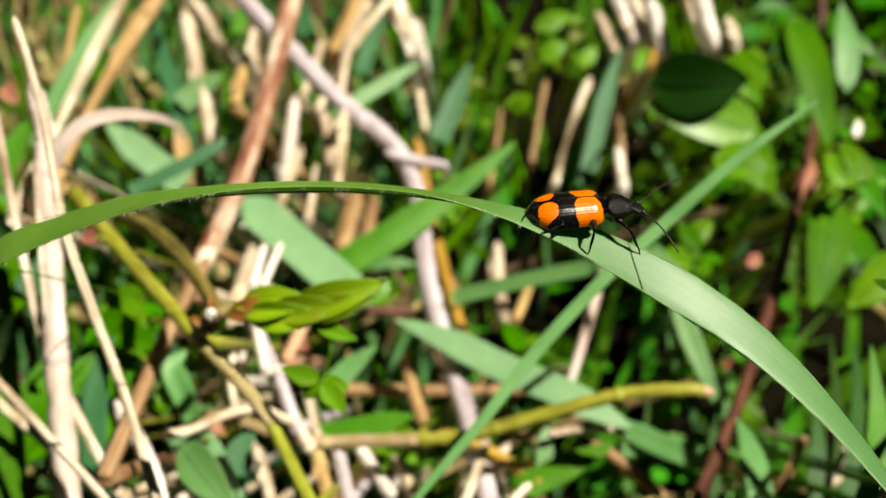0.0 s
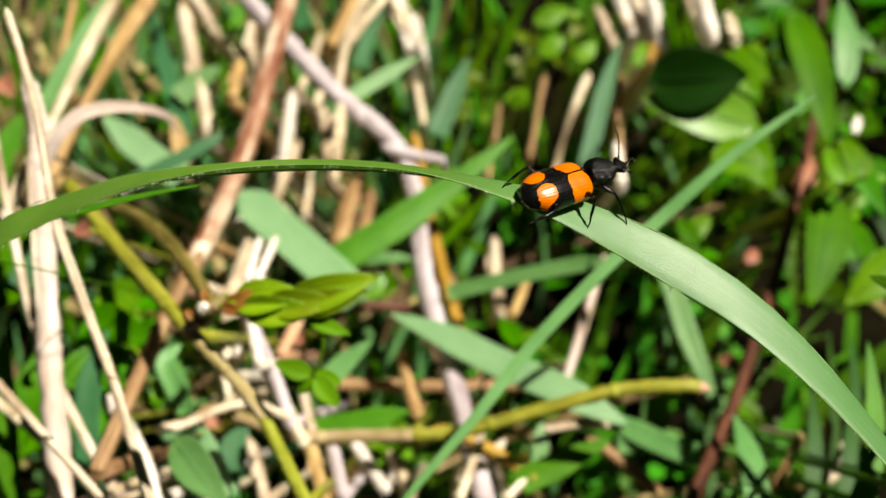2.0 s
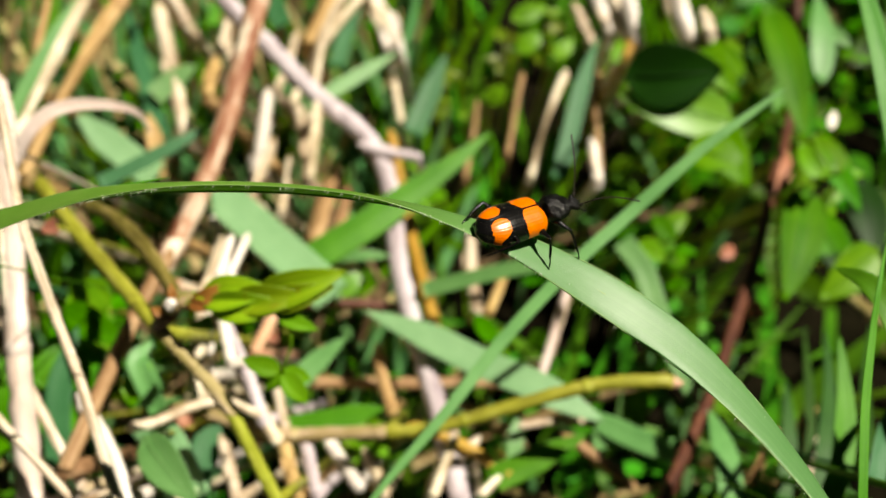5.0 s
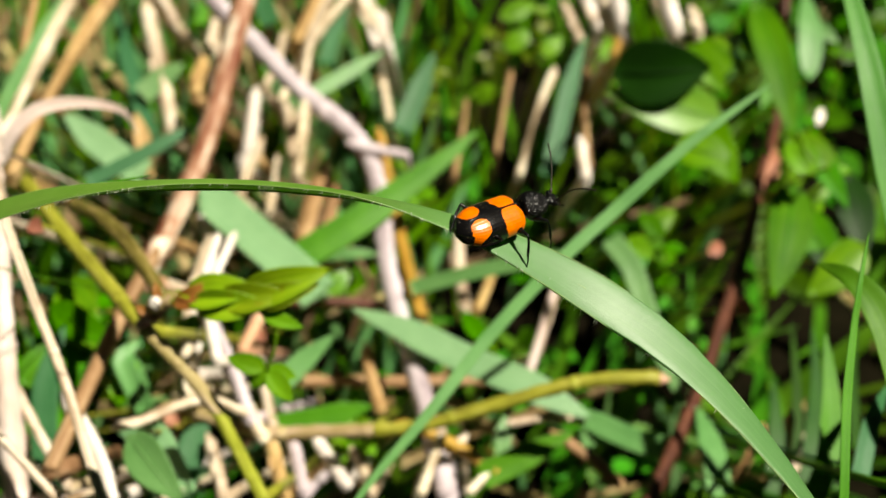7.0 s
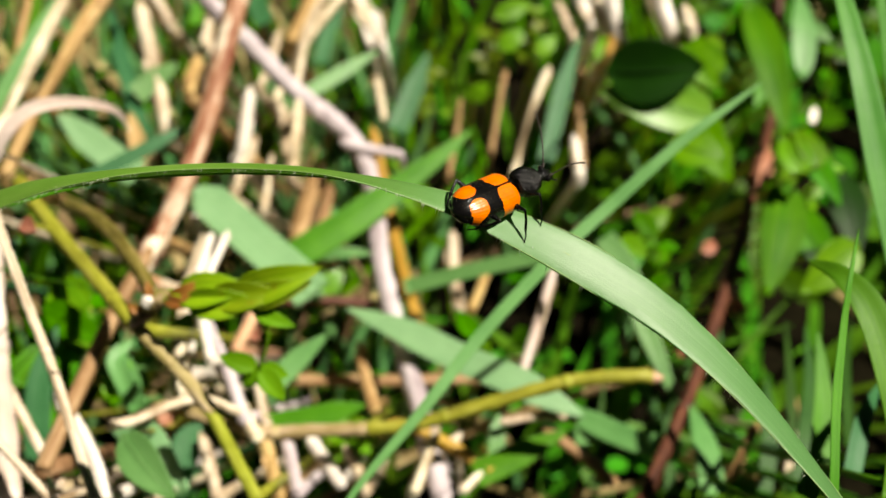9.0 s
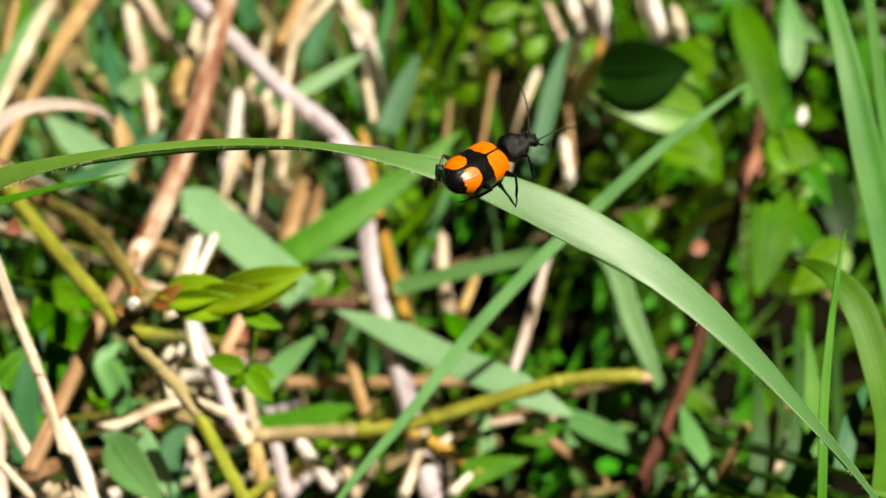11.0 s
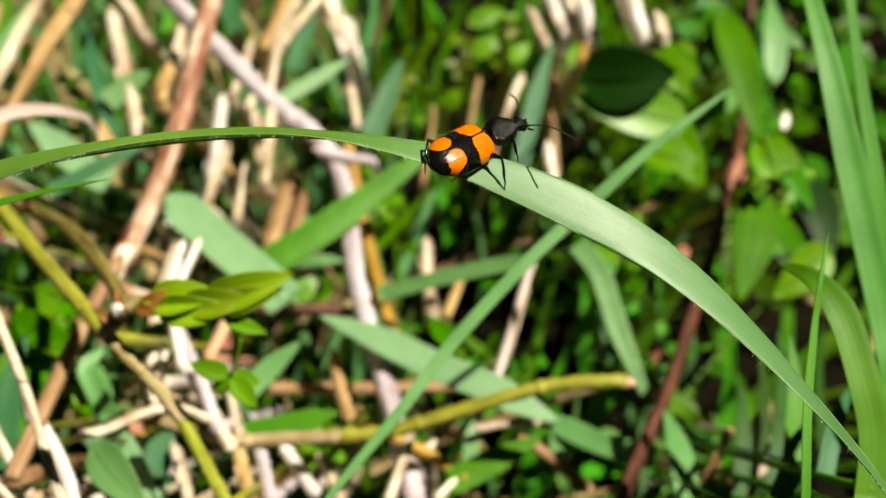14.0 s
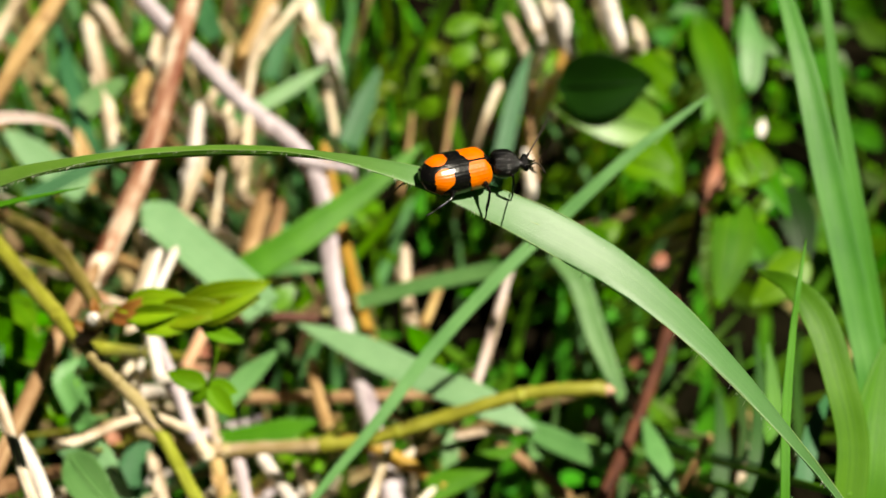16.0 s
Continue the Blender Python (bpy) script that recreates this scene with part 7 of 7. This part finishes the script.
    walk(FRONT_SHIN, [
        (0, pose(0.00200, 0.00000, 0.00000, 0.00, 42.88, 0.00)),
        (0.5, pose(0.00200, 0.00000, 0.00000, 0.00, 44.41, 0.00)),
        (1, pose(0.00200, 0.00000, 0.00000, 0.00, 48.35, 0.00)),
        (1.5, pose(0.00200, 0.00000, 0.00000, 0.00, 40.03, 0.00)),
        (2, pose(0.00200, 0.00000, 0.00000, 0.00, 58.80, 0.00)),
        (2.5, pose(0.00200, 0.00000, 0.00000, 0.00, 56.81, 0.00)),
        (3, pose(0.00200, 0.00000, 0.00000, 0.00, 51.42, 0.00)),
        (3.5, pose(0.00200, 0.00000, 0.00000, 0.00, 56.50, 0.00)),
        (4, pose(0.00200, 0.00000, 0.00000, 0.00, 40.04, 0.00)),
        (6.5, pose(0.00200, 0.00000, 0.00000, 0.00, 102.46, 0.00)),
        (7, pose(0.00200, 0.00000, 0.00000, 0.00, 93.42, 0.00)),
        (7.5, pose(0.00200, 0.00000, 0.00000, 0.00, 94.76, 0.00)),
        (8, pose(0.00200, 0.00000, 0.00000, 0.00, 96.98, 0.00)),
        (8.5, pose(0.00200, 0.00000, 0.00000, 0.00, 106.03, 0.00)),
        (9, pose(0.00200, 0.00000, 0.00000, 0.00, 101.50, 0.00)),
        (11.5, pose(0.00200, 0.00000, 0.00000, 0.00, 109.59, 0.00)),
        (12, pose(0.00200, 0.00000, 0.00000, 0.00, 111.59, 0.00)),
        (12.5, pose(0.00200, 0.00000, 0.00000, 0.00, 108.77, 0.00)),
        (13, pose(0.00200, 0.00000, 0.00000, 0.00, 115.72, 0.00)),
        (13.5, pose(0.00200, 0.00000, 0.00000, 0.00, 119.15, 0.00)),
        (14, pose(0.00200, 0.00000, 0.00000, 0.00, 117.56, 0.00)),
        (14.5, pose(0.00200, 0.00000, 0.00000, 0.00, 110.96, 0.00)),
        (15, pose(0.00200, 0.00000, 0.00000, 0.00, 91.93, 0.00)),
        (15.5, pose(0.00200, 0.00000, 0.00000, 0.00, 90.66, 0.00)),
        (16, pose(0.00200, 0.00000, 0.00000, 0.00, 110.94, 0.00)),
    ])
    walk(HIND_THIGH, [
        (0, pose(-0.00126, -0.00079, 0.00058, -65.08, -30.19, -104.84)),
        (0.5, pose(-0.00126, -0.00079, 0.00058, -65.09, -29.89, -105.98)),
        (1, pose(-0.00126, -0.00079, 0.00058, -65.92, -30.78, -103.41)),
        (1.5, pose(-0.00126, -0.00079, 0.00058, -67.10, -29.08, -112.81)),
        (2, pose(-0.00126, -0.00079, 0.00058, -58.38, -20.27, -129.01)),
        (2.5, pose(-0.00126, -0.00079, 0.00058, -64.32, -29.18, -107.79)),
        (3, pose(-0.00126, -0.00079, 0.00058, -65.71, -27.21, -120.34)),
        (3.5, pose(-0.00126, -0.00079, 0.00058, -64.56, -28.35, -111.46)),
        (4, pose(-0.00126, -0.00079, 0.00058, -63.75, -28.96, -107.93)),
        (6.5, pose(-0.00126, -0.00079, 0.00058, -70.54, -32.22, -101.31)),
        (7, pose(-0.00126, -0.00079, 0.00058, -73.38, -33.28, -98.07)),
        (7.5, pose(-0.00126, -0.00079, 0.00058, -68.80, -32.43, -99.09)),
        (8, pose(-0.00126, -0.00079, 0.00058, -58.40, -32.15, -95.92)),
        (8.5, pose(-0.00126, -0.00079, 0.00058, -62.14, -31.81, -97.90)),
        (9, pose(-0.00126, -0.00079, 0.00058, -57.04, -30.15, -99.81)),
        (11.5, pose(-0.00126, -0.00079, 0.00058, -60.57, -28.20, -107.01)),
        (12, pose(-0.00126, -0.00079, 0.00058, -64.47, -29.29, -107.53)),
        (12.5, pose(-0.00126, -0.00079, 0.00058, -60.54, -28.79, -105.28)),
        (13, pose(-0.00126, -0.00079, 0.00058, -55.67, -26.69, -106.59)),
        (13.5, pose(-0.00126, -0.00079, 0.00058, -63.42, -30.29, -103.08)),
        (14, pose(-0.00126, -0.00079, 0.00058, -231.80, -38.84, -84.26)),
        (14.5, pose(-0.00126, -0.00079, 0.00058, -405.40, -37.01, -87.53)),
        (15, pose(-0.00126, -0.00079, 0.00058, -425.17, -44.74, -69.50)),
        (15.5, pose(-0.00126, -0.00079, 0.00058, -418.46, -25.08, -113.59)),
        (16, pose(-0.00126, -0.00079, 0.00058, -416.71, -20.98, -122.30)),
    ])
    walk(HIND_SHIN, [
        (0, pose(0.00200, 0.00000, 0.00000, 0.00, 77.69, 0.00)),
        (0.5, pose(0.00200, 0.00000, 0.00000, 0.00, 79.57, 0.00)),
        (1, pose(0.00200, 0.00000, 0.00000, 0.00, 96.82, 0.00)),
        (1.5, pose(0.00200, 0.00000, 0.00000, 0.00, 65.88, 0.00)),
        (2, pose(0.00200, 0.00000, 0.00000, 0.00, 68.36, 0.00)),
        (2.5, pose(0.00200, 0.00000, 0.00000, 0.00, 93.82, 0.00)),
        (3, pose(0.00200, 0.00000, 0.00000, 0.00, 60.54, 0.00)),
        (3.5, pose(0.00200, 0.00000, 0.00000, 0.00, 84.66, 0.00)),
        (4, pose(0.00200, 0.00000, 0.00000, 0.00, 88.71, 0.00)),
        (6.5, pose(0.00200, 0.00000, 0.00000, 0.00, 125.04, 0.00)),
        (7, pose(0.00200, 0.00000, 0.00000, 0.00, 119.66, 0.00)),
        (7.5, pose(0.00200, 0.00000, 0.00000, 0.00, 118.69, 0.00)),
        (8, pose(0.00200, 0.00000, 0.00000, 0.00, 130.13, 0.00)),
        (8.5, pose(0.00200, 0.00000, 0.00000, 0.00, 138.12, 0.00)),
        (9, pose(0.00200, 0.00000, 0.00000, 0.00, 136.08, 0.00)),
        (11.5, pose(0.00200, 0.00000, 0.00000, 0.00, 126.12, 0.00)),
        (12, pose(0.00200, 0.00000, 0.00000, 0.00, 126.87, 0.00)),
        (12.5, pose(0.00200, 0.00000, 0.00000, 0.00, 129.13, 0.00)),
        (13, pose(0.00200, 0.00000, 0.00000, 0.00, 130.53, 0.00)),
        (13.5, pose(0.00200, 0.00000, 0.00000, 0.00, 132.31, 0.00)),
        (14, pose(0.00200, 0.00000, 0.00000, 0.00, -147.49, 0.00)),
        (14.5, pose(0.00200, 0.00000, 0.00000, 0.00, 130.55, 0.00)),
        (15, pose(0.00200, 0.00000, 0.00000, 0.00, 125.16, 0.00)),
        (15.5, pose(0.00200, 0.00000, 0.00000, 0.00, 71.26, 0.00)),
        (16, pose(0.00200, 0.00000, 0.00000, 0.00, 50.36, 0.00)),
    ])
    walk(FAR_THIGH, [
        (0, pose(-0.00105, 0.00079, 0.00058, 64.91, -27.71, 171.59)),
        (0.5, pose(-0.00105, 0.00079, 0.00058, 64.46, -25.94, 171.12)),
        (1, pose(-0.00105, 0.00079, 0.00058, 67.45, -25.57, 159.26)),
        (1.5, pose(-0.00105, 0.00079, 0.00058, 61.25, -24.21, 180.19)),
        (2, pose(-0.00105, 0.00079, 0.00058, 57.64, -21.72, 109.15)),
        (2.5, pose(-0.00105, 0.00079, 0.00058, 59.85, -23.40, 107.15)),
        (3, pose(-0.00105, 0.00079, 0.00058, 61.86, -23.13, 109.95)),
        (3.5, pose(-0.00105, 0.00079, 0.00058, 59.13, -23.14, 107.15)),
        (4, pose(-0.00105, 0.00079, 0.00058, 60.63, -21.19, 114.06)),
        (6.5, pose(-0.00105, 0.00079, 0.00058, 74.12, -27.03, 117.54)),
        (7, pose(-0.00105, 0.00079, 0.00058, 74.89, -27.83, 130.37)),
        (7.5, pose(-0.00105, 0.00079, 0.00058, 70.30, -25.31, 143.35)),
        (8, pose(-0.00105, 0.00079, 0.00058, 66.62, -23.80, 115.12)),
        (8.5, pose(-0.00105, 0.00079, 0.00058, 70.33, -26.85, 106.69)),
        (9, pose(-0.00105, 0.00079, 0.00058, 65.49, -23.65, 113.50)),
        (11.5, pose(-0.00105, 0.00079, 0.00058, 67.05, -21.62, 132.49)),
        (12, pose(-0.00105, 0.00079, 0.00058, 68.23, -22.58, 135.20)),
        (12.5, pose(-0.00105, 0.00079, 0.00058, 66.02, -20.73, 132.36)),
        (13, pose(-0.00105, 0.00079, 0.00058, 64.41, -20.53, 124.98)),
        (13.5, pose(-0.00105, 0.00079, 0.00058, 66.91, -21.55, 131.92)),
        (14, pose(-0.00105, 0.00079, 0.00058, 66.37, -20.66, 138.36)),
        (14.5, pose(-0.00105, 0.00079, 0.00058, 63.02, -15.88, 155.02)),
        (15, pose(-0.00105, 0.00079, 0.00058, 57.93, -4.80, 191.31)),
        (15.5, pose(-0.00105, 0.00079, 0.00058, 57.53, 7.78, 168.02)),
        (16, pose(-0.00105, 0.00079, 0.00058, 56.42, 19.71, 166.26)),
    ])
    walk(FAR_SHIN, [
        (0, pose(0.00200, 0.00000, 0.00000, 0.00, 64.72, 0.00)),
        (0.5, pose(0.00200, 0.00000, 0.00000, 0.00, 63.75, 0.00)),
        (1, pose(0.00200, 0.00000, 0.00000, 0.00, 76.64, 0.00)),
        (1.5, pose(0.00200, 0.00000, 0.00000, 0.00, 49.53, 0.00)),
        (2, pose(0.00200, 0.00000, 0.00000, 0.00, 88.21, 0.00)),
        (2.5, pose(0.00200, 0.00000, 0.00000, 0.00, 87.67, 0.00)),
        (3, pose(0.00200, 0.00000, 0.00000, 0.00, 87.07, 0.00)),
        (3.5, pose(0.00200, 0.00000, 0.00000, 0.00, 87.27, 0.00)),
        (4, pose(0.00200, 0.00000, 0.00000, 0.00, 81.70, 0.00)),
        (6.5, pose(0.00200, 0.00000, 0.00000, 0.00, 107.30, 0.00)),
        (7, pose(0.00200, 0.00000, 0.00000, 0.00, 96.92, 0.00)),
        (7.5, pose(0.00200, 0.00000, 0.00000, 0.00, 82.80, 0.00)),
        (8, pose(0.00200, 0.00000, 0.00000, 0.00, 118.35, 0.00)),
        (8.5, pose(0.00200, 0.00000, 0.00000, 0.00, 120.34, 0.00)),
        (9, pose(0.00200, 0.00000, 0.00000, 0.00, 113.49, 0.00)),
        (11.5, pose(0.00200, 0.00000, 0.00000, 0.00, 93.50, 0.00)),
        (12, pose(0.00200, 0.00000, 0.00000, 0.00, 88.67, 0.00)),
        (12.5, pose(0.00200, 0.00000, 0.00000, 0.00, 95.98, 0.00)),
        (13, pose(0.00200, 0.00000, 0.00000, 0.00, 103.31, 0.00)),
        (13.5, pose(0.00200, 0.00000, 0.00000, 0.00, 97.90, 0.00)),
        (14, pose(0.00200, 0.00000, 0.00000, 0.00, 96.63, 0.00)),
        (14.5, pose(0.00200, 0.00000, 0.00000, 0.00, 78.01, 0.00)),
        (15, pose(0.00200, 0.00000, 0.00000, 0.00, 29.48, 0.00)),
        (15.5, pose(0.00200, 0.00000, 0.00000, 0.00, 29.48, 0.00)),
        (16, pose(0.00200, 0.00000, 0.00000, 0.00, 24.05, 0.00)),
    ])


motions()
